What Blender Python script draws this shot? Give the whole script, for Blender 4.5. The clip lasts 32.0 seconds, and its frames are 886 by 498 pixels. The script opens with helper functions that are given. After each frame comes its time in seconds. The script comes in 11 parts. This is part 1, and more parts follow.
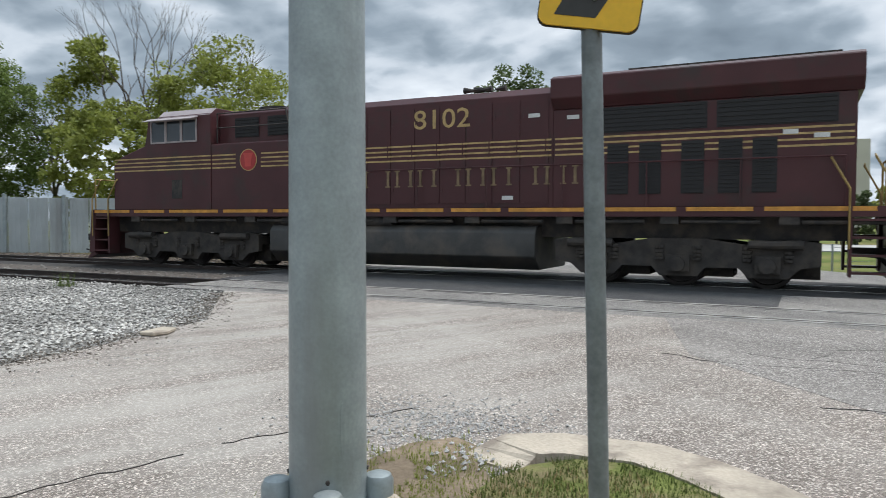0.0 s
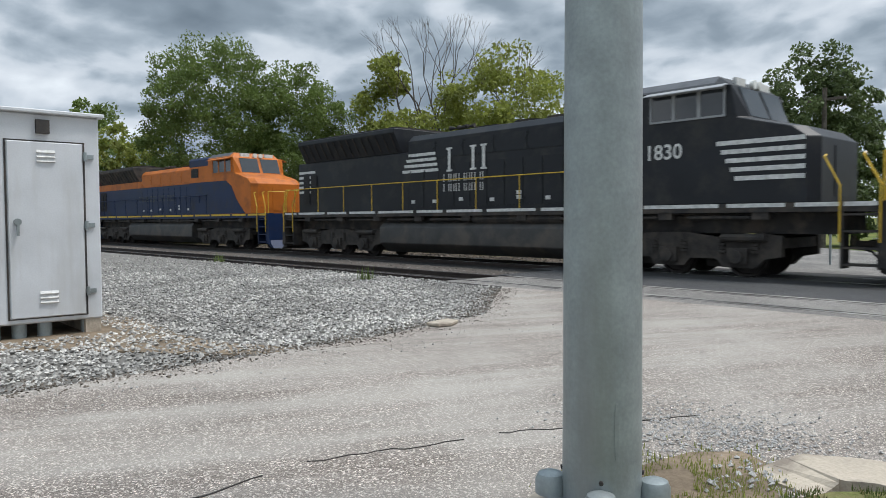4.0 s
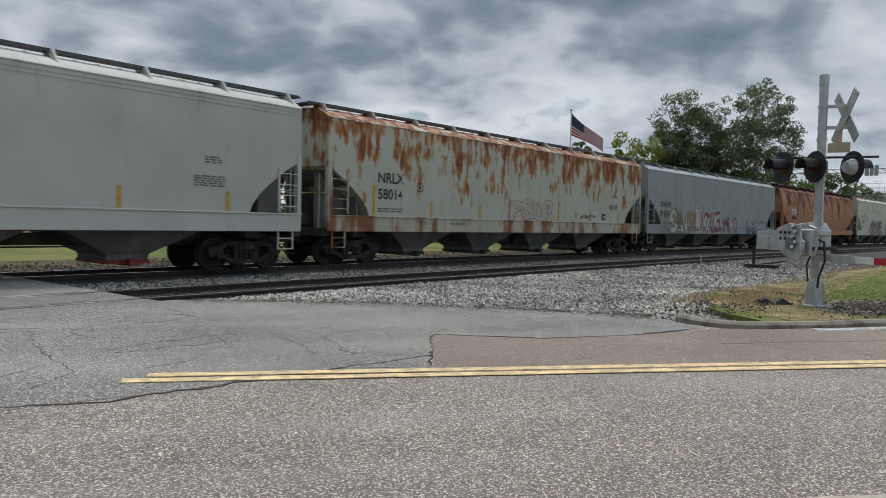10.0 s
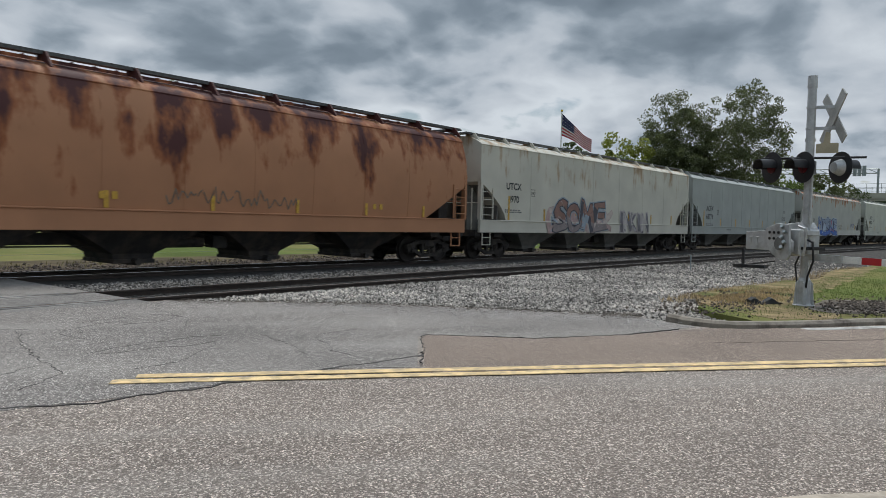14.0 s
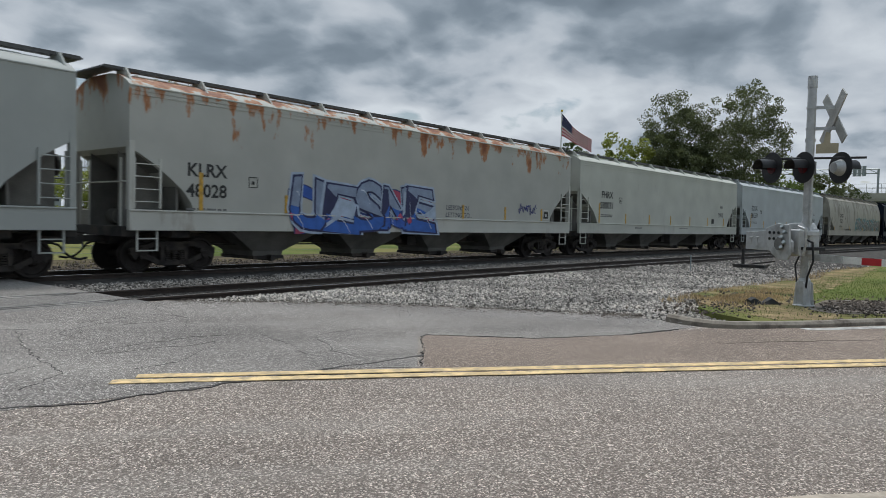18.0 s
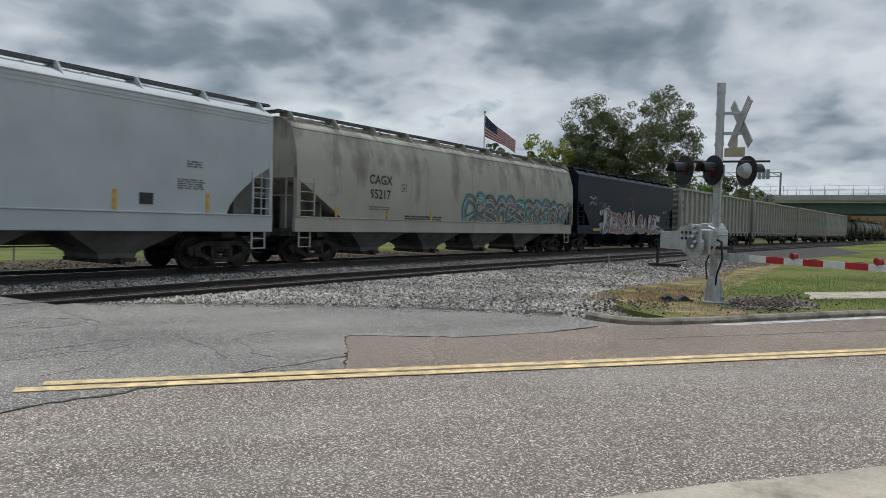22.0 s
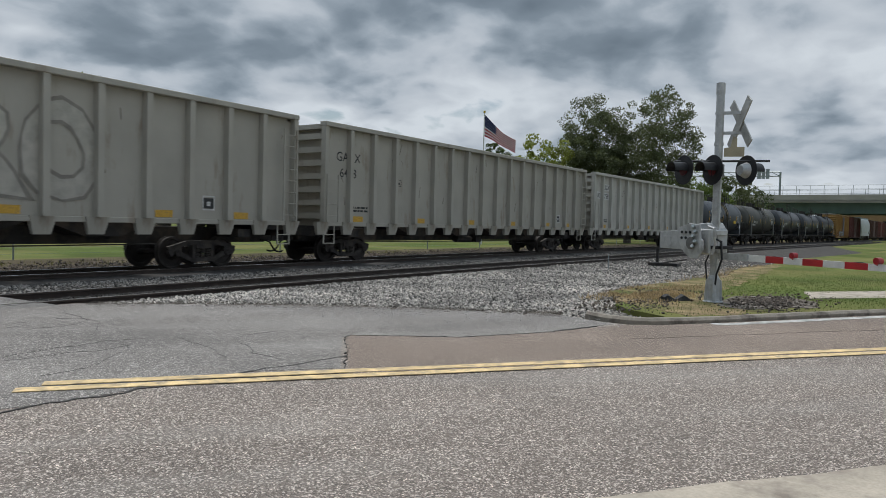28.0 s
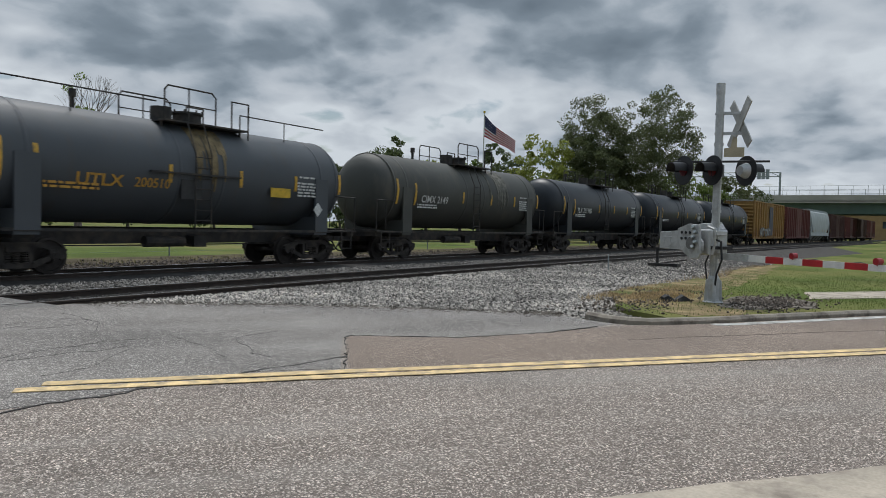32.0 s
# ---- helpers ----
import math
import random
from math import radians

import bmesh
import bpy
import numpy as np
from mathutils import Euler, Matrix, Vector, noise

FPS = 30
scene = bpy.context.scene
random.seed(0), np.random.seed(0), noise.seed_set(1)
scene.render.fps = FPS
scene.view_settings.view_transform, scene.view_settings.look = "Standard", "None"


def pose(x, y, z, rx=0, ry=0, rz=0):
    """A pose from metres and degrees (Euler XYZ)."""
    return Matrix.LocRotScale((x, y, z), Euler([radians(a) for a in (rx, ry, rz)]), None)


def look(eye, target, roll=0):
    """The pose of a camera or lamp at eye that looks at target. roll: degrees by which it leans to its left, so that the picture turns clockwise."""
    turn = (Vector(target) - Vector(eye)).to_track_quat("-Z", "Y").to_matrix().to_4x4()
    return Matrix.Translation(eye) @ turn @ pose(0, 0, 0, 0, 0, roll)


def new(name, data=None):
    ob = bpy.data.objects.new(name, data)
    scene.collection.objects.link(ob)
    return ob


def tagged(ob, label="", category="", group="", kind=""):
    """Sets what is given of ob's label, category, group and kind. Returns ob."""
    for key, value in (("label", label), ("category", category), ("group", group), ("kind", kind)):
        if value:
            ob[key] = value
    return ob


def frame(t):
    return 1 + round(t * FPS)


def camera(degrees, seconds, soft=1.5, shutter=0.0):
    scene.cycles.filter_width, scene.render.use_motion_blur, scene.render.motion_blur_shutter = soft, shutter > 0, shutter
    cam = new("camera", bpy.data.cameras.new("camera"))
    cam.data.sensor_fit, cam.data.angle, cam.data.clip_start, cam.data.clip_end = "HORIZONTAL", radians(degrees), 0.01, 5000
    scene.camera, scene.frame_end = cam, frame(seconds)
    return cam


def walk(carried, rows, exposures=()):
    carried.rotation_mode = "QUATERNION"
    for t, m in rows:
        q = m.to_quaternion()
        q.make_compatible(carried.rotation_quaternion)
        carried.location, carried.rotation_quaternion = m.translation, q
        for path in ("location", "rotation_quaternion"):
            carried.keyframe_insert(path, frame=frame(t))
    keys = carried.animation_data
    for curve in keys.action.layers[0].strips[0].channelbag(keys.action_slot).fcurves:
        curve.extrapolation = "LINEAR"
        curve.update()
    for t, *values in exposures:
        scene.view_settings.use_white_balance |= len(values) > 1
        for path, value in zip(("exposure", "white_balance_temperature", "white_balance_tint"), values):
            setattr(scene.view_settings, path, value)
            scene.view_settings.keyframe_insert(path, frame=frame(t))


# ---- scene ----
# camera: one lens, turned on the spot at eye height
cam = camera(63.23, 32.0, soft=0.72, shutter=0.12)
EYE_Z = 1.5
PATH = [
    (0.0, pose(0, 0, EYE_Z, 87.81, -0.21, 27.09)),
    (0.5, pose(0, 0, EYE_Z, 87.73, 0.20, 39.05)),
    (1.0, pose(0, 0, EYE_Z, 87.82, 0.41, 45.44)),
    (1.5, pose(0, 0, EYE_Z, 87.82, 0.41, 48.39)),
    (2.0, pose(0, 0, EYE_Z, 87.79, 0.40, 49.50)),
    (2.5, pose(0, 0, EYE_Z, 87.79, 0.40, 49.61)),
    (3.4, pose(0, 0, EYE_Z, 87.75, 0.38, 49.6)),
    (3.9, pose(0, 0, EYE_Z, 87.69, 0.34, 49.2)),
    (4.2, pose(0, 0, EYE_Z, 87.64, 0.26, 46.2)),
    (4.5, pose(0, 0, EYE_Z, 87.59, 0.13, 38.76)),
    (4.7, pose(0, 0, EYE_Z, 87.54, -0.12, 30.9)),
    (5.0, pose(0, 0, EYE_Z, 87.46, -0.49, 16.89)),
    (5.3, pose(0, 0, EYE_Z, 87.53, -0.59, 4.01)),
    (5.5, pose(0, 0, EYE_Z, 87.60, -0.72, -3.89)),
    (6.0, pose(0, 0, EYE_Z, 87.64, -1.12, -22.90)),
    (6.5, pose(0, 0, EYE_Z, 87.80, -1.23, -39.47)),
    (7.0, pose(0, 0, EYE_Z, 87.76, -1.24, -44.86)),
    (7.5, pose(0, 0, EYE_Z, 87.72, -1.24, -45.34)),
    (8.0, pose(0, 0, EYE_Z, 87.72, -1.26, -45.44)),
    (8.5, pose(0, 0, EYE_Z, 87.71, -1.25, -45.81)),
    (9.0, pose(0, 0, EYE_Z, 87.77, -1.30, -47.12)),
    (9.5, pose(0, 0, EYE_Z, 87.80, -1.32, -49.23)),
    (10.0, pose(0, 0, EYE_Z, 87.82, -1.36, -50.86)),
    (10.5, pose(0, 0, EYE_Z, 87.84, -1.38, -51.49)),
    (12.0, pose(0, 0, EYE_Z, 87.84, -1.34, -51.58)),
    (14.5, pose(0, 0, EYE_Z, 87.85, -1.35, -51.58)),
    (16.5, pose(0, 0, EYE_Z, 87.85, -1.34, -51.58)),
    (17.5, pose(0, 0, EYE_Z, 87.85, -1.35, -51.58)),
    (19.0, pose(0, 0, EYE_Z, 87.87, -1.40, -51.58)),
    (19.5, pose(0, 0, EYE_Z, 87.85, -1.40, -51.76)),
    (20.0, pose(0, 0, EYE_Z, 87.89, -1.36, -53.63)),
    (20.5, pose(0, 0, EYE_Z, 87.94, -1.43, -56.04)),
    (21.0, pose(0, 0, EYE_Z, 87.97, -1.44, -57.09)),
    (21.5, pose(0, 0, EYE_Z, 87.98, -1.50, -57.49)),
    (22.0, pose(0, 0, EYE_Z, 87.99, -1.46, -57.61)),
    (25.5, pose(0, 0, EYE_Z, 88.00, -1.46, -57.62)),
    (27.5, pose(0, 0, EYE_Z, 87.97, -1.43, -57.63)),
    (28.5, pose(0, 0, EYE_Z, 87.98, -1.44, -57.64)),
    (29.5, pose(0, 0, EYE_Z, 88.00, -1.45, -57.63)),
    (32.0, pose(0, 0, EYE_Z, 88.00, -1.44, -57.64)),
]
EXPOSURES = [(0, 0.18), (2.5, 0.09), (4.5, 0.05), (6, -0.26), (7, -0.33), (22, -0.38), (26, -0.36), (32, -0.43)]
walk(cam, PATH, EXPOSURES)

# ---- world: broken overcast, brighter overhead; one soft sun behind the train ----
SUN_AZ, SUN_EL = 40.0, 66.0          # degrees right of +y, and up
world = bpy.data.worlds.new("sky")
scene.world = world
world.use_nodes = True


def build_world():
    nt = world.node_tree
    nt.nodes.clear()
    N, L = nt.nodes.new, nt.links.new
    out = N("ShaderNodeOutputWorld")
    bg = N("ShaderNodeBackground")
    sky = N("ShaderNodeTexSky")
    sky.sky_type = "NISHITA"
    sky.sun_disc = False
    sky.sun_elevation = radians(SUN_EL)
    sky.sun_rotation = radians(SUN_AZ)
    sky.air_density, sky.dust_density, sky.ozone_density = 1.2, 1.5, 1.0
    tc = N("ShaderNodeTexCoord")
    sep = N("ShaderNodeSeparateXYZ")
    L(tc.outputs["Generated"], sep.inputs[0])

    def math_node(op, a, b=None, clamp=False):
        n = N("ShaderNodeMath")
        n.operation, n.use_clamp = op, clamp
        for i, v in enumerate((a, b)):
            if v is None:
                continue
            if isinstance(v, (int, float)):
                n.inputs[i].default_value = v
            else:
                L(v, n.inputs[i])
        return n.outputs[0]
    # a flat deck of cloud seen from below: shapes shrink and flatten towards the horizon
    up = math_node("ADD", math_node("MAXIMUM", sep.outputs["Z"], 0.0), 0.30)
    comb = N("ShaderNodeCombineXYZ")
    L(math_node("DIVIDE", sep.outputs["X"], up), comb.inputs[0])
    L(math_node("DIVIDE", sep.outputs["Y"], up), comb.inputs[1])
    comb.inputs[2].default_value = 3.7

    def noise_node(vector, scale, detail, rough, dist=0.0):
        n = N("ShaderNodeTexNoise")
        n.inputs["Scale"].default_value, n.inputs["Detail"].default_value = scale, detail
        n.inputs["Roughness"].default_value, n.inputs["Distortion"].default_value = rough, dist
        L(vector, n.inputs["Vector"])
        return n
    warp = noise_node(comb.outputs[0], 2.6, 3.0, 0.5)
    off = N("ShaderNodeVectorMath")
    off.operation = "MULTIPLY_ADD"
    off.inputs[1].default_value = (0.16, 0.16, 0.0)
    L(warp.outputs["Color"], off.inputs[0])
    L(comb.outputs[0], off.inputs[2])
    big = noise_node(off.outputs[0], 1.7, 3.0, 0.45)
    fine = noise_node(off.outputs[0], 5.0, 8.0, 0.55)
    # round heads on the masses
    puff = N("ShaderNodeTexVoronoi")
    puff.feature = "SMOOTH_F1"
    puff.inputs["Scale"].default_value, puff.inputs["Smoothness"].default_value, puff.inputs["Detail"].default_value = 5.2, 0.5, 2.0
    L(off.outputs[0], puff.inputs["Vector"])
    dens = math_node("ADD", math_node("MULTIPLY", big.outputs["Fac"], 0.74), math_node("MULTIPLY", fine.outputs["Fac"], 0.26))
    dens = math_node("ADD", dens, math_node("MULTIPLY", math_node("SUBTRACT", 0.42, puff.outputs["Distance"]), 0.16))
    # the deck is heavier towards the west
    dens = math_node("ADD", dens, math_node("MULTIPLY", math_node("ADD", sep.outputs["X"], -0.45), -0.06))
    dens = math_node("ADD", dens, math_node("MULTIPLY", math_node("SUBTRACT", 0.62, math_node("ABSOLUTE", sep.outputs["Y"])), 0.06))
    # the clouds show more of their dark undersides the higher they stand
    under = N("ShaderNodeMapRange")
    under.inputs["From Min"].default_value, under.inputs["From Max"].default_value = 0.12, 0.38
    under.inputs["To Min"].default_value, under.inputs["To Max"].default_value = 0.0, 0.05
    L(sep.outputs["Z"], under.inputs["Value"])
    dens = math_node("ADD", dens, under.outputs[0])
    ramp = N("ShaderNodeValToRGB")
    e = ramp.color_ramp.elements
    e[0].position, e[0].color = 0.33, (0.80, 0.87, 0.94, 1)
    e[1].position, e[1].color = 0.68, (0.165, 0.215, 0.270, 1)
    for p, c in ((0.395, (0.66, 0.725, 0.80, 1)), (0.445, (0.56, 0.63, 0.71, 1)), (0.485, (0.405, 0.48, 0.56, 1)), (0.545, (0.265, 0.33, 0.40, 1))):
        el = e.new(p)
        el.color = c
    L(dens, ramp.inputs[0])
    # gaps of blue sky in the thinnest places
    gap = N("ShaderNodeValToRGB")
    gap.color_ramp.elements[0].position, gap.color_ramp.elements[0].color = 0.27, (1, 1, 1, 1)
    gap.color_ramp.elements[1].position, gap.color_ramp.elements[1].color = 0.31, (0, 0, 0, 1)
    L(dens, gap.inputs[0])
    blue = N("ShaderNodeMixRGB")
    blue.blend_type = "MULTIPLY"
    blue.inputs[0].default_value = 1.0
    blue.inputs[2].default_value = (0.1, 0.1, 0.1, 1)
    L(sky.outputs[0], blue.inputs[1])
    # the cloud deck gets brighter overhead, where it is thin before the sun
    lift = N("ShaderNodeMapRange")
    lift.inputs["From Min"].default_value = 0.45
    lift.inputs["From Max"].default_value = 0.95
    lift.inputs["To Min"].default_value = 1.0
    lift.inputs["To Max"].default_value = 2.7
    L(sep.outputs["Z"], lift.inputs["Value"])
    bright = N("ShaderNodeVectorMath")
    bright.operation = "SCALE"
    L(ramp.outputs[0], bright.inputs[0])
    L(lift.outputs[0], bright.inputs["Scale"])
    mix = N("ShaderNodeMixRGB")
    L(gap.outputs[0], mix.inputs[0])
    L(bright.outputs[0], mix.inputs[1])
    L(blue.outputs[0], mix.inputs[2])
    L(mix.outputs[0], bg.inputs[0])
    bg.inputs[1].default_value = 1.0
    L(bg.outputs[0], out.inputs[0])


build_world()
sun = new("sun", bpy.data.lights.new("sun", "SUN"))
sun.data.energy, sun.data.angle, sun.data.color = 2.3, radians(14), (1.0, 0.972, 0.935)
_az, _el = radians(SUN_AZ), radians(SUN_EL)
_dir = Vector((math.sin(_az) * math.cos(_el), math.cos(_az) * math.cos(_el), math.sin(_el)))
sun.matrix_world = look(_dir * 100, (0, 0, 0))

# ---- materials ----
MATS = {}


def mat(name, col, rough=0.6, metal=0.0, var=0.15, scale=3.0, bump=0.15, bscale=60.0, dirt=None, dirt_amt=0.0, dirt_scale=1.2,
        streak=False, per_object=0.0, spec=0.5, coords="Object"):
    """A worn surface: base colour with two scales of variation, fine relief, and stains of a second colour."""
    if name in MATS:
        return MATS[name]
    m = bpy.data.materials.new(name)
    m.use_nodes = True
    nt = m.node_tree
    N, L = nt.nodes.new, nt.links.new
    b = nt.nodes["Principled BSDF"]
    b.inputs["Roughness"].default_value = rough
    b.inputs["Metallic"].default_value = metal
    b.inputs["Specular IOR Level"].default_value = spec
    tc = N("ShaderNodeTexCoord")
    n1 = N("ShaderNodeTexNoise")
    n1.inputs["Scale"].default_value = scale
    n1.inputs["Detail"].default_value = 6
    L(tc.outputs[coords], n1.inputs["Vector"])
    n2 = N("ShaderNodeTexNoise")
    n2.inputs["Scale"].default_value = bscale
    n2.inputs["Detail"].default_value = 3
    L(tc.outputs[coords], n2.inputs["Vector"])
    r = N("ShaderNodeMapRange")
    r.inputs["From Min"].default_value, r.inputs["From Max"].default_value = 0.3, 0.7
    r.inputs["To Min"].default_value, r.inputs["To Max"].default_value = 1 - var, 1 + var
    L(n1.outputs["Fac"], r.inputs["Value"])
    r2 = N("ShaderNodeMapRange")
    r2.inputs["From Min"].default_value, r2.inputs["From Max"].default_value = 0.3, 0.7
    r2.inputs["To Min"].default_value, r2.inputs["To Max"].default_value = 1 - var * 0.5, 1 + var * 0.5
    L(n2.outputs["Fac"], r2.inputs["Value"])
    mul = N("ShaderNodeMath")
    mul.operation = "MULTIPLY"
    L(r.outputs[0], mul.inputs[0])
    L(r2.outputs[0], mul.inputs[1])
    val = mul.outputs[0]
    if per_object:
        oi = N("ShaderNodeObjectInfo")
        r3 = N("ShaderNodeMapRange")
        r3.inputs["To Min"].default_value, r3.inputs["To Max"].default_value = 1 - per_object, 1 + per_object
        L(oi.outputs["Random"], r3.inputs["Value"])
        mul2 = N("ShaderNodeMath")
        mul2.operation = "MULTIPLY"
        L(val, mul2.inputs[0])
        L(r3.outputs[0], mul2.inputs[1])
        val = mul2.outputs[0]
    sc = N("ShaderNodeVectorMath")
    sc.operation = "SCALE"
    sc.inputs[0].default_value = col
    L(val, sc.inputs["Scale"])
    colour = sc.outputs[0]
    if dirt:
        mp = N("ShaderNodeMapping")
        if streak:
            mp.inputs["Scale"].default_value = (1.0, 1.0, 0.14)
        L(tc.outputs[coords], mp.inputs[0])
        n3 = N("ShaderNodeTexNoise")
        n3.inputs["Scale"].default_value = dirt_scale
        n3.inputs["Detail"].default_value = 8
        n3.inputs["Roughness"].default_value = 0.62
        L(mp.outputs[0], n3.inputs["Vector"])
        rr = N("ShaderNodeValToRGB")
        c = 0.72 - 0.4 * dirt_amt
        rr.color_ramp.elements[0].position, rr.color_ramp.elements[1].position = max(c - 0.09, 0), min(c + 0.09, 1)
        L(n3.outputs["Fac"], rr.inputs[0])
        mx = N("ShaderNodeMixRGB")
        L(rr.outputs[0], mx.inputs[0])
        L(colour, mx.inputs[1])
        mx.inputs[2].default_value = (*dirt, 1)
        colour = mx.outputs[0]
    L(colour, b.inputs["Base Color"])
    if bump:
        bp = N("ShaderNodeBump")
        bp.inputs["Strength"].default_value = bump
        bp.inputs["Distance"].default_value = 0.01
        L(n2.outputs["Fac"], bp.inputs["Height"])
        L(bp.outputs[0], b.inputs["Normal"])
    MATS[name] = m
    return m


def glow(name, col, strength):
    m = bpy.data.materials.new(name)
    m.use_nodes = True
    b = m.node_tree.nodes["Principled BSDF"]
    b.inputs["Base Color"].default_value = (*col, 1)
    b.inputs["Emission Color"].default_value = (*col, 1)
    b.inputs["Emission Strength"].default_value = strength
    return m


# ---- mesh helpers ----
def box(bm, x0, x1, y0, y1, z0, z1, m=None):
    vs = [bm.verts.new((x, y, z)) for x in (x0, x1) for y in (y0, y1) for z in (z0, z1)]
    if m is not None:
        for v in vs:
            v.co = m @ v.co
    for q in ((0, 1, 3, 2), (4, 6, 7, 5), (0, 4, 5, 1), (2, 3, 7, 6), (0, 2, 6, 4), (1, 5, 7, 3)):
        bm.faces.new([vs[i] for i in q])


def tube(bm, p, q, r, seg=8, r2=None, caps=True):
    p, q = Vector(p), Vector(q)
    r2 = r if r2 is None else r2
    d = (q - p).normalized()
    a = d.orthogonal().normalized()
    b = d.cross(a)
    ra, rb = [], []
    for i in range(seg):
        t = 2 * math.pi * i / seg
        o = a * math.cos(t) + b * math.sin(t)
        ra.append(bm.verts.new(p + o * r))
        rb.append(bm.verts.new(q + o * r2))
    for i in range(seg):
        j = (i + 1) % seg
        bm.faces.new((ra[i], ra[j], rb[j], rb[i]))
    if caps:
        bm.faces.new(ra[::-1])
        bm.faces.new(rb)


def pipe(bm, pts, r, seg=6):
    """One bent bar through the points."""
    P = [Vector(p) for p in pts]
    rings, a = [], None
    for i, p in enumerate(P):
        d0 = (p - P[i - 1]).normalized() if i else (P[1] - p).normalized()
        d1 = (P[i + 1] - p).normalized() if i < len(P) - 1 else d0
        d = d0 + d1
        d = d.normalized() if d.length > 1e-4 else d1
        a = d.orthogonal().normalized() if a is None else (a - d * a.dot(d)).normalized() if (a - d * a.dot(d)).length > 1e-4 else d.orthogonal().normalized()
        b = d.cross(a)
        k = 1 / max(0.5, d.dot(d1))
        rings.append([tuple(p + (a * math.cos(2 * math.pi * j / seg) + b * math.sin(2 * math.pi * j / seg)) * r * min(k, 1.3)) for j in range(seg)])
    loft(bm, rings)


def prism(bm, pts, a0, a1, axis="y"):
    """Extrude a closed outline: axis y takes (x, z) points, axis x takes (y, z), axis z takes (x, y)."""
    def at(p, a):
        return {"y": (p[0], a, p[1]), "x": (a, p[0], p[1]), "z": (p[0], p[1], a)}[axis]
    A = [bm.verts.new(at(p, a0)) for p in pts]
    B = [bm.verts.new(at(p, a1)) for p in pts]
    n = len(pts)
    for i in range(n):
        j = (i + 1) % n
        bm.faces.new((A[i], A[j], B[j], B[i]))
    bm.faces.new(A[::-1])
    bm.faces.new(B)


def loft(bm, rings, closed=True, caps=True):
    R = [[bm.verts.new(p) for p in ring] for ring in rings]
    for a, b in zip(R, R[1:]):
        n = len(a)
        for i in range(n if closed else n - 1):
            j = (i + 1) % n
            bm.faces.new((a[i], a[j], b[j], b[i]))
    if caps:
        bm.faces.new(R[0][::-1])
        bm.faces.new(R[-1])


def finish(bm, smooth=0.0, bevel=0.0):
    bmesh.ops.remove_doubles(bm, verts=bm.verts[:], dist=1e-5)
    if bevel:
        edges = [e for e in bm.edges if len(e.link_faces) == 2 and e.calc_face_angle(0) > 0.6]
        bmesh.ops.bevel(bm, geom=edges, offset=bevel, segments=1, affect="EDGES", clamp_overlap=True)
    bmesh.ops.recalc_face_normals(bm, faces=bm.faces[:])
    if smooth:
        for f in bm.faces:
            f.smooth = True
        for e in bm.edges:
            if len(e.link_faces) == 2 and e.calc_face_angle(0) > smooth:
                e.smooth = False


def mesh_of(bm, name, material, smooth=0.0, bevel=0.0):
    finish(bm, smooth, bevel)
    me = bpy.data.meshes.new(name)
    bm.to_mesh(me)
    bm.free()
    if material:
        me.materials.append(material)
    return me


def part(name, bm, material, parent=None, label="", smooth=0.0, bevel=0.0, at=None):
    """One mesh object under a thing or a part."""
    ob = new(name, bm if isinstance(bm, bpy.types.Mesh) else mesh_of(bm, name, material, smooth, bevel))
    ob.parent = parent
    if at is not None:
        ob.matrix_basis = at
    if label:
        tagged(ob, label)
    return ob


def thing(name, label, category, group="", kind="", at=None):
    ob = new(name)
    ob.empty_display_size = 0.3
    tagged(ob, label, category, group, kind)
    if at is not None:
        ob.matrix_basis = at
    return ob


_text_cache = {}


def text_mesh(s, size, material, bold=0.0, squeeze=1.0):
    """Built-in font, standing in the x-z plane, facing -y, centred on x, baseline at 0."""
    key = (s, size, material.name, bold, squeeze)
    if key in _text_cache:
        return _text_cache[key]
    shape = (s, size, bold, squeeze)
    if shape in _text_cache:
        me = _text_cache[shape].copy()
        me.materials.clear()
        me.materials.append(material)
        _text_cache[key] = me
        return me
    cu = bpy.data.curves.new("lettering", "FONT")
    cu.body, cu.size, cu.align_x, cu.offset, cu.resolution_u = s, size, "CENTER", bold, 3
    ob = bpy.data.objects.new("lettering", cu)
    scene.collection.objects.link(ob)
    dg = bpy.context.evaluated_depsgraph_get()
    me = bpy.data.meshes.new_from_object(ob.evaluated_get(dg))
    bpy.data.objects.remove(ob)
    bpy.data.curves.remove(cu)
    me.transform(Matrix.Diagonal((squeeze, 1, 1, 1)))
    me.transform(Matrix.Rotation(radians(90), 4, "X"))
    me.materials.clear()
    me.materials.append(material)
    _text_cache[key] = _text_cache[shape] = me
    return me


def lettering(s, x, z, y, size, material, parent, name="lettering", bold=0.0, squeeze=1.0, far=False, label=""):
    ob = new(name, text_mesh(s, size, material, bold, squeeze))
    ob.parent = parent
    ob.matrix_basis = pose(x, -y, z, 0, 0, 180) if far else pose(x, y, z)
    if label:
        tagged(ob, label)
    return ob


# ---- the line of the track: a long curve that straightens out ----
TRACK_Y, CURVE, REACH = 18.5, 10.5e-4, 64.0


def track(s, off=0.0):
    """Place and heading of the track's centre at s metres along it; off shifts it sideways."""
    a = max(-REACH, min(REACH, s))
    slope = -CURVE * a
    y = TRACK_Y + off - CURVE * a * a / 2 + slope * (s - a)
    return s, y, math.degrees(math.atan(slope))

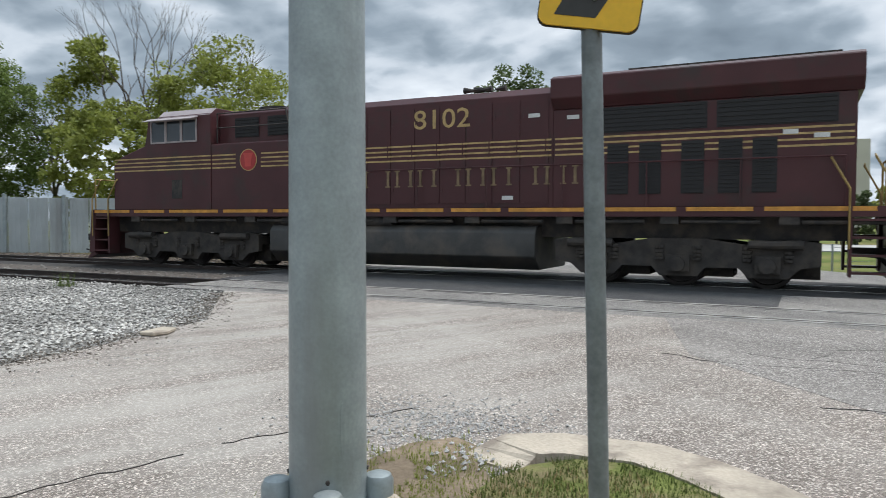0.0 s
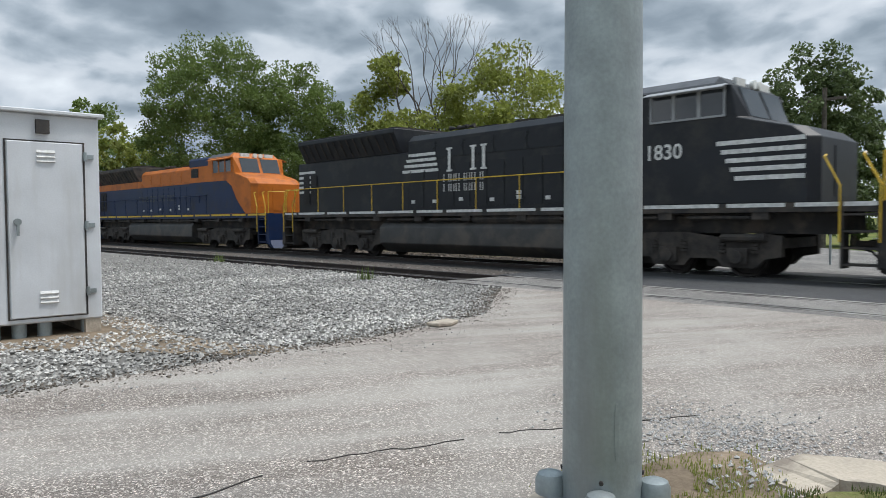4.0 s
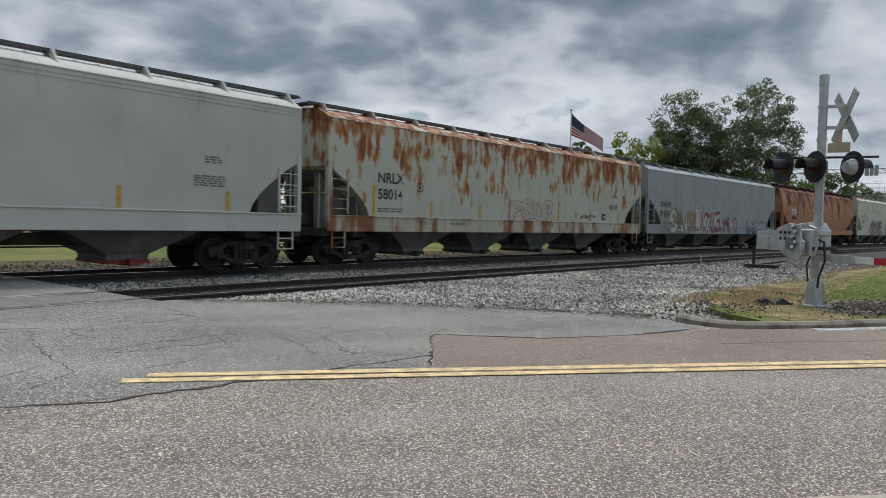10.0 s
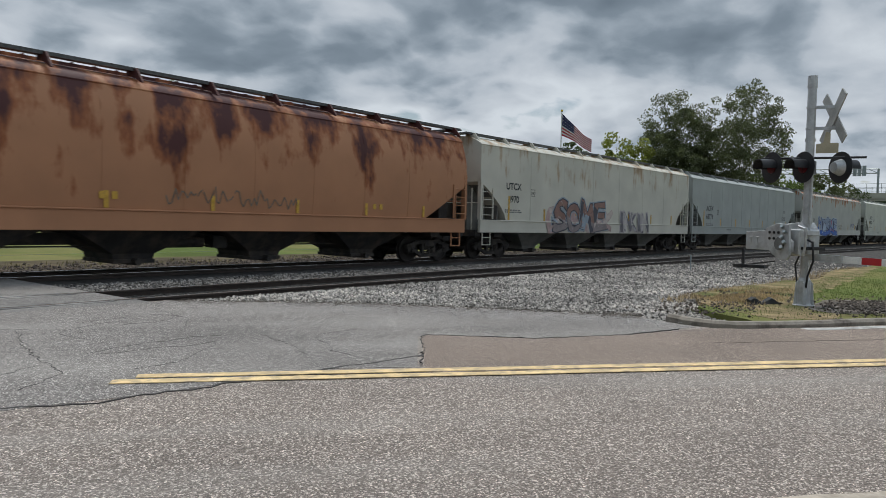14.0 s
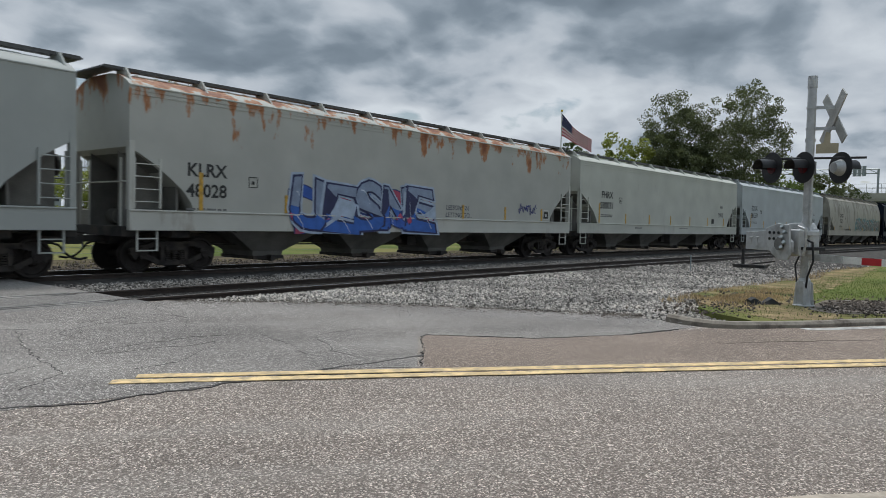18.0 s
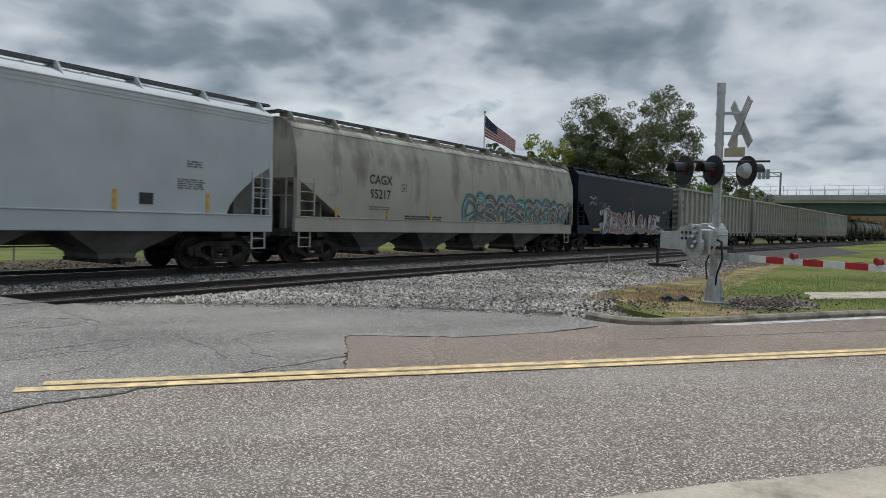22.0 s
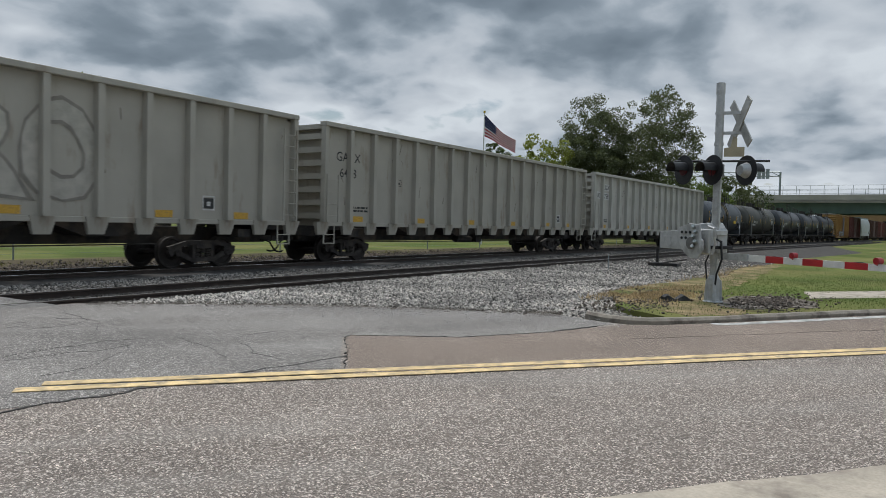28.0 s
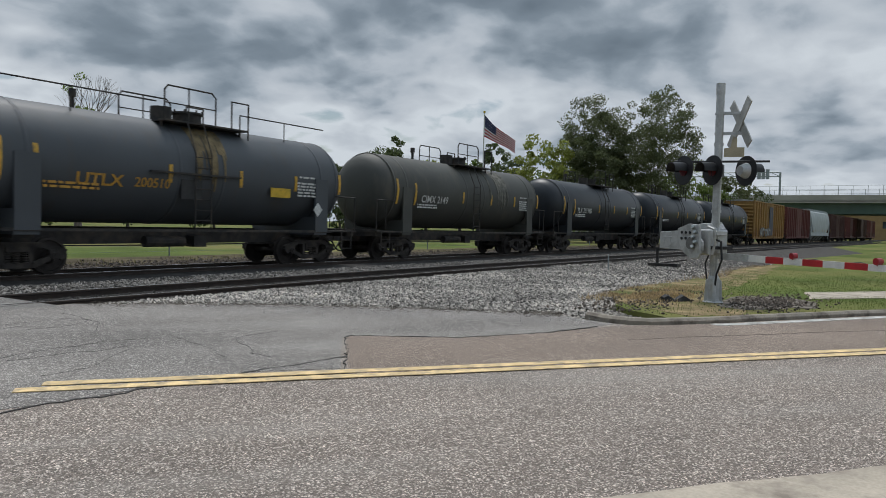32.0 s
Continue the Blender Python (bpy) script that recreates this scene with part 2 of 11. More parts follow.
# ---- ground and road: materials ----
def asphalt_mat(name, base, speck, tint_amt=0.16, speck_amt=0.5, dust=(0.42, 0.39, 0.35), dust_amt=0.3, side=False):
    """Worn asphalt: light stone chips in dark binder, blotches, dusty wheel paths."""
    m = bpy.data.materials.new(name)
    m.use_nodes = True
    nt = m.node_tree
    N, L = nt.nodes.new, nt.links.new
    b = nt.nodes["Principled BSDF"]
    b.inputs["Roughness"].default_value = 0.85
    b.inputs["Specular IOR Level"].default_value = 0.35
    tc = N("ShaderNodeTexCoord")
    v = N("ShaderNodeTexVoronoi")
    v.inputs["Scale"].default_value = 88.0
    L(tc.outputs["Object"], v.inputs["Vector"])
    bw = N("ShaderNodeSeparateColor")
    L(v.outputs["Color"], bw.inputs[0])
    ramp = N("ShaderNodeValToRGB")
    e = ramp.color_ramp.elements
    e[0].position, e[0].color = 0.0, (base[0] * 0.65, base[1] * 0.65, base[2] * 0.65, 1)
    e[1].position, e[1].color = 1.0, (*speck, 1)
    for p, k in ((0.45, 0.85), (0.8 - 0.25 * speck_amt, 1.15)):
        el = e.new(p)
        el.color = (base[0] * k, base[1] * k, base[2] * k, 1)
    L(bw.outputs[0], ramp.inputs[0])
    n1 = N("ShaderNodeTexNoise")
    n1.inputs["Scale"].default_value, n1.inputs["Detail"].default_value, n1.inputs["Roughness"].default_value = 0.45, 8, 0.6
    L(tc.outputs["Object"], n1.inputs["Vector"])
    r1 = N("ShaderNodeMapRange")
    r1.inputs["From Min"].default_value, r1.inputs["From Max"].default_value = 0.3, 0.7
    r1.inputs["To Min"].default_value, r1.inputs["To Max"].default_value = 1 - tint_amt, 1 + tint_amt
    L(n1.outputs["Fac"], r1.inputs["Value"])
    vf = N("ShaderNodeTexVoronoi")
    vf.inputs["Scale"].default_value = 190.0
    L(tc.outputs["Object"], vf.inputs["Vector"])
    bf = N("ShaderNodeSeparateColor")
    L(vf.outputs["Color"], bf.inputs[0])
    rf = N("ShaderNodeMapRange")
    rf.inputs["To Min"].default_value, rf.inputs["To Max"].default_value = 0.36, 1.72
    L(bf.outputs[1], rf.inputs["Value"])
    chips = N("ShaderNodeMath")
    chips.operation = "MULTIPLY"
    L(r1.outputs[0], chips.inputs[0])
    L(rf.outputs[0], chips.inputs[1])
    sc = N("ShaderNodeVectorMath")
    sc.operation = "SCALE"
    L(ramp.outputs[0], sc.inputs[0])
    L(chips.outputs[0], sc.inputs["Scale"])
    def stretched(turn, k):
        spin, mp = N("ShaderNodeMapping"), N("ShaderNodeMapping")
        spin.inputs["Rotation"].default_value = (0, 0, radians(turn))
        mp.inputs["Scale"].default_value = (k, 1.0, 1.0)
        L(tc.outputs["Object"], spin.inputs[0])
        L(spin.outputs[0], mp.inputs[0])
        return mp
    mp = stretched(39.3, 0.2)
    n2 = N("ShaderNodeTexNoise")
    n2.inputs["Scale"].default_value, n2.inputs["Detail"].default_value = 0.9, 7
    L(mp.outputs[0], n2.inputs["Vector"])
    r2 = N("ShaderNodeValToRGB")
    c = 0.7 - 0.35 * dust_amt
    r2.color_ramp.elements[0].position, r2.color_ramp.elements[1].position = c - 0.12, c + 0.2
    L(n2.outputs["Fac"], r2.inputs[0])
    fd = N("ShaderNodeMath")
    fd.operation = "MULTIPLY"
    fd.inputs[1].default_value = 0.4
    L(r2.outputs[0], fd.inputs[0])
    if side:
        # limestone dust lies thick where the gravel yard drains onto the road
        sp = N("ShaderNodeSeparateXYZ")
        L(tc.outputs["Object"], sp.inputs[0])
        mr = N("ShaderNodeMapRange")
        mr.inputs["From Min"].default_value, mr.inputs["From Max"].default_value = 1.0, -4.0
        mr.inputs["To Min"].default_value, mr.inputs["To Max"].default_value = 0.0, 0.62
        L(sp.outputs["X"], mr.inputs["Value"])
        n4 = N("ShaderNodeTexNoise")
        n4.inputs["Scale"].default_value, n4.inputs["Detail"].default_value, n4.inputs["Roughness"].default_value = 1.3, 8, 0.6
        L(stretched(-66.0, 0.16).outputs[0], n4.inputs["Vector"])
        r4 = N("ShaderNodeValToRGB")
        r4.color_ramp.elements[0].position, r4.color_ramp.elements[1].position = 0.38, 0.62
        L(n4.outputs["Fac"], r4.inputs[0])
        m4 = N("ShaderNodeMath")
        m4.operation = "MULTIPLY"
        L(mr.outputs[0], m4.inputs[0])
        L(r4.outputs[0], m4.inputs[1])
        mx4 = N("ShaderNodeMath")
        mx4.operation = "ADD"
        mx4.use_clamp = True
        L(fd.outputs[0], mx4.inputs[0])
        L(m4.outputs[0], mx4.inputs[1])
        fd = mx4
    body = sc.outputs[0]
    if side:
        # the older laying west of the lane is greyer stone
        gx = N("ShaderNodeMapRange")
        gx.inputs["From Min"].default_value, gx.inputs["From Max"].default_value = 3.4, -0.6
        L(sp.outputs["X"], gx.inputs["Value"])
        tint = N("ShaderNodeMixRGB")
        tint.blend_type = "MULTIPLY"
        tint.inputs[2].default_value = (0.985, 1.01, 1.03, 1)
        L(gx.outputs[0], tint.inputs[0])
        L(body, tint.inputs[1])
        body = tint.outputs[0]
    mx = N("ShaderNodeMixRGB")
    L(fd.outputs[0], mx.inputs[0])
    L(body, mx.inputs[1])
    mx.inputs[2].default_value = (*dust, 1)
    L(mx.outputs[0], b.inputs["Base Color"])
    bp = N("ShaderNodeBump")
    bp.inputs["Strength"].default_value, bp.inputs["Distance"].default_value = 0.7, 0.006
    L(bw.outputs[0], bp.inputs["Height"])
    L(bp.outputs[0], b.inputs["Normal"])
    MATS[name] = m
    return m


ASPHALT = asphalt_mat("worn asphalt", (0.205, 0.168, 0.142), (0.66, 0.58, 0.505), side=True)
ASPHALT_BROWN = asphalt_mat("brown patched asphalt", (0.21, 0.160, 0.126), (0.52, 0.43, 0.36), 0.2, 0.4, (0.22, 0.18, 0.15), 0.2)
ASPHALT_GREY = asphalt_mat("blue-grey asphalt", (0.185, 0.167, 0.152), (0.54, 0.50, 0.46), 0.2, 0.4)
ASPHALT_SMOOTH = asphalt_mat("older grey asphalt", (0.19, 0.178, 0.165), (0.33, 0.31, 0.29), 0.22, 0.2)
# nearly black: the train's shadow on dark asphalt is put into the colour
ASPHALT_SHADOW = asphalt_mat("train-shadowed crossing asphalt", (0.034, 0.033, 0.033), (0.07, 0.07, 0.07), 0.25, 0.2, (0.09, 0.085, 0.08), 0.2)
ASPHALT_DARK = asphalt_mat("dark crossing asphalt", (0.06, 0.06, 0.062), (0.11, 0.11, 0.11), 0.2, 0.2, (0.15, 0.14, 0.13), 0.2)
GRASS = mat("mown grass", (0.098, 0.13, 0.034), 0.95, spec=0.08, var=0.35, scale=0.25, bump=0.8, bscale=25, dirt=(0.20, 0.185, 0.07), dirt_amt=0.5, dirt_scale=0.12)
DRY_TURF = mat("dry straw turf", (0.27, 0.205, 0.115), 0.95, spec=0.08, var=0.4, scale=2.0, bump=0.9, bscale=30, dirt=(0.12, 0.13, 0.045), dirt_amt=0.45, dirt_scale=0.9)
GRAVEL_PALE = mat("pale crushed stone bed", (0.19, 0.18, 0.165), 0.95, spec=0.15, var=0.45, scale=6, bump=1.0, bscale=22)
GRAVEL_DIRTY = mat("dirty grey stone bed", (0.075, 0.068, 0.06), 0.95, spec=0.15, var=0.5, scale=5, bump=1.0, bscale=20)
# far darker than its loose stones: shade in the gaps, given as colour
GRAVEL = mat("stone bed dark as shaded gaps", (0.075, 0.069, 0.063), 0.95, spec=0.15, var=0.45, scale=6, bump=1.0, bscale=22)
# dark ballast, deepened to hold the shade of train and rails
BALLAST = mat("dark oily ballast with shade added", (0.036, 0.032, 0.029), 0.9, var=0.5, scale=6, bump=1.0, bscale=22)
BALLAST_BROWN = mat("brown dirty ballast", (0.085, 0.07, 0.058), 0.95, var=0.5, scale=5, bump=1.0, bscale=20)
STONE = mat("crushed stone", (0.40, 0.39, 0.375), 0.85, var=0.25, scale=30, bump=0.3, bscale=80)
DIRT = mat("brown dirt with leaf litter", (0.20, 0.155, 0.11), 0.95, spec=0.15, var=0.35, scale=2, bump=0.8, bscale=30)
TURF = mat("thin corner turf", (0.14, 0.16, 0.05), 0.95, spec=0.08, var=0.4, scale=2.5, bump=0.8, bscale=40, dirt=(0.23, 0.175, 0.11), dirt_amt=0.5, dirt_scale=2.2)
DIRT_DARK = mat("dark gritty dirt", (0.13, 0.11, 0.092), 0.95, spec=0.15, var=0.45, scale=3, bump=0.9, bscale=45, dirt=(0.24, 0.21, 0.18), dirt_amt=0.45, dirt_scale=3)
KERB_OLD = mat("old stained kerb concrete", (0.35, 0.31, 0.255), 0.9, spec=0.2, var=0.3, scale=2, bump=0.5, bscale=40, dirt=(0.12, 0.10, 0.085), dirt_amt=0.45, dirt_scale=2)
WEEDY = mat("weedy verge", (0.085, 0.068, 0.045), 0.95, spec=0.08, var=0.4, scale=1.0, bump=0.9, bscale=20, dirt=(0.13, 0.105, 0.062), dirt_amt=0.5, dirt_scale=0.6)
CONCRETE = mat("worn concrete", (0.46, 0.395, 0.315), 0.9, var=0.2, scale=2, bump=0.5, bscale=40, dirt=(0.24, 0.20, 0.16), dirt_amt=0.35, dirt_scale=3)
PALE_PAVE = mat("pale pavement", (0.40, 0.39, 0.37), 0.85, var=0.12, scale=0.5, bump=0.3, bscale=40)
EDGING = mat("worn mortar edging", (0.31, 0.295, 0.27), 0.9, var=0.35, scale=1.5, bump=0.4, bscale=40, dirt=(0.10, 0.095, 0.09), dirt_amt=0.5, dirt_scale=1.2)
YELLOW_LINE = mat("worn yellow road paint", (0.76, 0.555, 0.28), 0.8, var=0.25, scale=4, bump=0.5, bscale=70, dirt=(0.42, 0.32, 0.2), dirt_amt=0.4, dirt_scale=6)
WHITE_LINE = mat("worn white road paint", (0.55, 0.54, 0.51), 0.8, var=0.25, scale=4, bump=0.5, bscale=70, dirt=(0.28, 0.26, 0.24), dirt_amt=0.45, dirt_scale=5)
CRACK_M = mat("dark crack filling", (0.05, 0.046, 0.042), 0.9, var=0.3)
RAIL = mat("rusty rail steel", (0.045, 0.032, 0.026), 0.6, 0.2, var=0.3, scale=3, bump=0.3, bscale=40)
RAIL_TOP = mat("bright worn rail head", (0.62, 0.61, 0.60), 0.25, 0.9, var=0.25, scale=6, bump=0.0)
TIE = mat("creosoted wooden sleeper", (0.04, 0.034, 0.029), 0.9, var=0.4, scale=4, bump=0.6, bscale=30, per_object=0.3)
GALV = mat("galvanised steel", (0.30, 0.34, 0.345), 0.45, 0.35, var=0.16, scale=5, bump=0.12, bscale=45, dirt=(0.22, 0.235, 0.23), dirt_amt=0.3, dirt_scale=1.5, streak=True)


def sheet(name, pts, z, material, thick=0.06, kind="structure", label="", category=""):
    bm = bmesh.new()
    prism(bm, pts, z - thick, z, "z")
    ob = new(name, mesh_of(bm, name, material))
    return tagged(ob, label, category, kind=kind)


def ragged(pts, amp, seed, step=0.35):
    """An outline with uneven edges, as grass, dirt and old asphalt have them."""
    out = []
    for a, b in zip(pts, pts[1:] + pts[:1]):
        a, b = Vector((*a, 0)), Vector((*b, 0))
        n = max(1, min(60, int((b - a).length / step)))
        for i in range(n):
            p = a.lerp(b, i / n)
            k = min(1.0, 4 * min(i, n - i) / n + 0.3)
            p += Vector((noise.noise((p.x * 1.3, p.y * 1.3, seed)) + 0.6 * noise.noise((p.x * 4, p.y * 4, seed)), noise.noise((p.x * 1.3, p.y * 1.3, seed + 9)) + 0.6 * noise.noise((p.x * 4, p.y * 4, seed + 9)), 0)) * amp * k
            out.append((p.x, p.y))
    return out


def along(s0, s1, off0, off1, step=4.0):
    """Outline of a strip that follows the track between two offsets."""
    n = max(1, int((s1 - s0) / step))
    ss = [s0 + (s1 - s0) * i / n for i in range(n + 1)]
    return [(s, track(s, off0)[1]) for s in ss] + [(s, track(s, off1)[1]) for s in ss[::-1]]


def ribbon(name, pts, w, z, material, parent=None, rough=0.0, seed=1, thick=0.006, wvar=(0.35, 1.3)):
    """A flat strip along a line, of uneven width where rough."""
    rng = random.Random(seed)
    fine = []
    for a, b in zip(pts, pts[1:]):
        a, b = Vector((*a, 0)), Vector((*b, 0))
        n = max(1, int((b - a).length / (0.09 if rough else 3.0)))
        for i in range(n):
            p = a.lerp(b, i / n)
            if rough:
                p += Vector((rng.uniform(-1, 1), rng.uniform(-1, 1), 0)) * rough
            fine.append(p)
    fine.append(Vector((*pts[-1], 0)))
    bm = bmesh.new()
    L_, R_ = [], []
    for i, p in enumerate(fine):
        d = (fine[min(i + 1, len(fine) - 1)] - fine[max(i - 1, 0)]).normalized()
        nn = Vector((-d.y, d.x, 0)) * w / 2 * (rng.uniform(*wvar) if rough else 1)
        L_.append(p + nn)
        R_.append(p - nn)
    rings = [[(l.x, l.y, z), (r.x, r.y, z), (r.x, r.y, z - thick), (l.x, l.y, z - thick)] for l, r in zip(L_, R_)]
    loft(bm, rings)
    ob = part(name, bm, material, parent)
    return ob


RD = Vector((0.774, -0.633, 0))      # the road's run, away to the right
RN = Vector((0.633, 0.774, 0))       # across it, towards the tracks


def build_ground():
    bm = bmesh.new()
    xs = [-2500, -900, -400, -200, -120] + list(range(-80, 221, 10)) + [300, 500, 900, 2500]
    ys = [-2500, -900, -300, -120, -60] + list(range(-40, 121, 8)) + [200, 400, 900, 2500]
    grid = [[bm.verts.new((x, y, -0.16 + (0.05 * noise.noise((x * 0.05, y * 0.05, 0)) if abs(x) < 250 and y > 30 else 0))) for y in ys] for x in xs]
    for a, b in zip(grid, grid[1:]):
        for i in range(len(ys) - 1):
            bm.faces.new((a[i], b[i], b[i + 1], a[i + 1]))
    ob = new("ground", mesh_of(bm, "ground", GRASS))
    tagged(ob, "flat grassy ground with dry patches out to the horizon", "ground", kind="structure")
    road = sheet("road", [(-7.1, -40), (-7.2, 1.5), (-7.5, 5.5), (-8.1, 8.0), (-11.2, 11.6), (6.9, 11.7), (9.2, 9.1), (10.3, 7.4), (11.4, 4.9), (11.05, 4.2), (10.98, 3.5), (11.5, 2.85), (13.45, 1.55), (17.1, -0.8), (70, -43.2), (60, -55), (5.0, 0.1), (2.0, -20)],
                 0.0, ASPHALT, 0.2, label="worn grey asphalt road, cracked and patched", category="road")
    sheet("crossing", along(-13.2, 6.6, -6.85, -0.85, 1.5)[:14] + along(-13.2, 6.6, -6.85, 2.3, 1.5)[14:], 0.001, ASPHALT_SMOOTH, 0.2, label="asphalt level crossing between the rails", category="level crossing")
    sheet("crossing_far", [(-15.5, 20.6), (4.4, 20.7), (0.0, 26.0), (-30, 50), (-60, 75), (-70, 66), (-40, 42), (-20, 26)], 0.0, ASPHALT_SMOOTH, 0.2, label="asphalt road beyond the crossing", category="road")
    sheet("crossing_apron", along(-13.6, -0.5, -4.45, -2.1, 1.5), 0.006, ASPHALT_DARK, 0.05, label="dark newer asphalt between the two tracks", category="level crossing")
    sheet("crossing_panel", along(-14.5, 4.6, -2.1, 1.9, 1.5), 0.007, ASPHALT_SHADOW, 0.05, label="dark asphalt between the main track rails, train shadow in its colour", category="level crossing")
    sheet("cabinet_dirt", ragged([(-13.8, 0.2), (-13.6, 3.5), (-11.0, 3.75), (-9.3, 3.75), (-8.4, 3.95), (-7.5, 4.55), (-7.35, 3.9), (-8.1, 3.3), (-8.6, 2.9), (-9.4, 2.3), (-9.9, 1.5), (-10.2, 0.4)], 0.25, 12), -0.028, DIRT, 0.05, label="brown dirt and dry leaves round the cabinet", category="dirt")
    for a, b in ((-6.43, -6.32), (-6.21, -6.06), (-4.94, -4.83), (-4.71, -4.6)):
        sheet("rail_edging", along(-12.5, 6.2, a, b, 1.5), 0.009, EDGING, 0.03, label="worn mortar strip beside the siding rail", category="level crossing")
    # patches
    p = [(7.12, 5.95), (7.30, 6.0), (8.1, 4.82), (9.33, 4.12), (10.9, 3.5), (11.3, 3.02), (12.46, 2.2), (14.84, 0.7), (17.15, -0.87), (30, -11.3), (24.7, -11.3), (5.45, 4.5)]
    sheet("asphalt_patch", [(a[0] - RD.x * 0, a[1]) for a in p], 0.009, ASPHALT_BROWN, 0.03, label="brown asphalt patch with a rough edge", category="road patch")
    q = [(0.75, 6.28), (1.54, 6.01), (2.4, 5.86), (3.2, 5.60), (3.9, 5.5), (4.9, 5.35), (5.45, 4.9), (5.62, 4.75), (7.08, 5.98), (7.3, 6.06), (8.15, 4.88), (9.33, 4.18), (10.9, 3.7), (11.4, 5.0), (10.2, 7.4), (9.1, 9.1), (6.9, 11.6), (-2.0, 11.55), (-1.2, 8.5)]
    sheet("asphalt_overlay", q, 0.004, ASPHALT_GREY, 0.03, label="older blue-grey asphalt with fine cracks", category="road patch")
    # double centre line
    lines = thing("centre_line", "worn double yellow centre line on the asphalt", "road marking", kind="structure")
    a = Vector((3.32, 6.24, 0))
    for k, s0 in ((0.11, 0.06), (-0.11, -0.12)):
        q = a + RN * k + RD * s0
        pts = [(q + RD * t) for t in (0, 1.3, 3.2, 6, 9.5, 40)]
        ribbon("yellow_stripe", [(v.x, v.y) for v in pts], 0.15, 0.014, YELLOW_LINE, lines, rough=0.004, seed=int(k * 100) + 40, wvar=(0.92, 1.06))
    e = ribbon("edge_line", [v for v in ((11.9, 2.42), (12.36, 2.06), (14.74, 0.54), (17.05, -1.03), (40, -19.5))], 0.2, 0.013, WHITE_LINE, None)
    tagged(e, "pale concrete gutter strip below the kerb", "road marking", kind="structure")
    # cracks
    cr = thing("road_cracks", "dark cracks winding through the asphalt", "crack", kind="structure")
    for i, (pts, w) in enumerate((([(0.75, 6.28), (1.2, 6.15), (1.54, 6.01), (2.0, 6.02), (2.4, 5.86), (2.75, 5.62), (3.2, 5.60), (3.58, 5.49), (3.9, 5.5), (4.31, 5.33), (4.9, 5.35), (5.5, 5.2), (6.2, 5.15), (6.7, 4.85)], 0.032),
                                  ([(0.11, 6.56), (0.5, 6.62), (0.97, 6.62)], 0.02), 
                                  ([(7.12, 5.95), (7.3, 6.0), (7.9, 5.2), (8.1, 4.82), (8.7, 4.5), (9.33, 4.12), (10.4, 3.8)], 0.03), ([(7.12, 5.95), (6.5, 5.4), (5.62, 4.7)], 0.016),
                                  ([(6.3, 8.1), (5.75, 7.5), (5.54, 6.6), (5.2, 6.0)], 0.008), ([(3.75, 9.74), (3.4, 8.7), (3.21, 7.94), (3.06, 6.91), (2.51, 6.5)], 0.016), 
                                  ([(3.0, 7.4), (2.4, 7.1), (1.9, 6.6)], 0.012),  ([(-3.8, 1.35), (-3.78, 1.63), (-3.84, 1.95)], 0.02), ([(-3.88, 2.27), (-3.7, 2.8), (-3.55, 3.3)], 0.009), ([(-3.5, 3.58), (-3.1, 4.3), (-2.8, 5.0)], 0.008),
                                   ([(9.5, 3.0), (12.5, 0.7), (17, -3.0)], 0.008))):
        ribbon("crack", pts, w * (1.15 if i in (0, 2) else 0.6), 0.0115 if i in (2, 3, 10) else 0.0065, CRACK_M, cr, rough=0.03, seed=i + 3, thick=0.009)
    # a net of fine cracks over the older laying
    rng = random.Random(17)
    for k in range(18):
        p = Vector((rng.uniform(0.5, 7.0), rng.uniform(6.4, 10.6), 0))
        if p.dot(RN) < 5.6:
            continue
        a = rng.uniform(0, math.pi)
        pts = [(p.x, p.y)]
        for _ in range(rng.randint(3, 7)):
            a += rng.uniform(-0.7, 0.7)
            p = p + Vector((math.cos(a), math.sin(a), 0)) * rng.uniform(0.2, 0.5)
            pts.append((p.x, p.y))
        ribbon("crack", pts, rng.uniform(0.004, 0.009), 0.0065, CRACK_M, cr, rough=0.02, seed=100 + k, thick=0.009)
    # gravel aprons on both sides of the road
    sheet("gravel_left", [(-7.05, -30), (-7.15, 1.5), (-7.45, 5.5), (-8.05, 8.0), (-11.2, 11.5), (-13.2, 11.6)] + [(s, track(s, -6.7)[1]) for s in range(-14, -91, -6)] + [(-90, -30)], -0.045, GRAVEL_PALE, 0.15,
          label="grey crushed stone beside the side street", category="gravel")
    sheet("gravel_right", [(6.6, 12.2), (7.1, 11.6), (9.2, 9.1), (10.3, 7.4), (11.4, 4.95), (11.1, 4.2), (11.05, 3.5), (11.6, 2.95), (12.2, 3.2), (13.4, 4.6), (16, 4.6), (22, 4.4), (31, 4.8), (44, 4.6), (70, 2.5)] + [(s, track(s, -6.7)[1]) for s in range(100, 6, -6)], -0.09, GRAVEL, 0.15,
          label="grey crushed stone between road and rails", category="gravel")
    sheet("gravel_between", along(6.2, 170, -4.4, -2.55), -0.085, GRAVEL_DIRTY, 0.1, label="grey crushed stone between the two tracks", category="gravel")
    sheet("gravel_between_left", along(-90, -12.6, -4.4, -2.55), -0.055, BALLAST_BROWN, 0.1, label="grey crushed stone between the two tracks", category="gravel")
    for nm, a, b in (("ballast_right", 4.5, 230), ("ballast_left", -140, -14.2)):
        sheet(nm, along(a, b, -2.6, 2.0), -0.105, BALLAST, 0.12, label="dark oily ballast under the main track, train shade in its colour", category="ballast")
    for nm, a, b in (("ballast_siding_right", 6.4, 150), ("ballast_siding_left", -110, -12.6)):
        sheet(nm, along(a, b, -6.75, -4.3), -0.135, BALLAST, 0.12, label="dark ballast under the siding", category="ballast")
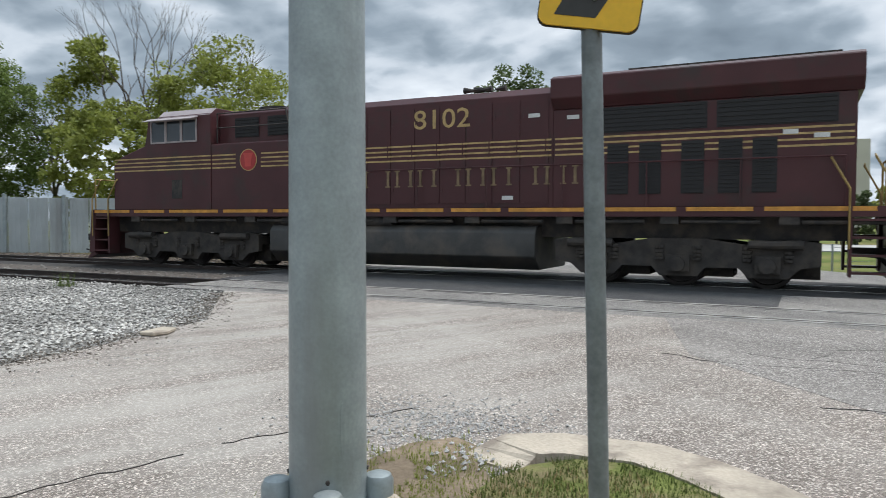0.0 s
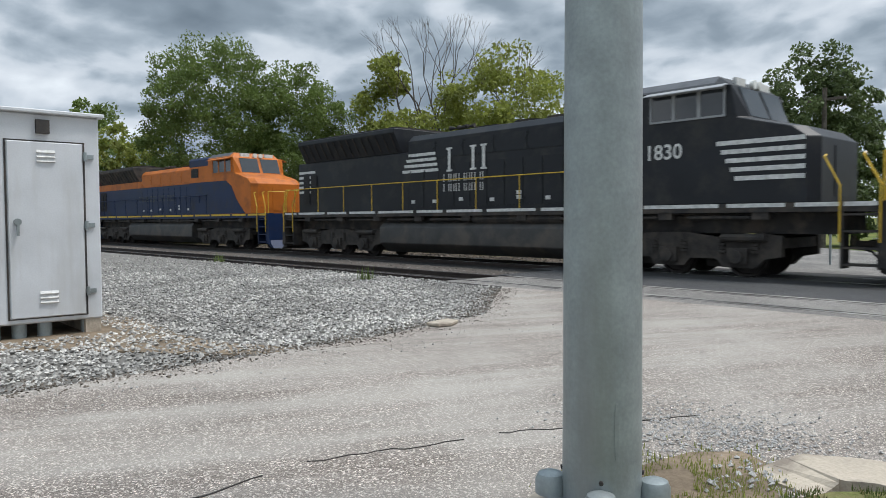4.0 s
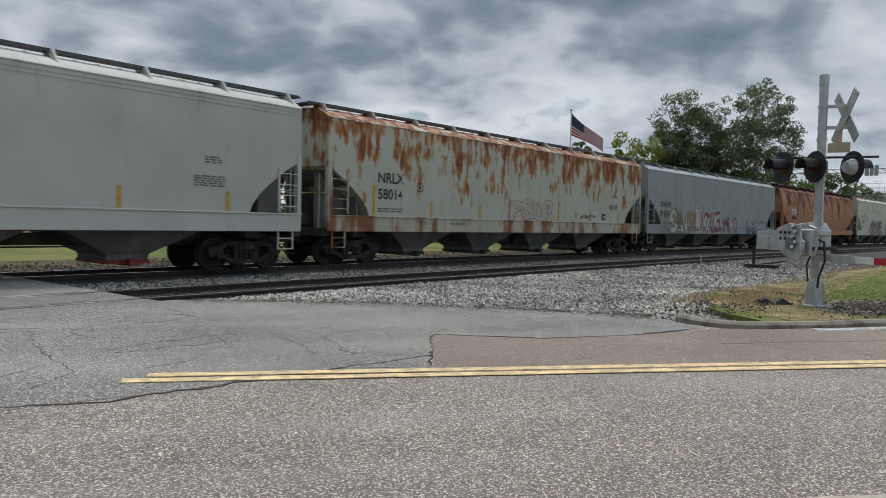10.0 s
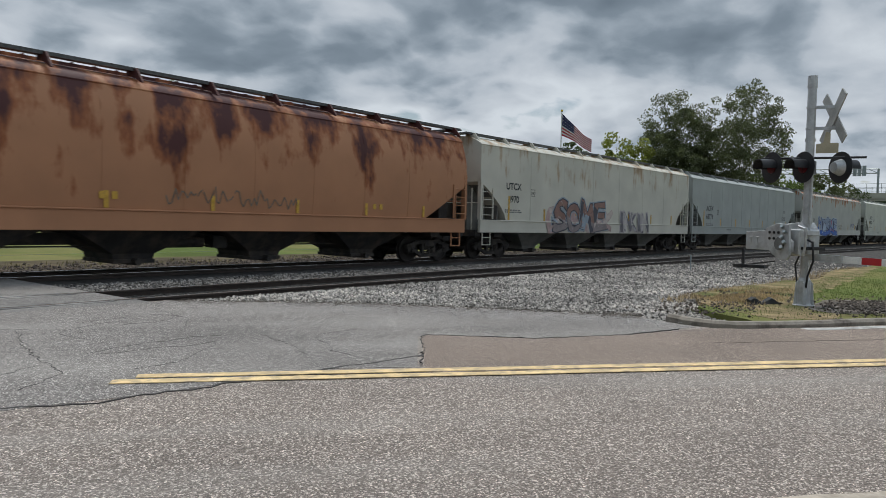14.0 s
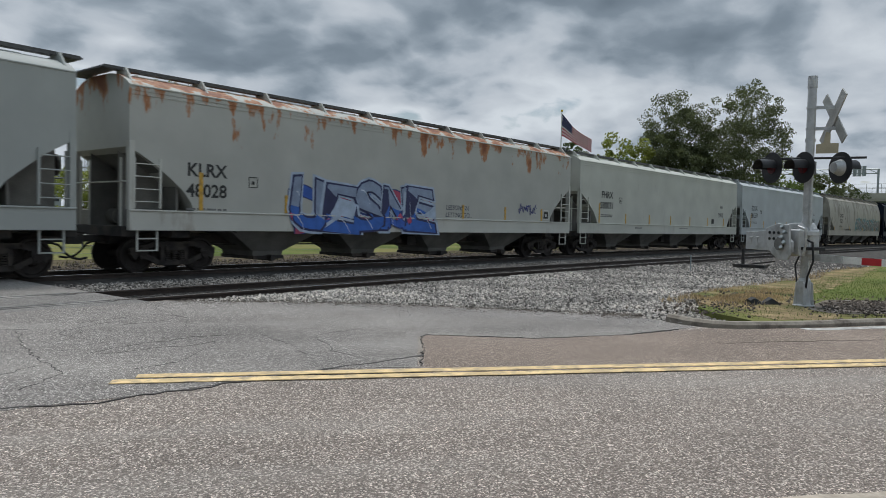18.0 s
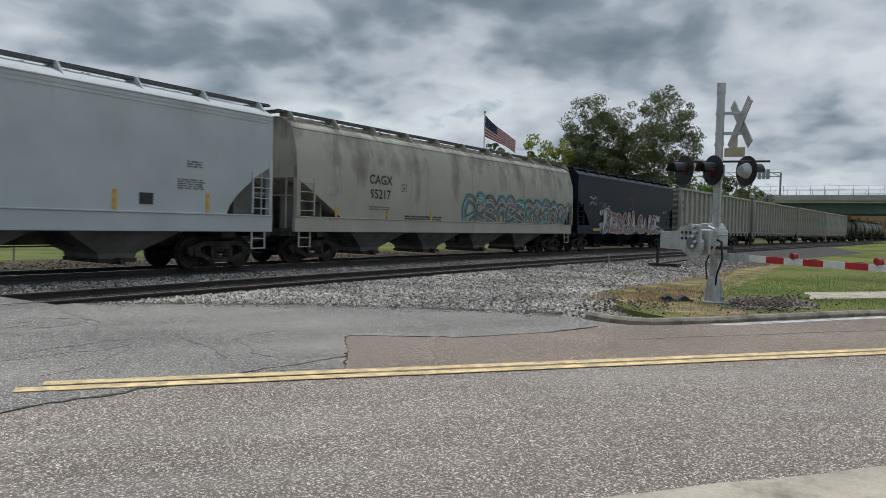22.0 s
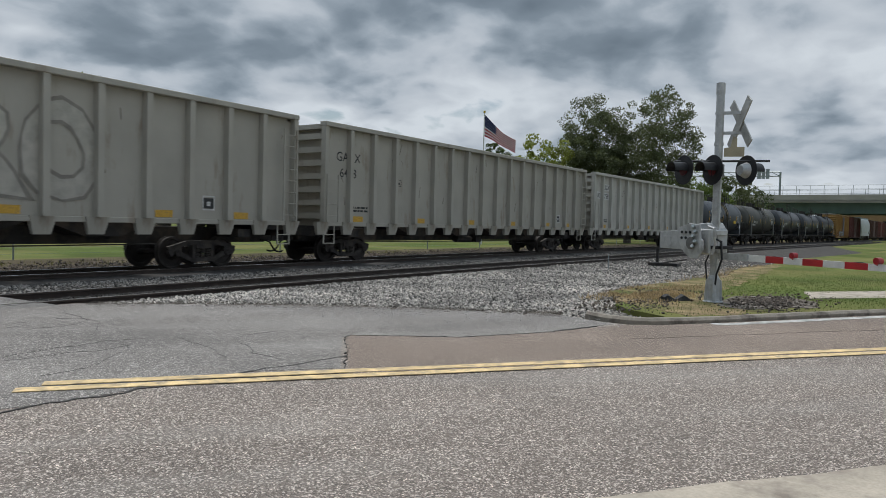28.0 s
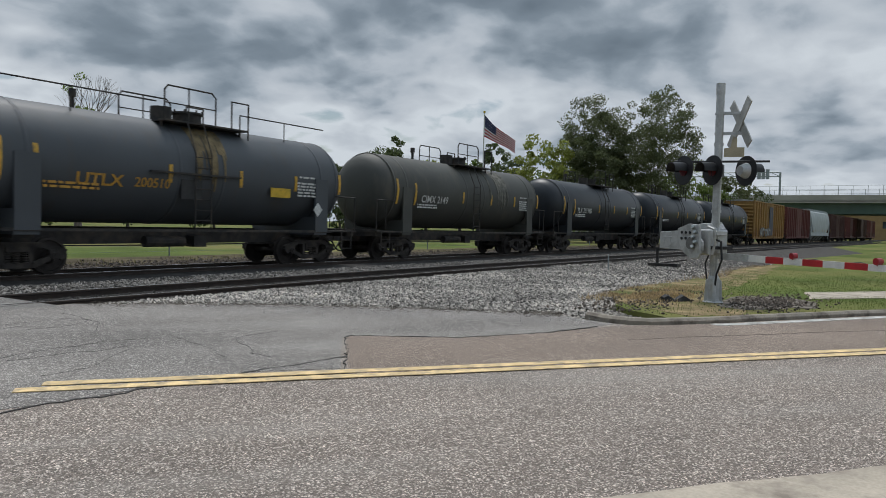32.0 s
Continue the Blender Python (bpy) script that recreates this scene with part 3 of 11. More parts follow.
    for nm, a, b in (("verge_far_right", 4.4, 200), ("verge_far_left", -140, -15.5)):
        sheet(nm, along(a, b, 1.9, 7.0), -0.10, WEEDY, 0.1, label="brown weedy dirt beyond the main track", category="verge")
    sheet("far_lot", [(-10, 47), (120, 44), (150, 58), (-20, 62)], -0.11, PALE_PAVE, 0.1, label="pale paved lot behind the lawn", category="pavement")
    # verge on the right: grass, dry grass, footpath, kerb
    sheet("verge_grass", [(13.3, 4.5), (16, 4.6), (22, 4.4), (31, 4.8), (44, 4.6), (90, -1), (120, -80), (70, -42.5), (17.3, -0.7), (14.93, 0.84), (12.56, 2.34), (11.7, 2.93), (12.1, 3.3), (12.6, 4.0)], 0.05, GRASS, 0.2, label="green grass verge behind the kerb", category="grass")
    sheet("footpath", ragged([(17.6, 1.6), (19.5, 1.9), (26, -3.2), (60, -30), (59, -31.5), (24.5, -4.2)], 0.12, 8), 0.062, CONCRETE, 0.08, label="pale concrete footpath across the verge", category="path")
    sheet("dry_patch", ragged([(13.6, 4.4), (15.0, 5.1), (16.2, 5.5), (18.6, 5.5), (24, 4.6), (30, 5.2), (36, 4.4), (21.3, 3.6), (17, 3.5), (15.6, 3.2), (14.8, 2.4), (14.2, 1.9), (12.4, 2.9), (12.9, 3.6)], 0.3, 9), 0.054, DRY_TURF, 0.12, label="dry straw turf and bare dirt behind the kerb", category="grass")
    sheet("bare_dirt", ragged([(14.6, 2.9), (15.4, 3.05), (17.0, 3.0), (17.9, 2.0), (16.8, 1.4), (15.4, 1.35), (14.2, 2.3)], 0.2, 9), 0.058, DIRT_DARK, 0.05, label="dark worn patch beside the signal mast", category="dirt")
    kerb_line("kerb_right", [(11.35, 4.35), (11.12, 3.95), (11.02, 3.55), (11.14, 3.2), (11.6, 2.83), (12.48, 2.22), (14.86, 0.73), (17.2, -0.83), (24.3, -6.5), (40, -19.2)], 0.15, 0.1)
    # corner island where the camera stands
    edge = [(-1.98, 4.08), (-1.94, 4.26), (-1.82, 4.47), (-1.6, 4.62), (-1.35, 4.71), (-1.08, 4.75), (-0.8, 4.72), (-0.5, 4.61), (-0.2, 4.4), (0.1, 4.16), (1.9, 2.72), (3.99, 1.05), (5.34, -0.05), (12, -5.5)]
    kerb_line("kerb_corner", edge, 0.47, 0.075, inner=True)
    sheet("gutter_apron", [(0.0, 4.26), (0.3, 4.33), (0.55, 4.16), (2.3, 2.75), (2.1, 2.55)], 0.012, CONCRETE, 0.04, label="pale dusty concrete apron outside the kerb", category="kerb")
    sheet("island_grass", [(-2.0, 2.6), (-1.58, 3.2), (-1.55, 3.7), (-1.45, 3.98), (-1.25, 4.2), (-0.95, 4.27), (-0.62, 4.2), (-0.36, 4.05), (1.6, 2.48), (2.6, 1.7), (1.0, -3), (-1.5, -3)], 0.065, TURF, 0.1, label="patch of grass inside the corner kerb", category="grass")
    sheet("sidewalk", [(1.6, 2.55), (3.75, 0.8), (5.1, -0.3), (11.7, -5.7), (10.5, -7.2), (2.2, -0.2), (1.2, 1.6)], 0.07, CONCRETE, 0.1, label="pale concrete sidewalk behind the corner kerb", category="sidewalk")
    sheet("corner_gravel", ragged([(-2.5, 2.9), (-2.42, 3.7), (-2.36, 4.15), (-2.15, 4.4), (-1.96, 4.3), (-1.85, 4.05), (-1.56, 3.7), (-1.56, 2.8), (-2.0, 2.4)], 0.06, 13), 0.02, DIRT, 0.05, label="gravelly dirt round the pole foot", category="dirt")


def kerb_line(name, pts, w, h, inner=True):
    """Concrete kerb of real height along a line, its outer edge on the line."""
    bm = bmesh.new()
    rings = []
    P = [Vector((*p, 0)) for p in pts]
    fine = []
    for i, (a, b) in enumerate(zip(P, P[1:])):
        n = max(1, int((b - a).length / (0.12 if name == "kerb_corner" else 0.4)))
        fine += [a.lerp(b, k / n) for k in range(n)]
    fine.append(P[-1])
    for i, p in enumerate(fine):
        d = (fine[min(i + 1, len(fine) - 1)] - fine[max(i - 1, 0)]).normalized()
        side = Vector((d.y, -d.x, 0)) * (1 if name == "kerb_corner" else -1)
        j = 0.012 * noise.noise((p.x * 3, p.y * 3, 2)) + 0.006 * noise.noise((p.x * 14, p.y * 14, 5))
        if name == "kerb_corner":
            # the broken end sinks into the gravel
            fade = min(1.0, (i + 0.4) / 3)
            j -= (1 - fade) * 0.07
        rings.append([(p.x, p.y, -0.1), (p.x, p.y, h - 0.04 + j), (p.x + side.x * 0.04, p.y + side.y * 0.04, h + j), (p.x + side.x * w, p.y + side.y * w, h + j), (p.x + side.x * w, p.y + side.y * w, -0.1)])
    loft(bm, rings)
    tagged(new(name, mesh_of(bm, name, CONCRETE if name == "kerb_corner" else KERB_OLD)), "worn pale concrete kerb, chipped", "kerb", kind="structure")


def stones(name, spots, label, size=(0.025, 0.06), z=-0.04, seed=3, material=None):
    """Loose stones as one object: each a small uneven lump of eight faces."""
    rng = np.random.default_rng(seed)
    pts = np.array(spots, dtype=float)
    n = len(pts)
    base = np.array([(1, 0, 0), (-1, 0, 0), (0, 1, 0), (0, -1, 0), (0, 0, 1), (0, 0, -1)], dtype=float)
    tris = np.array([(0, 2, 4), (2, 1, 4), (1, 3, 4), (3, 0, 4), (2, 0, 5), (1, 2, 5), (3, 1, 5), (0, 3, 5)])
    r = rng.uniform(size[0], size[1], (n, 1, 1)) * rng.uniform(0.6, 1.3, (n, 6, 1))
    v = base[None] * r
    v[..., 2] *= 0.75
    ang = rng.uniform(0, 6.28, n)
    c, s = np.cos(ang)[:, None], np.sin(ang)[:, None]
    x, y = v[..., 0].copy(), v[..., 1].copy()
    tilt = rng.uniform(-0.5, 0.5, (n, 1))
    v[..., 0], v[..., 1] = x * c - y * s, x * s + y * c
    v[..., 2] += tilt * v[..., 0]
    lift = z + rng.uniform(-0.3, 0.5, (n, 1)) * size[1]
    v += np.concatenate([pts[:, :2], lift], 1)[:, None, :]
    faces = (tris[None] + (np.arange(n) * 6)[:, None, None]).reshape(-1, 3)
    me = bpy.data.meshes.new(name)
    me.from_pydata(v.reshape(-1, 3).tolist(), [], faces.tolist())
    me.materials.append(material or STONE_LOOSE)
    return tagged(new(name, me), label, "gravel", kind="stuff")


def island_mat(name, col, var, rough=0.85, sheen=None, big=0.25):
    """Colour that differs from piece to piece within one mesh."""
    m = bpy.data.materials.new(name)
    m.use_nodes = True
    nt = m.node_tree
    N, L = nt.nodes.new, nt.links.new
    b = nt.nodes["Principled BSDF"]
    b.inputs["Roughness"].default_value = rough
    g = N("ShaderNodeNewGeometry")
    r = N("ShaderNodeMapRange")
    r.inputs["To Min"].default_value, r.inputs["To Max"].default_value = 1 - var, 1 + var
    L(g.outputs["Random Per Island"], r.inputs["Value"])
    tc = N("ShaderNodeTexCoord")
    n1 = N("ShaderNodeTexNoise")
    n1.inputs["Scale"].default_value, n1.inputs["Detail"].default_value = 0.5, 4
    L(tc.outputs["Object"], n1.inputs["Vector"])
    r2 = N("ShaderNodeMapRange")
    r2.inputs["From Min"].default_value, r2.inputs["From Max"].default_value = 0.3, 0.7
    r2.inputs["To Min"].default_value, r2.inputs["To Max"].default_value = 1 - big, 1 + big
    L(n1.outputs["Fac"], r2.inputs["Value"])
    mu = N("ShaderNodeMath")
    mu.operation = "MULTIPLY"
    L(r.outputs[0], mu.inputs[0])
    L(r2.outputs[0], mu.inputs[1])
    sc = N("ShaderNodeVectorMath")
    sc.operation = "SCALE"
    sc.inputs[0].default_value = col
    L(mu.outputs[0], sc.inputs["Scale"])
    L(sc.outputs[0], b.inputs["Base Color"])
    if sheen:
        b.inputs["Subsurface Weight"].default_value = 0.0
        tr = N("ShaderNodeBsdfTranslucent")
        L(sc.outputs[0], tr.inputs["Color"])
        ms = N("ShaderNodeMixShader")
        ms.inputs[0].default_value = sheen
        L(b.outputs[0], ms.inputs[1])
        L(tr.outputs[0], ms.inputs[2])
        L(ms.outputs[0], nt.nodes["Material Output"].inputs["Surface"])
    MATS[name] = m
    return m


STONE_LOOSE = island_mat("loose crushed stone", (0.345, 0.315, 0.28), 0.85, big=0.45)
STONE_LEFT = island_mat("pale crushed stone", (0.37, 0.355, 0.33), 0.6, big=0.4)
STONE_DIRTY = island_mat("dirty crushed stone", (0.17, 0.157, 0.142), 0.8, big=0.4)
STONE_OILY = island_mat("oil-dark stone", (0.05, 0.045, 0.04), 0.7, big=0.4)
STONE_BROWN = island_mat("brown dirty stone", (0.10, 0.08, 0.063), 0.7, big=0.5)


def scatter_gravel():
    rng = random.Random(11)
    left, right, mid = [], [], []
    while len(left) < 34000:
        x = -7.2 - abs(rng.gauss(0, 9))
        y = rng.uniform(-1.0, 12.2)
        lim = -7.3 if y < 3 else -7.2 - (y - 3) * 0.12 if y < 8 else -8.0 - (y - 8) * 0.95
        if x < lim + rng.gauss(0, 0.25) and y < track(x, -6.6)[1] + rng.gauss(0, 0.06) and not (-13.5 < x < -10.4 and y < 3.2):
            left.append((x, y))
    while len(right) < 42000:
        x = 7 + abs(rng.gauss(0, 11))
        y = rng.uniform(3.6, 12.6)
        lim = 12.4 - (y - 3.6) * 0.62 if y > 4.6 else 11.3
        if x > lim + rng.gauss(0, 0.25) and y < track(x, -6.6)[1] + rng.gauss(0, 0.06) and (y > 4.5 - (x - 12) * 0.02 + rng.gauss(0, 0.15) or (x < 13.0 and y > 3.6)):
            right.append((x, y))
    siding = []
    while len(mid) < 9000 or len(siding) < 6000:
        x = rng.choice((-1, 1)) * abs(rng.gauss(0, 20))
        if -13 < x < 6.3 or (x < 0 and rng.random() < 0.8):
            continue
        mid.append((x, track(x, rng.uniform(-4.45, -2.5))[1]))
        siding.append((x, track(x, rng.uniform(-6.2, -4.6))[1]))
    back = []
    while len(back) < 14000:
        x = rng.uniform(-45, 75)
        if -15 < x < 4.6:
            continue
        back.append((x, track(x, 1.8 + abs(rng.gauss(0, 1.3)))[1]))
    stones("loose_gravel", left, "loose grey crushed stone beside the side street", (0.013, 0.036), -0.03, 3, STONE_LEFT)
    stones("loose_gravel", right, "loose grey crushed stone between road and rails", (0.018, 0.046), -0.075, 4)
    stones("loose_gravel", mid, "dirty crushed stone between the tracks", (0.02, 0.05), -0.075, 5, STONE_DIRTY)
    stones("loose_gravel", siding, "oil-dark stone between the rails of the siding", (0.02, 0.04), -0.135, 8, STONE_OILY)
    stones("loose_gravel", back, "brown stones and dirt beyond the main track", (0.03, 0.08), -0.1, 7, STONE_BROWN)
    spill = []
    while len(spill) < 1500:
        x, y = rng.gauss(-2.45, 0.5), rng.gauss(4.6, 0.4)
        if y > 3.4 and not (x > -2.0 and y < 4.4):
            spill.append((x, y))
    for _ in range(160):
        a = rng.uniform(0, 1)
        spill.append((-7.2 + rng.gauss(0.4, 0.4), rng.uniform(0.5, 8)))
    for _ in range(500):
        t = rng.uniform(0, 6.5)
        spill.append((8.2 + t * 0.5 - 0.4 + rng.gauss(0, 0.35), 10.3 - t + rng.gauss(0, 0.3)))
    grit = []
    for edge, n in (([(7.0, 11.5), (8.2, 10.2), (9.15, 9.0), (10.25, 7.3), (11.2, 5.4), (11.45, 4.8)], 2600), ([(-7.2, 1.2), (-7.35, 3.4), (-7.5, 5.4), (-8.0, 7.6), (-9.6, 9.7), (-10.9, 11.2)], 2200)):
        for _ in range(n):
            k = rng.randrange(len(edge) - 1)
            t = rng.random()
            a, b = edge[k], edge[k + 1]
            d = 0.2 * rng.gauss(0, 1) + 0.25 * noise.noise((a[0] + (b[0] - a[0]) * t, a[1] + (b[1] - a[1]) * t, 3.0))
            nx, ny = (b[1] - a[1]), -(b[0] - a[0])
            m = math.hypot(nx, ny)
            grit.append((a[0] + (b[0] - a[0]) * t + d * nx / m, a[1] + (b[1] - a[1]) * t + d * ny / m))
    stones("edge_grit", grit, "dark gritty dirt along the asphalt edge", (0.006, 0.02), 0.0, 12, DIRT_DARK)
    worn = []
    while len(worn) < 900:
        x, y = rng.gauss(16.0, 0.9), rng.gauss(2.2, 0.4)
        if math.hypot(x - 15.2, y - 3.1) > 0.3:
            worn.append((x, y))
    for _ in range(500):
        worn.append((rng.uniform(12.0, 17.5), rng.gauss(4.3, 0.45)))
    stones("verge_grit", worn, "dark grit and clods on the worn verge", (0.012, 0.04), 0.06, 15, STONE_BROWN)
    pale = []
    for _ in range(70):
        pale.append((rng.gauss(-1.9, 0.12), rng.gauss(4.05, 0.2)))
    stones("pale_stones", pale, "pale broken stones where the kerb ends", (0.01, 0.026), 0.025, 9, STONE)
    stones("spilled_gravel", spill, "small stones spilled over the asphalt edge", (0.006, 0.015), 0.008, 6, STONE)


def rails(name, off, a, b, label, sleepers=True, skip=(0, 0)):
    """One track: two rails with head, web and foot, sleepers, plates."""
    t = thing(name, label, "railway track", kind="structure")
    for g in (-0.7525, 0.7525):
        bm = bmesh.new()
        n = int((b - a) / 4)
        rings = []
        for i in range(n + 1):
            s = a + (b - a) * i / n
            x, y, h = track(s, off + g)
            prof = [(-0.075, -0.16), (0.075, -0.16), (0.07, -0.145), (0.012, -0.12), (0.012, -0.035), (0.036, -0.025), (0.036, 0.006), (0.028, 0.011), (-0.028, 0.011), (-0.036, 0.006), (-0.036, -0.025), (-0.012, -0.035), (-0.012, -0.12), (-0.07, -0.145)]
            rings.append([(x, y + q, z) for q, z in prof])
        loft(bm, rings)
        r = part("rail", bm, RAIL, t)
        bm = bmesh.new()
        rings = []
        for i in range(n + 1):
            s = a + (b - a) * i / n
            x, y, h = track(s, off + g)
            rings.append([(x, y + q, z) for q, z in ((-0.03, 0.011), (0.03, 0.011), (0.03, 0.0135), (-0.03, 0.0135))])
        loft(bm, rings)
        part("rail_head", bm, RAIL_TOP, r)
    if not sleepers:
        return
    bm = bmesh.new()
    box(bm, -0.115, 0.115, -1.3, 1.3, -0.18, 0.0)
    for g in (-0.7525, 0.7525):
        box(bm, -0.09, 0.09, g - 0.18, g + 0.18, 0.0, 0.012)
    me = mesh_of(bm, "sleeper", TIE, bevel=0.01)
    s = a
    rest = bmesh.new()
    k = 0
    while s < b:
        if not skip[0] < s < skip[1]:
            x, y, h = track(s, off)
            if -45 < s < 60 and k < 200:
                part("sleeper", me, None, t, at=pose(x, y, -0.135 + random.uniform(-0.008, 0.006), 0, 0, h + random.uniform(-2, 2)))
                k += 1
            elif -110 < s < 160:
                box(rest, -0.115, 0.115, -1.3, 1.3, -0.18, 0.0, pose(x, y, -0.135, 0, 0, h))
        s += 0.56
    r = part("sleepers_rest", rest, TIE, t)
    tagged(r, kind="stuff")


build_ground()
scatter_gravel()
rails("track_main", 0.0, -160, 260, "main railway track on dark ballast", skip=(-14.4, 4.6))
rails("track_siding", -5.52, -130, 170, "siding track with rusty rails", skip=(-12.8, 6.5))
CARS = []

# ---- rolling stock: materials ----
BLACK = mat("oily black underframe", (0.028, 0.026, 0.025), 0.75, var=0.35, scale=2.5, bump=0.3, dirt=(0.075, 0.06, 0.048), dirt_amt=0.45, dirt_scale=2.0)
LOCO_TRUCK = mat("dusty grey locomotive truck", (0.042, 0.037, 0.033), 0.85, var=0.35, scale=4, bump=0.4, dirt=(0.075, 0.062, 0.05), dirt_amt=0.4, dirt_scale=2.2)
TRUCK_M = mat("dusty brown truck casting", (0.034, 0.03, 0.028), 0.85, var=0.35, scale=4, bump=0.4, dirt=(0.065, 0.054, 0.045), dirt_amt=0.45, dirt_scale=2.2)
WHEEL_M = mat("rusty wheel steel", (0.035, 0.029, 0.026), 0.7, 0.2, var=0.3, scale=5, bump=0.2)
TREAD_M = mat("polished wheel tread", (0.32, 0.31, 0.30), 0.35, 0.8, var=0.1)
REFLECT = mat("yellow reflective strip", (0.62, 0.36, 0.045), 0.5, var=0.25, scale=6, bump=0.0, dirt=(0.25, 0.16, 0.07), dirt_amt=0.35, dirt_scale=5)
WHITE_P = mat("white stencil paint", (0.62, 0.62, 0.60), 0.7, var=0.2, scale=8, bump=0.0)
DARK_P = mat("black stencil paint", (0.035, 0.035, 0.035), 0.7, var=0.2, scale=8, bump=0.0)
GOLD_P = mat("faded gold paint", (0.42, 0.29, 0.12), 0.6, var=0.25, scale=6, bump=0.0)
YELLOW_P = mat("safety yellow paint", (0.62, 0.40, 0.03), 0.5, var=0.2, scale=6, bump=0.0)
RED_GATE = mat("red painted outlet gate", (0.25, 0.035, 0.04), 0.6, var=0.3, scale=6)
GLASS_DARK = mat("dark cab glass", (0.03, 0.035, 0.04), 0.06, var=0.1, bump=0.0, spec=0.8)
GRATE = mat("dark galvanised walkway grating", (0.10, 0.10, 0.10), 0.6, 0.4, var=0.3, scale=12, bump=0.5, bscale=90)
HOSE = mat("black rubber air hose", (0.02, 0.02, 0.02), 0.7, var=0.2)


def rusted(name, base, rust, rust_dark, amount, top=0.0, z_mid=3.2, rough=0.7, scale=0.9, edge=0.07):
    """Painted steel with rust that runs down in streaks, most of it below the roof edge."""
    m = bpy.data.materials.new(name)
    m.use_nodes = True
    nt = m.node_tree
    N, L = nt.nodes.new, nt.links.new
    b = nt.nodes["Principled BSDF"]
    b.inputs["Roughness"].default_value = rough
    tc = N("ShaderNodeTexCoord")
    mp = N("ShaderNodeMapping")
    mp.inputs["Scale"].default_value = (scale, scale, scale * (0.2 if edge > 0.05 else 0.34))
    L(tc.outputs["Object"], mp.inputs[0])
    n1 = N("ShaderNodeTexNoise")
    n1.inputs["Scale"].default_value, n1.inputs["Detail"].default_value, n1.inputs["Roughness"].default_value = 2.2, 9, 0.6
    L(mp.outputs[0], n1.inputs["Vector"])
    n2 = N("ShaderNodeTexNoise")
    n2.inputs["Scale"].default_value, n2.inputs["Detail"].default_value = 1.1, 7
    L(tc.outputs["Object"], n2.inputs["Vector"])
    sep = N("ShaderNodeSeparateXYZ")
    L(tc.outputs["Object"], sep.inputs[0])
    zr = N("ShaderNodeMapRange")
    zr.inputs["From Min"].default_value, zr.inputs["From Max"].default_value = z_mid - 1.6, z_mid + 1.4
    zr.inputs["To Min"].default_value, zr.inputs["To Max"].default_value = -top, top
    L(sep.outputs["Z"], zr.inputs["Value"])
    a1 = N("ShaderNodeMath")
    a1.operation = "ADD"
    L(n1.outputs["Fac"], a1.inputs[0])
    L(zr.outputs[0], a1.inputs[1])
    a2 = N("ShaderNodeMath")
    a2.operation = "MULTIPLY_ADD"
    a2.inputs[1].default_value, a2.inputs[2].default_value = 0.5, -0.25
    L(n2.outputs["Fac"], a2.inputs[0])
    a3 = N("ShaderNodeMath")
    L(a1.outputs[0], a3.inputs[0])
    L(a2.outputs[0], a3.inputs[1])
    ramp = N("ShaderNodeValToRGB")
    c = 0.74 - 0.4 * amount
    e = ramp.color_ramp.elements
    e[0].position, e[0].color = c - edge, (*base, 1)
    e[1].position, e[1].color = min(c + (0.22 if edge > 0.05 else 0.13), 1), (*rust_dark, 1)
    el = e.new(c + edge * 0.7)
    el.color = (*rust, 1)
    L(a3.outputs[0], ramp.inputs[0])
    n3 = N("ShaderNodeTexNoise")
    n3.inputs["Scale"].default_value, n3.inputs["Detail"].default_value = 0.8, 8
    L(tc.outputs["Object"], n3.inputs["Vector"])
    mr = N("ShaderNodeMapRange")
    mr.inputs["From Min"].default_value, mr.inputs["From Max"].default_value = 0.3, 0.7
    mr.inputs["To Min"].default_value, mr.inputs["To Max"].default_value = 0.9, 1.07
    L(n3.outputs["Fac"], mr.inputs["Value"])
    sc = N("ShaderNodeVectorMath")
    sc.operation = "SCALE"
    L(ramp.outputs[0], sc.inputs[0])
    L(mr.outputs[0], sc.inputs["Scale"])
    L(sc.outputs[0], b.inputs["Base Color"])
    bp = N("ShaderNodeBump")
    bp.inputs["Strength"].default_value, bp.inputs["Distance"].default_value = 0.25, 0.02
    L(n2.outputs["Fac"], bp.inputs["Height"])
    L(bp.outputs[0], b.inputs["Normal"])
    MATS[name] = m
    return m


# ---- trucks and wheels ----
WHEELSETS = []
_cache = {}


def cached(key, make):
    if key not in _cache:
        _cache[key] = make()
    return _cache[key]


def wheel_mesh(r):
    def make():
        bm = bmesh.new()
        for sgn in (-1, 1):
            # flange, tread, plate and hub of one wheel
            prof = [(0.66, r + 0.028), (0.69, r + 0.028), (0.70, r), (0.80, r - 0.006), (0.805, r - 0.07), (0.76, r - 0.09), (0.75, 0.2), (0.81, 0.16), (0.82, 0.10),
                    (0.66, 0.10), (0.68, 0.2), (0.69, r - 0.1), (0.66, r - 0.06)]
            rings = []
            for y, q in prof:
                rings.append([(q * math.cos(2 * math.pi * i / 28), sgn * y, q * math.sin(2 * math.pi * i / 28)) for i in range(28)])
            loft(bm, rings + [rings[0]], caps=False)
            # bearing end cap with three bolts
            tube(bm, (0, sgn * 0.82, 0), (0, sgn * 1.10, 0), 0.10, 14)
            for k in range(3):
                a = 2 * math.pi * k / 3
                tube(bm, (0.05 * math.cos(a), sgn * 1.09, 0.05 * math.sin(a)), (0.05 * math.cos(a), sgn * 1.125, 0.05 * math.sin(a)), 0.018, 6)
        tube(bm, (0, -0.8, 0), (0, 0.8, 0), 0.085, 12)
        return mesh_of(bm, "wheelset", WHEEL_M, smooth=0.7)
    return cached(("wheel", r), make)


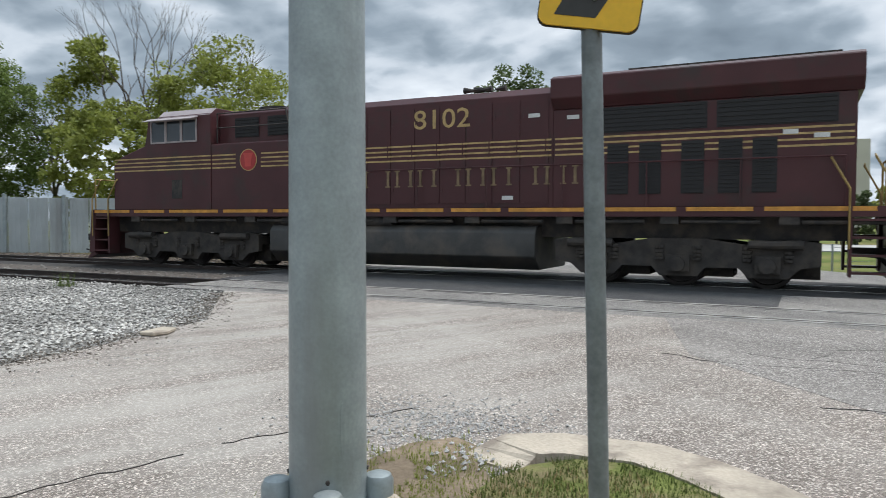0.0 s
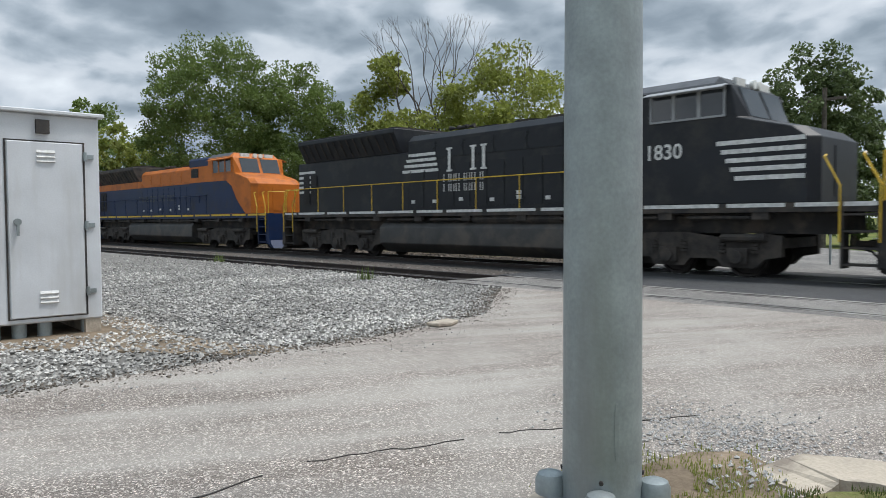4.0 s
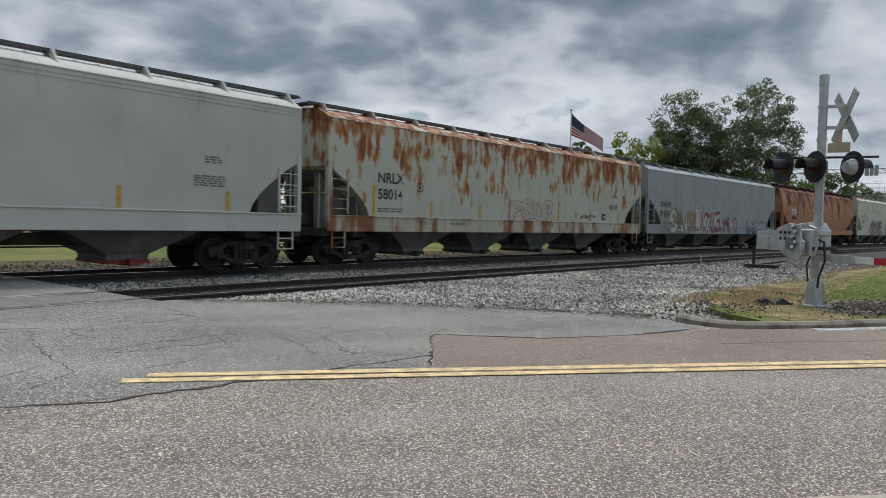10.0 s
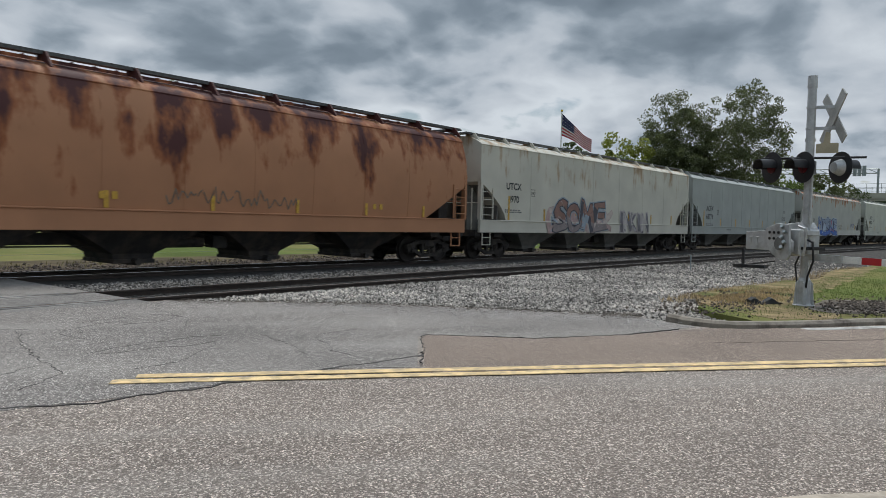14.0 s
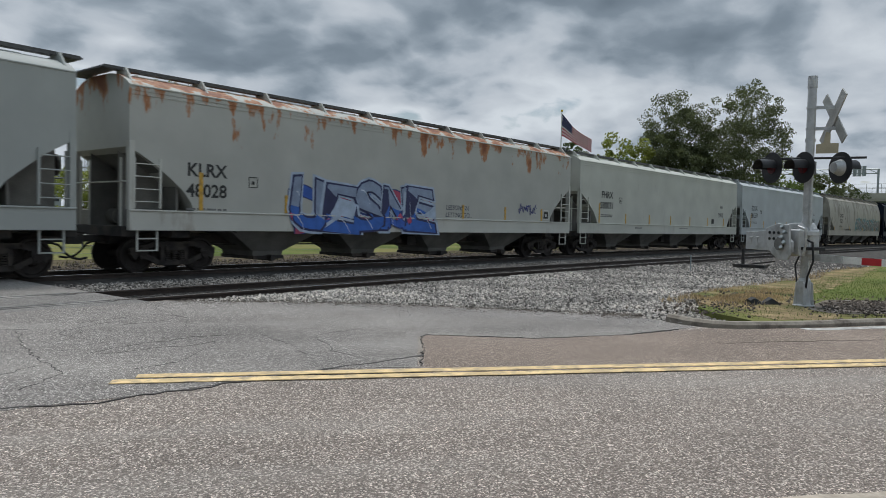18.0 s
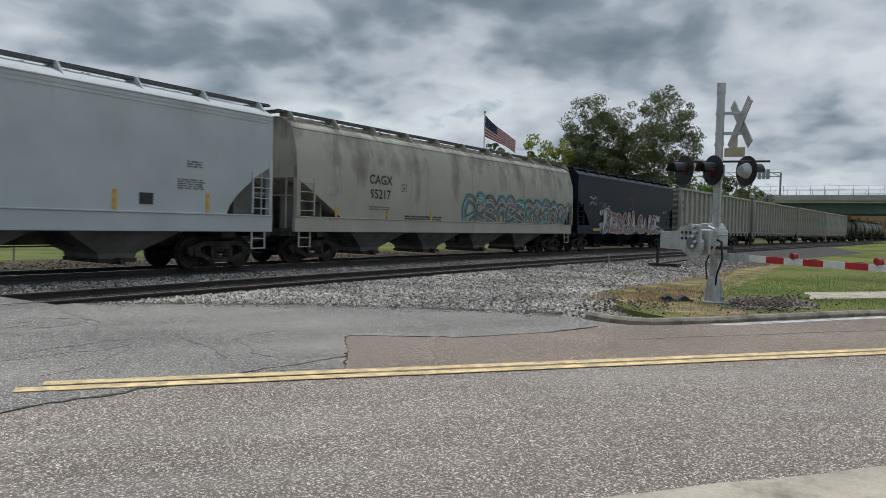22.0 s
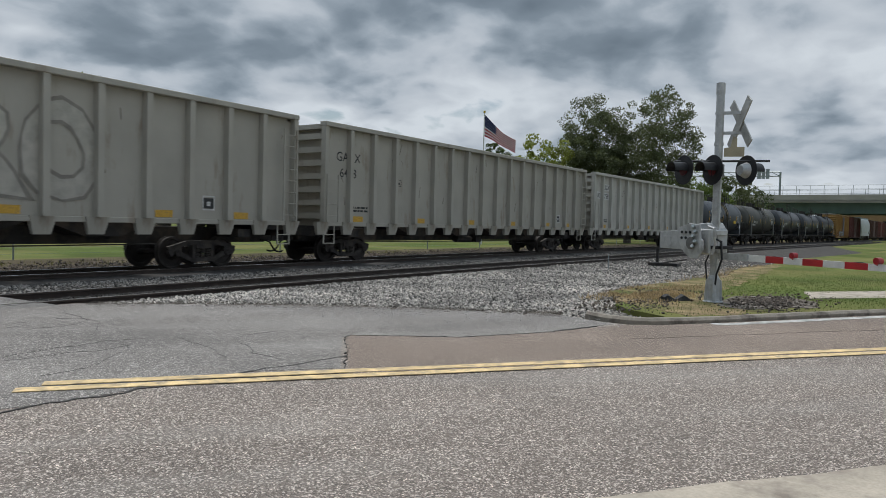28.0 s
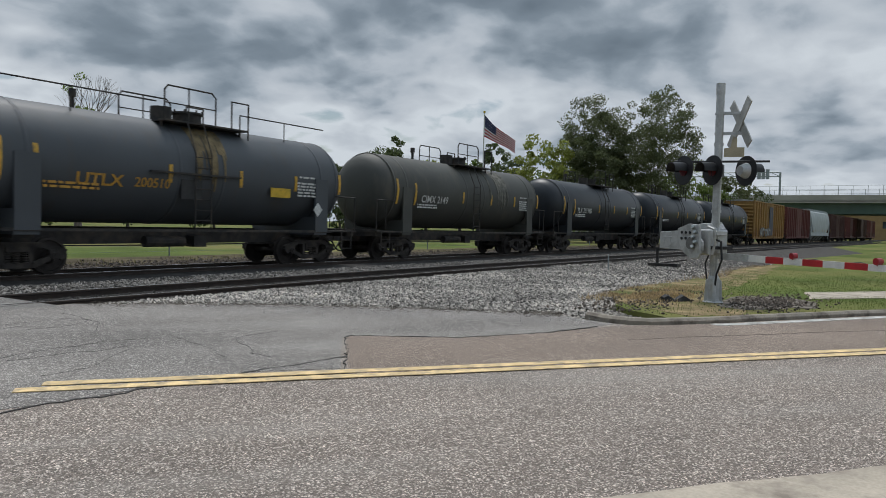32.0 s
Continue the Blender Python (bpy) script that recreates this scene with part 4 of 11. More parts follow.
def truck_mesh():
    def make():
        bm = bmesh.new()
        top = [(-1.18, 0.40), (-1.18, 0.62), (-1.0, 0.68), (-0.55, 0.80), (0.55, 0.80), (1.0, 0.68), (1.18, 0.62), (1.18, 0.40), (1.02, 0.36), (0.98, 0.48), (0.78, 0.48), (0.70, 0.36),
               (0.42, 0.21), (-0.42, 0.21), (-0.70, 0.36), (-0.78, 0.48), (-0.98, 0.48), (-1.02, 0.36)]
        for sgn in (-1, 1):
            y0, y1 = sgn * 0.93, sgn * 1.06
            # side frame as struts round its windows
            for a, b, w in (((-1.16, 0.58), (-0.55, 0.74), 0.12), ((-0.55, 0.74), (0.55, 0.74), 0.13), ((0.55, 0.74), (1.16, 0.58), 0.12), ((-0.95, 0.50), (-0.40, 0.25), 0.12), ((-0.40, 0.25), (0.40, 0.25), 0.12),
                            ((0.40, 0.25), (0.95, 0.50), 0.12), ((-0.33, 0.25), (-0.33, 0.74), 0.10), ((0.33, 0.25), (0.33, 0.74), 0.10), ((-1.12, 0.45), (-0.9, 0.62), 0.2), ((1.12, 0.45), (0.9, 0.62), 0.2)):
                d = Vector((b[0] - a[0], 0, b[1] - a[1]))
                ang = math.atan2(d.z, d.x)
                m = Matrix.Translation((a[0], 0, a[1])) @ Matrix.Rotation(-ang, 4, "Y")
                box(bm, -0.03, d.length + 0.03, min(y0, y1), max(y0, y1), -w / 2, w / 2, m)
            # spring nest
            for k in range(3):
                x = -0.2 + 0.2 * k
                for j in range(5):
                    z = 0.31 + 0.055 * j
                    tube(bm, (x, sgn * 1.0, z), (x, sgn * 1.0, z + 0.03), 0.085, 10)
            box(bm, -0.26, 0.26, min(sgn * 0.88, sgn * 1.10), max(sgn * 0.88, sgn * 1.10), 0.58, 0.70)
            for x in (-0.89, 0.89):
                box(bm, x - 0.12, x + 0.12, min(sgn * 0.9, sgn * 1.07), max(sgn * 0.9, sgn * 1.07), 0.46, 0.62)
                # brake shoe hangers
                box(bm, x * 0.42 - 0.05, x * 0.42 + 0.05, min(sgn * 0.66, sgn * 0.8), max(sgn * 0.66, sgn * 0.8), 0.3, 0.62)
        box(bm, -0.2, 0.2, -1.0, 1.0, 0.5, 0.78)
        tube(bm, (0, 0, 0.76), (0, 0, 0.95), 0.3, 14)
        return mesh_of(bm, "truck", TRUCK_M, bevel=0.0)
    return cached("truck", make)


def add_truck(car, x):
    t = part("truck", truck_mesh(), None, car, at=pose(x, 0, 0))
    for dx in (-0.89, 0.89):
        w = part("wheelset", wheel_mesh(0.457), None, t, at=pose(dx, 0, 0.457))
        WHEELSETS.append((w, dx, 0.457, 1))
    return t


def coupler_mesh():
    def make():
        bm = bmesh.new()
        # shank, head and knuckle, towards +x
        box(bm, -0.6, 0.3, -0.08, 0.08, 0.78, 0.94)
        prism(bm, [(0.25, -0.12), (0.42, -0.2), (0.60, -0.18), (0.64, -0.06), (0.5, -0.02), (0.5, 0.06), (0.62, 0.1), (0.6, 0.2), (0.4, 0.2), (0.25, 0.12)], 0.74, 0.98, "z")
        # cut lever
        pipe(bm, [(0.05, -1.2, 0.98), (0.05, -0.25, 0.98), (0.4, -0.18, 1.02)], 0.016)
        return mesh_of(bm, "coupler", BLACK)
    return cached("coupler", make)


def hose_mesh():
    def make():
        bm = bmesh.new()
        pts = [(-0.1, -0.3, 0.78), (0.08, -0.3, 0.72), (0.25, -0.28, 0.52), (0.42, -0.25, 0.40), (0.62, -0.22, 0.37), (0.8, -0.2, 0.40)]
        pipe(bm, pts, 0.028, 8)
        tube(bm, (-0.35, -0.3, 0.8), (-0.1, -0.3, 0.78), 0.035, 8)
        return mesh_of(bm, "air_hose", HOSE, smooth=0.9)
    return cached("hose", make)


def underframe(car, L, truck_x, sill_z=1.0, sill_w=0.3, body_half=None, inset=0.0):
    """Centre sill, draft gear, couplers, hoses, brake gear and the two trucks."""
    bh = body_half or L / 2 - 0.7
    bm = bmesh.new()
    box(bm, -bh + 0.1, bh - 0.1, -sill_w, sill_w, 0.72, sill_z)
    for sgn in (-1, 1):
        eb = bmesh.new()
        box(eb, min(sgn * (bh - 0.25), sgn * (bh + 0.1)), max(sgn * (bh - 0.25), sgn * (bh + 0.1)), -1.4, 1.4, 0.95, 1.2)
        part("end_sill", eb, BLACK, car)
        eb = bmesh.new()
        box(eb, sgn * truck_x - 0.25, sgn * truck_x + 0.25, -1.35, 1.35, 0.92, 1.16)
        part("bolster", eb, BLACK, car)
    part("centre_sill", bm, BLACK, car)
    bm = bmesh.new()
    tube(bm, (-1.2, -0.5, 0.78), (0.1, -0.5, 0.78), 0.16, 12)
    part("brake_cylinder", bm, BLACK, car)
    bm = bmesh.new()
    box(bm, 0.3, 0.75, -0.75, -0.35, 0.62, 0.95)
    part("brake_valve", bm, BLACK, car)
    bm = bmesh.new()
    pipe(bm, [(-truck_x, -0.4, 0.7), (-1.2, -0.5, 0.68), (truck_x, -0.4, 0.7)], 0.02, 6)
    part("brake_rod", bm, BLACK, car)
    for sgn in (-1, 1):
        m = pose(sgn * (L / 2 - 0.52), 0, 0, 0, 0, 0 if sgn > 0 else 180)
        part("coupler", coupler_mesh(), None, car, at=m)
        part("air_hose", hose_mesh(), None, car, at=pose(sgn * (L / 2 - 0.62), 0, 0, 0, 0, 0 if sgn > 0 else 180))
        add_truck(car, sgn * truck_x - (inset if sgn > 0 else 0.0))


def strip(car, x, z, w, h, y, material=None, name="reflector", label=""):
    me = cached(("strip", round(w, 3), round(h, 3), (material or REFLECT).name), lambda: _strip_mesh(w, h, material or REFLECT))
    return part(name, me, None, car, label, at=pose(x, y, z))


def _strip_mesh(w, h, material):
    bm = bmesh.new()
    box(bm, -w / 2, w / 2, -0.008, 0.0, 0, h)
    return mesh_of(bm, "reflector", material)


def fine_print(car, x, z, w, rows, y, material, rh=0.07, name="stencil_lines"):
    """Small lettering that cannot be read: rows of short bars."""
    rng = random.Random(int((x + 50) * 100 + z * 10))
    bm = bmesh.new()
    for r in range(rows):
        a = -w / 2
        while a < w / 2 - 0.05:
            b = min(a + rng.uniform(0.06, 0.3), w / 2)
            box(bm, a, b, -0.006, 0, -r * rh * 1.7, -r * rh * 1.7 + rh)
            a = b + 0.05
    return part(name, bm, material, car, at=pose(x, y, z))


def framed_mark(car, x, z, s, y, material, name="plate_mark"):
    bm = bmesh.new()
    t = s * 0.07
    box(bm, -s / 2, s / 2, -0.006, 0, 0, t)
    box(bm, -s / 2, s / 2, -0.006, 0, s - t, s)
    box(bm, -s / 2, -s / 2 + t, -0.006, 0, t, s - t)
    box(bm, s / 2 - t, s / 2, -0.006, 0, t, s - t)
    box(bm, -s * 0.14, s * 0.14, -0.006, 0, s * 0.3, s * 0.6)
    return part(name, bm, material, car, at=pose(x, y, z))


def ladder(car, x0, x1, z0, z1, y, material, n=5, r=0.014, name="ladder"):
    bm = bmesh.new()
    for i in range(n):
        z = z0 + (z1 - z0) * (i + 0.5) / n
        tube(bm, (x0, y, z), (x1, y, z), r, 6)
    for x in (x0, x1):
        box(bm, x - 0.025, x + 0.025, y - 0.015, y + 0.03, z0, z1)
    return part(name, bm, material, car)


def stirrup(car, x, y, z, material, name="sill_step"):
    me = cached(("stirrup", material.name), lambda: _stirrup_mesh(material))
    return part(name, me, None, car, at=pose(x, y, z))


def _stirrup_mesh(material):
    bm = bmesh.new()
    for x in (-0.26, 0.26):
        box(bm, x - 0.02, x + 0.02, -0.02, 0.02, -0.62, 0)
    for z in (-0.6, -0.3):
        box(bm, -0.26, 0.26, -0.03, 0.03, z - 0.015, z + 0.015)
    return mesh_of(bm, "sill_step", material)


# ---- painted graffiti: flat layers of paint on a car's side ----
PAINT = {}


def paint(c):
    key = tuple(c)
    if key not in PAINT:
        PAINT[key] = mat("spray paint %d" % len(PAINT), c, 0.55, var=0.18, scale=3.5, bump=0.0)
    return PAINT[key]


def draped(me, hw, off):
    me = me.copy()
    for v in me.vertices:
        v.co.y = -(hw(v.co.z) + off)
    return me


def graffiti_word(car, s, x, z, h, w, hw, fill, line, halo, shade=None, lean=0.0, low=None, jumble=1.0):
    """Fat letters, each leaning and swelling its own way: halo, dark outline, two-tone fill, highlights."""
    rng = random.Random(len(s) * 31 + int(abs(x) * 10))
    low = low or tuple(c * 0.72 for c in fill)
    pw = w / len(s)
    for i, ch in enumerate(s):
        if ch == " ":
            continue
        cx = x - w / 2 + pw * (i + 0.5)
        turn, tall, drop = rng.uniform(-0.13, 0.13) * jumble, rng.uniform(0.9, 1.12), rng.uniform(-0.06, 0.05) * h
        wide, top, swell = pw * rng.uniform(0.98, 1.14), rng.uniform(-0.14, 0.16) * jumble, rng.uniform(0.0, 6.28)
        if ch in "I1":
            wide *= 0.42
        base = text_mesh(ch, 1.4, paint(fill), 0.045)
        bx, bz = [v.co.x for v in base.vertices], [v.co.z for v in base.vertices]
        mx, sx, sz = (max(bx) + min(bx)) / 2, wide / (max(bx) - min(bx)), h * tall / (max(bz) - min(bz))

        def placed(px, pz):
            u, q = (px - mx) * sx, (pz - min(bz)) * sz
            k = q / h
            u = u * (1 + 0.22 * (0.5 - k) * jumble) + lean * q + top * q * 0.5 + 0.05 * math.sin(q * 5 + swell)
            q += 0.05 * math.sin(u * 4 + swell) + turn * u
            return cx + u, max(z + drop + q, z - 0.12)
        for k, (bold, colour) in enumerate(((0.135, halo), (0.088, line), (0.045, fill))):
            if colour is None:
                continue
            me = text_mesh(ch, 1.4, paint(colour), bold).copy()
            if k == 2:
                cut = bmesh.new()
                cut.from_mesh(me)
                zc = min(bz) + (max(bz) - min(bz)) * rng.uniform(0.36, 0.52)
                bmesh.ops.bisect_plane(cut, geom=cut.verts[:] + cut.edges[:] + cut.faces[:], plane_co=(mx, 0, zc), plane_no=(0.25, 0, 1))
                for f in cut.faces:
                    c = f.calc_center_median()
                    f.material_index = 1 if (c.z - zc) + 0.25 * (c.x - mx) < 0 else 0
                cut.to_mesh(me)
                cut.free()
                me.materials.append(paint(low))
            for v in me.vertices:
                px, pz = placed(v.co.x, v.co.z)
                v.co.x, v.co.z = px, pz
                v.co.y = -(hw(pz) + 0.004 + 0.005 * k + 0.0007 * i)
            part("graffiti", me, None, car, "spray-painted graffiti letter" if k == 2 else "")
        if shade:
            bm = bmesh.new()
            for _ in range(2):
                a, c = rng.uniform(min(bx), mx), rng.uniform(min(bz) + 0.2, max(bz))
                pts = [placed(a + 0.12 * t, c - 0.09 * t * t) for t in (0, 0.5, 1, 1.5, 2)]
                for p, q in zip(pts, pts[1:]):
                    bm.faces.new([bm.verts.new((u, -(hw(v) + 0.021 + 0.0007 * i), v)) for u, v in (p, q, (q[0], q[1] + 0.035), (p[0], p[1] + 0.03))])
            part("graffiti_highlight", bm, paint(shade), car)


def graffiti_wild(car, x, z, w, h, n, hw, cols, line, halo, seed, shine=None):
    """Interlocked curved blades and arrows of spray paint, outlined, no letters in them."""
    rng = random.Random(seed)
    back, edge_bm, gleam = bmesh.new(), bmesh.new(), bmesh.new()
    fills = [bmesh.new() for _ in cols]

    def band(bm, a, c, b, w0, w1, w2, off, grow=0.0):
        L_, R_ = [], []
        for k in range(9):
            t = k / 8
            px = a[0] * (1 - t) ** 2 + 2 * c[0] * t * (1 - t) + b[0] * t * t
            pz = a[1] * (1 - t) ** 2 + 2 * c[1] * t * (1 - t) + b[1] * t * t
            dx = 2 * (c[0] - a[0]) * (1 - t) + 2 * (b[0] - c[0]) * t
            dz = 2 * (c[1] - a[1]) * (1 - t) + 2 * (b[1] - c[1]) * t
            m = math.hypot(dx, dz) or 1
            ww = (w0 * (1 - t) ** 2 + 2 * w1 * t * (1 - t) + w2 * t * t) + grow
            if grow and k in (0, 8):
                px, pz = px + dx / m * grow * (1 if k else -1), pz + dz / m * grow * (1 if k else -1)
            for side, q in ((L_, 1), (R_, -1)):
                vz = max(pz + dx / m * ww * q, z - 0.12)
                side.append(bm.verts.new((px - dz / m * ww * q, -(hw(vz) + off), vz)))
        for k in range(8):
            bm.faces.new((L_[k], R_[k], R_[k + 1], L_[k + 1]))
    pw = w / n
    for i in range(n):
        cx = x - w / 2 + pw * (i + 0.5)
        t = min(0.13 * h, pw * 0.2)
        T, B = z + h * rng.uniform(0.8, 1.0), z + h * rng.uniform(0.02, 0.12)
        M = z + h * rng.uniform(0.4, 0.6)
        l, r = cx - pw * rng.uniform(0.35, 0.55), cx + pw * rng.uniform(0.35, 0.55)
        lean = rng.uniform(-0.1, 0.25) * pw
        curves = [((l + lean, T), (l - 0.1 * pw, M), (l + 0.1 * pw, B)), ((l + lean, T), (cx + lean, T + 0.1 * h), (r, M + 0.15 * h))]
        curves.append(rng.choice((((l, M), (cx, M - 0.15 * h), (r + 0.2 * pw, B)), ((r + lean, T), (r - 0.4 * pw, M), (r + 0.1 * pw, B)), ((l, B), (cx, B - 0.03 * h), (r + 0.25 * pw, M)))))
        if rng.random() < 0.6:
            curves.append(((cx, M), (r, M + 0.1 * h), (r + rng.uniform(0.3, 0.6) * pw, z + h * rng.uniform(0.9, 1.12))))
        for j, (a, c, b) in enumerate(curves):
            off = 0.005 + 0.0016 * i + 0.0004 * j
            spec = (t * rng.uniform(0.8, 1.2), t * rng.uniform(1.0, 1.5), t * rng.uniform(0.05, 0.9))
            if halo:
                band(back, a, c, b, *spec, 0.003, 0.11)
            band(edge_bm, a, c, b, *spec, off, 0.038)
            band(fills[(i + j) % len(fills)], a, c, b, *spec, off + 0.0008)
            if shine:
                band(gleam, (a[0] - t * 0.4, a[1]), (c[0] - t * 0.4, c[1]), (b[0] - t * 0.2, b[1]), 0.012, 0.022, 0.004, off + 0.0014)
    for bm, c in [(back, halo), (edge_bm, line), (gleam, shine)]:
        if c:
            part("graffiti", bm, paint(c), car)
        else:
            bm.free()
    for f, c in zip(fills, cols):
        part("graffiti", f, paint(c), car, "spray-painted graffiti")


def tag_scrawl(car, x, z, w, h, hw, colour, seed, lines=1):
    """A thin hand-sprayed tag that cannot be read."""
    rng = random.Random(seed)
    bm = bmesh.new()
    for r in range(lines):
        p = Vector((x - w / 2, 0, z + h * (lines - r - 0.5) / lines))
        n = max(6, int(w / h * 7 * lines))
        for i in range(n):
            q = Vector((x - w / 2 + w * (i + 1) / n, 0, z + h * (lines - r - 0.5) / lines + rng.uniform(-0.45, 0.45) * h / lines))
            d = (q - p)
            nn = Vector((-d.z, 0, d.x)).normalized() * 0.018
            vs = [bm.verts.new((v.x, -(hw(v.z) + 0.013), v.z)) for v in (p + nn, p - nn, q - nn, q + nn)]
            bm.faces.new(vs)
            p = q if rng.random() > 0.15 else q + Vector((0.03, 0, rng.uniform(-0.2, 0.2) * h / lines))
    return part("graffiti_tag", bm, paint(colour), car)


# ---- covered hopper cars ----
def _bracket_mesh(sy, material):
    bm = bmesh.new()
    prism(bm, [(sy * 1.40, 4.74), (sy * 1.08, 5.12), (sy * 0.6, 5.12), (sy * 0.6, 4.98), (sy * 1.0, 4.9), (sy * 1.30, 4.74)], -0.025, 0.025, "x")
    return mesh_of(bm, "walk_bracket", material)


def hopper_profile(style):
    """Half width by height, up to the eave, and the roof line."""
    if style == "round":
        def hw(z):
            t = max(0.0, min(1.0, (z - 1.3) / 3.16))
            return 1.42 + 0.2 * math.sin(math.pi * (0.12 + 0.76 * t)) - 0.25 * max(0, t - 0.85) / 0.15 * (1 if t > 0.85 else 0) * 0.6
        roof = [(1.27, 4.68), (1.0, 4.84), (0.6, 4.96), (0.0, 4.99)]
        eave = 4.56
    else:
        def hw(z):
            return 1.55
        roof = [(1.48, 4.71), (1.28, 4.83), (0.98, 4.95), (0.5, 5.02), (0.0, 5.03)]
        eave = 4.64
    return hw, roof, eave


def hopper_car(name, label, u0, u1, body, trim, style="flat", bays=4, slope=None, gates=BLACK, walk_mat=None, seams=0, group="covered hoppers of the freight train", yellow_bars=True):
    L = u1 - u0
    H = L / 2 - 0.72
    car = thing(name, label, "freight car", group)
    hw, roof, eave = hopper_profile(style)
    slope = slope or body
    # body shell, its lower corners cut away over the trucks
    cut = [(0.0, 3.15), (0.6, 2.8), (1.1, 2.42), (1.42, 2.15), (1.66, 1.85), (1.78, 1.58)] if style == "flat" else [(0.0, 2.9), (1.4, 2.1), (2.3, 1.6)]
    stations = [(-H + a, z) for a, z in cut] + [(-H + 2.4, 1.5), (H - 2.4, 1.5)] + [(H - a, z) for a, z in cut[::-1]]
    if style == "round":
        k = 5
        stations = stations[:4] + [(-H + 2.4 + (2 * H - 4.8) * i / k, 1.5) for i in range(1, k)] + stations[4:]
    zs = [1.5, 1.9, 2.3, 2.8, 3.3, 3.8, 4.2, eave]
    bm = bmesh.new()
    rings = []
    for x, zb in stations:
        zz = [max(zb, z) for z in zs]
        near = [(x, -hw(z), z) for z in zz] + [(x, -y, z) for y, z in roof]
        farr = [(x, y, z) for y, z in roof[-2::-1]] + [(x, hw(z), z) for z in zz[::-1]]
        rings.append(near + farr)
    loft(bm, rings)
    part("body", bm, body, car, smooth=0.5)
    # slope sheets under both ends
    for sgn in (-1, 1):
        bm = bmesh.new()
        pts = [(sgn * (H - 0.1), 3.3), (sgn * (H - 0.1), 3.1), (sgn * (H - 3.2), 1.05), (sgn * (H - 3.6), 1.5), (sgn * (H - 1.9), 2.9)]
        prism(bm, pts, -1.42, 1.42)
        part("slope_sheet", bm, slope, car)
        # webs that carry the slope sheet over the bolster, added to close the see-through opening
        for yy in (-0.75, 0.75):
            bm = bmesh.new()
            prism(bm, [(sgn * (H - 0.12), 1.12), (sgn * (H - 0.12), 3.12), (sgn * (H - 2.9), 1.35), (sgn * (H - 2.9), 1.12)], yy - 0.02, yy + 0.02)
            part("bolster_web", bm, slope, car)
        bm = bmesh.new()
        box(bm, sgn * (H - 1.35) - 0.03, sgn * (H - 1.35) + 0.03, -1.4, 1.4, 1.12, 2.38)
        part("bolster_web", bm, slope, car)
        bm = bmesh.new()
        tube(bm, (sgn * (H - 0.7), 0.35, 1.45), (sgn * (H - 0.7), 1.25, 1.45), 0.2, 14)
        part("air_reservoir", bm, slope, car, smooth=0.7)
    # side sills
    for sgn in (-1, 1):
        bm = bmesh.new()
        w = hw(1.6) + 0.035
        box(bm, -H, H, min(sgn * w, sgn * (w - 0.14)), max(sgn * w, sgn * (w - 0.14)), 1.10, 1.60)
        box(bm, -H, H, min(sgn * (w + 0.03), sgn * (w - 0.1)), max(sgn * (w + 0.03), sgn * (w - 0.1)), 1.575, 1.62)
        part("side_sill", bm, trim, car, bevel=0.01)
    # corner posts, ladders, steps
    for ex in (-1, 1):
        for sy in (-1, 1):
            bm = bmesh.new()
            y = sy * (hw(2.5) + 0.0)
            box(bm, min(ex * H, ex * (H - 0.14)), max(ex * H, ex * (H - 0.14)), min(y + sy * 0.02, y - sy * 0.14), max(y + sy * 0.02, y - sy * 0.14), 1.62, 3.3)
            part("corner_post", bm, trim, car)
            ladder(car, ex * (H - 0.12), ex * (H - 0.80), 1.66, 2.9, y + sy * 0.03, trim, 4)
            stirrup(car, ex * (H - 0.5), sy * 1.5, 1.2, trim)
        # end cage: upright pipes, brake platform
        bm = bmesh.new()
        for yy in (-1.1, 0.6, 1.1):
            tube(bm, (ex * (H - 0.02), yy, 1.1), (ex * (H - 0.02), yy, 2.9), 0.03, 6)
        box(bm, min(ex * H, ex * (H - 1.0)), max(ex * H, ex * (H - 1.0)), -1.35, 1.35, 1.12, 1.18)
        pipe(bm, [(ex * (H + 0.02), -1.45, 2.3), (ex * (H + 0.02), 1.45, 2.3)], 0.02)
        part("end_platform", bm, trim, car)
    bm = bmesh.new()
    box(bm, H - 0.9, H - 0.5, -0.5, -0.1, 1.2, 1.9)
    tube(bm, (H - 0.06, -0.55, 2.6), (H + 0.0, -0.55, 2.6), 0.26, 16)
    part("hand_brake", bm, BLACK, car)
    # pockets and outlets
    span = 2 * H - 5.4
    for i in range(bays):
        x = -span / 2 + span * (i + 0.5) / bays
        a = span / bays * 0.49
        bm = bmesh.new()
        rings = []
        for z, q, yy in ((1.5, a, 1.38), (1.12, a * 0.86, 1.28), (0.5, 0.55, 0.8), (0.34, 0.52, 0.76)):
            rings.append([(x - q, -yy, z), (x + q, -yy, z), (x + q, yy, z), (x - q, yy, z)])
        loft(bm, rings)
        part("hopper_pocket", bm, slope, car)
        bm = bmesh.new()
        box(bm, x - 0.54, x + 0.54, -0.84, 0.84, 0.26, 0.36)
        tube(bm, (x, -1.05, 0.3), (x, 1.05, 0.3), 0.09, 10)
        part("outlet_gate", bm, gates, car)
    # roof: hatch trough, running boards and their brackets
    wm = walk_mat or GRATE
    bm = bmesh.new()
    box(bm, -H + 0.7, H - 0.7, -0.36, 0.36, 4.98, 5.09)
    n = int((2 * H - 1.4) / 0.55)
    for i in range(n):
        x = -H + 0.75 + i * 0.55
        box(bm, x, x + 0.06, -0.38, 0.38, 5.085, 5.115)
    part("roof_hatch", bm, trim, car)
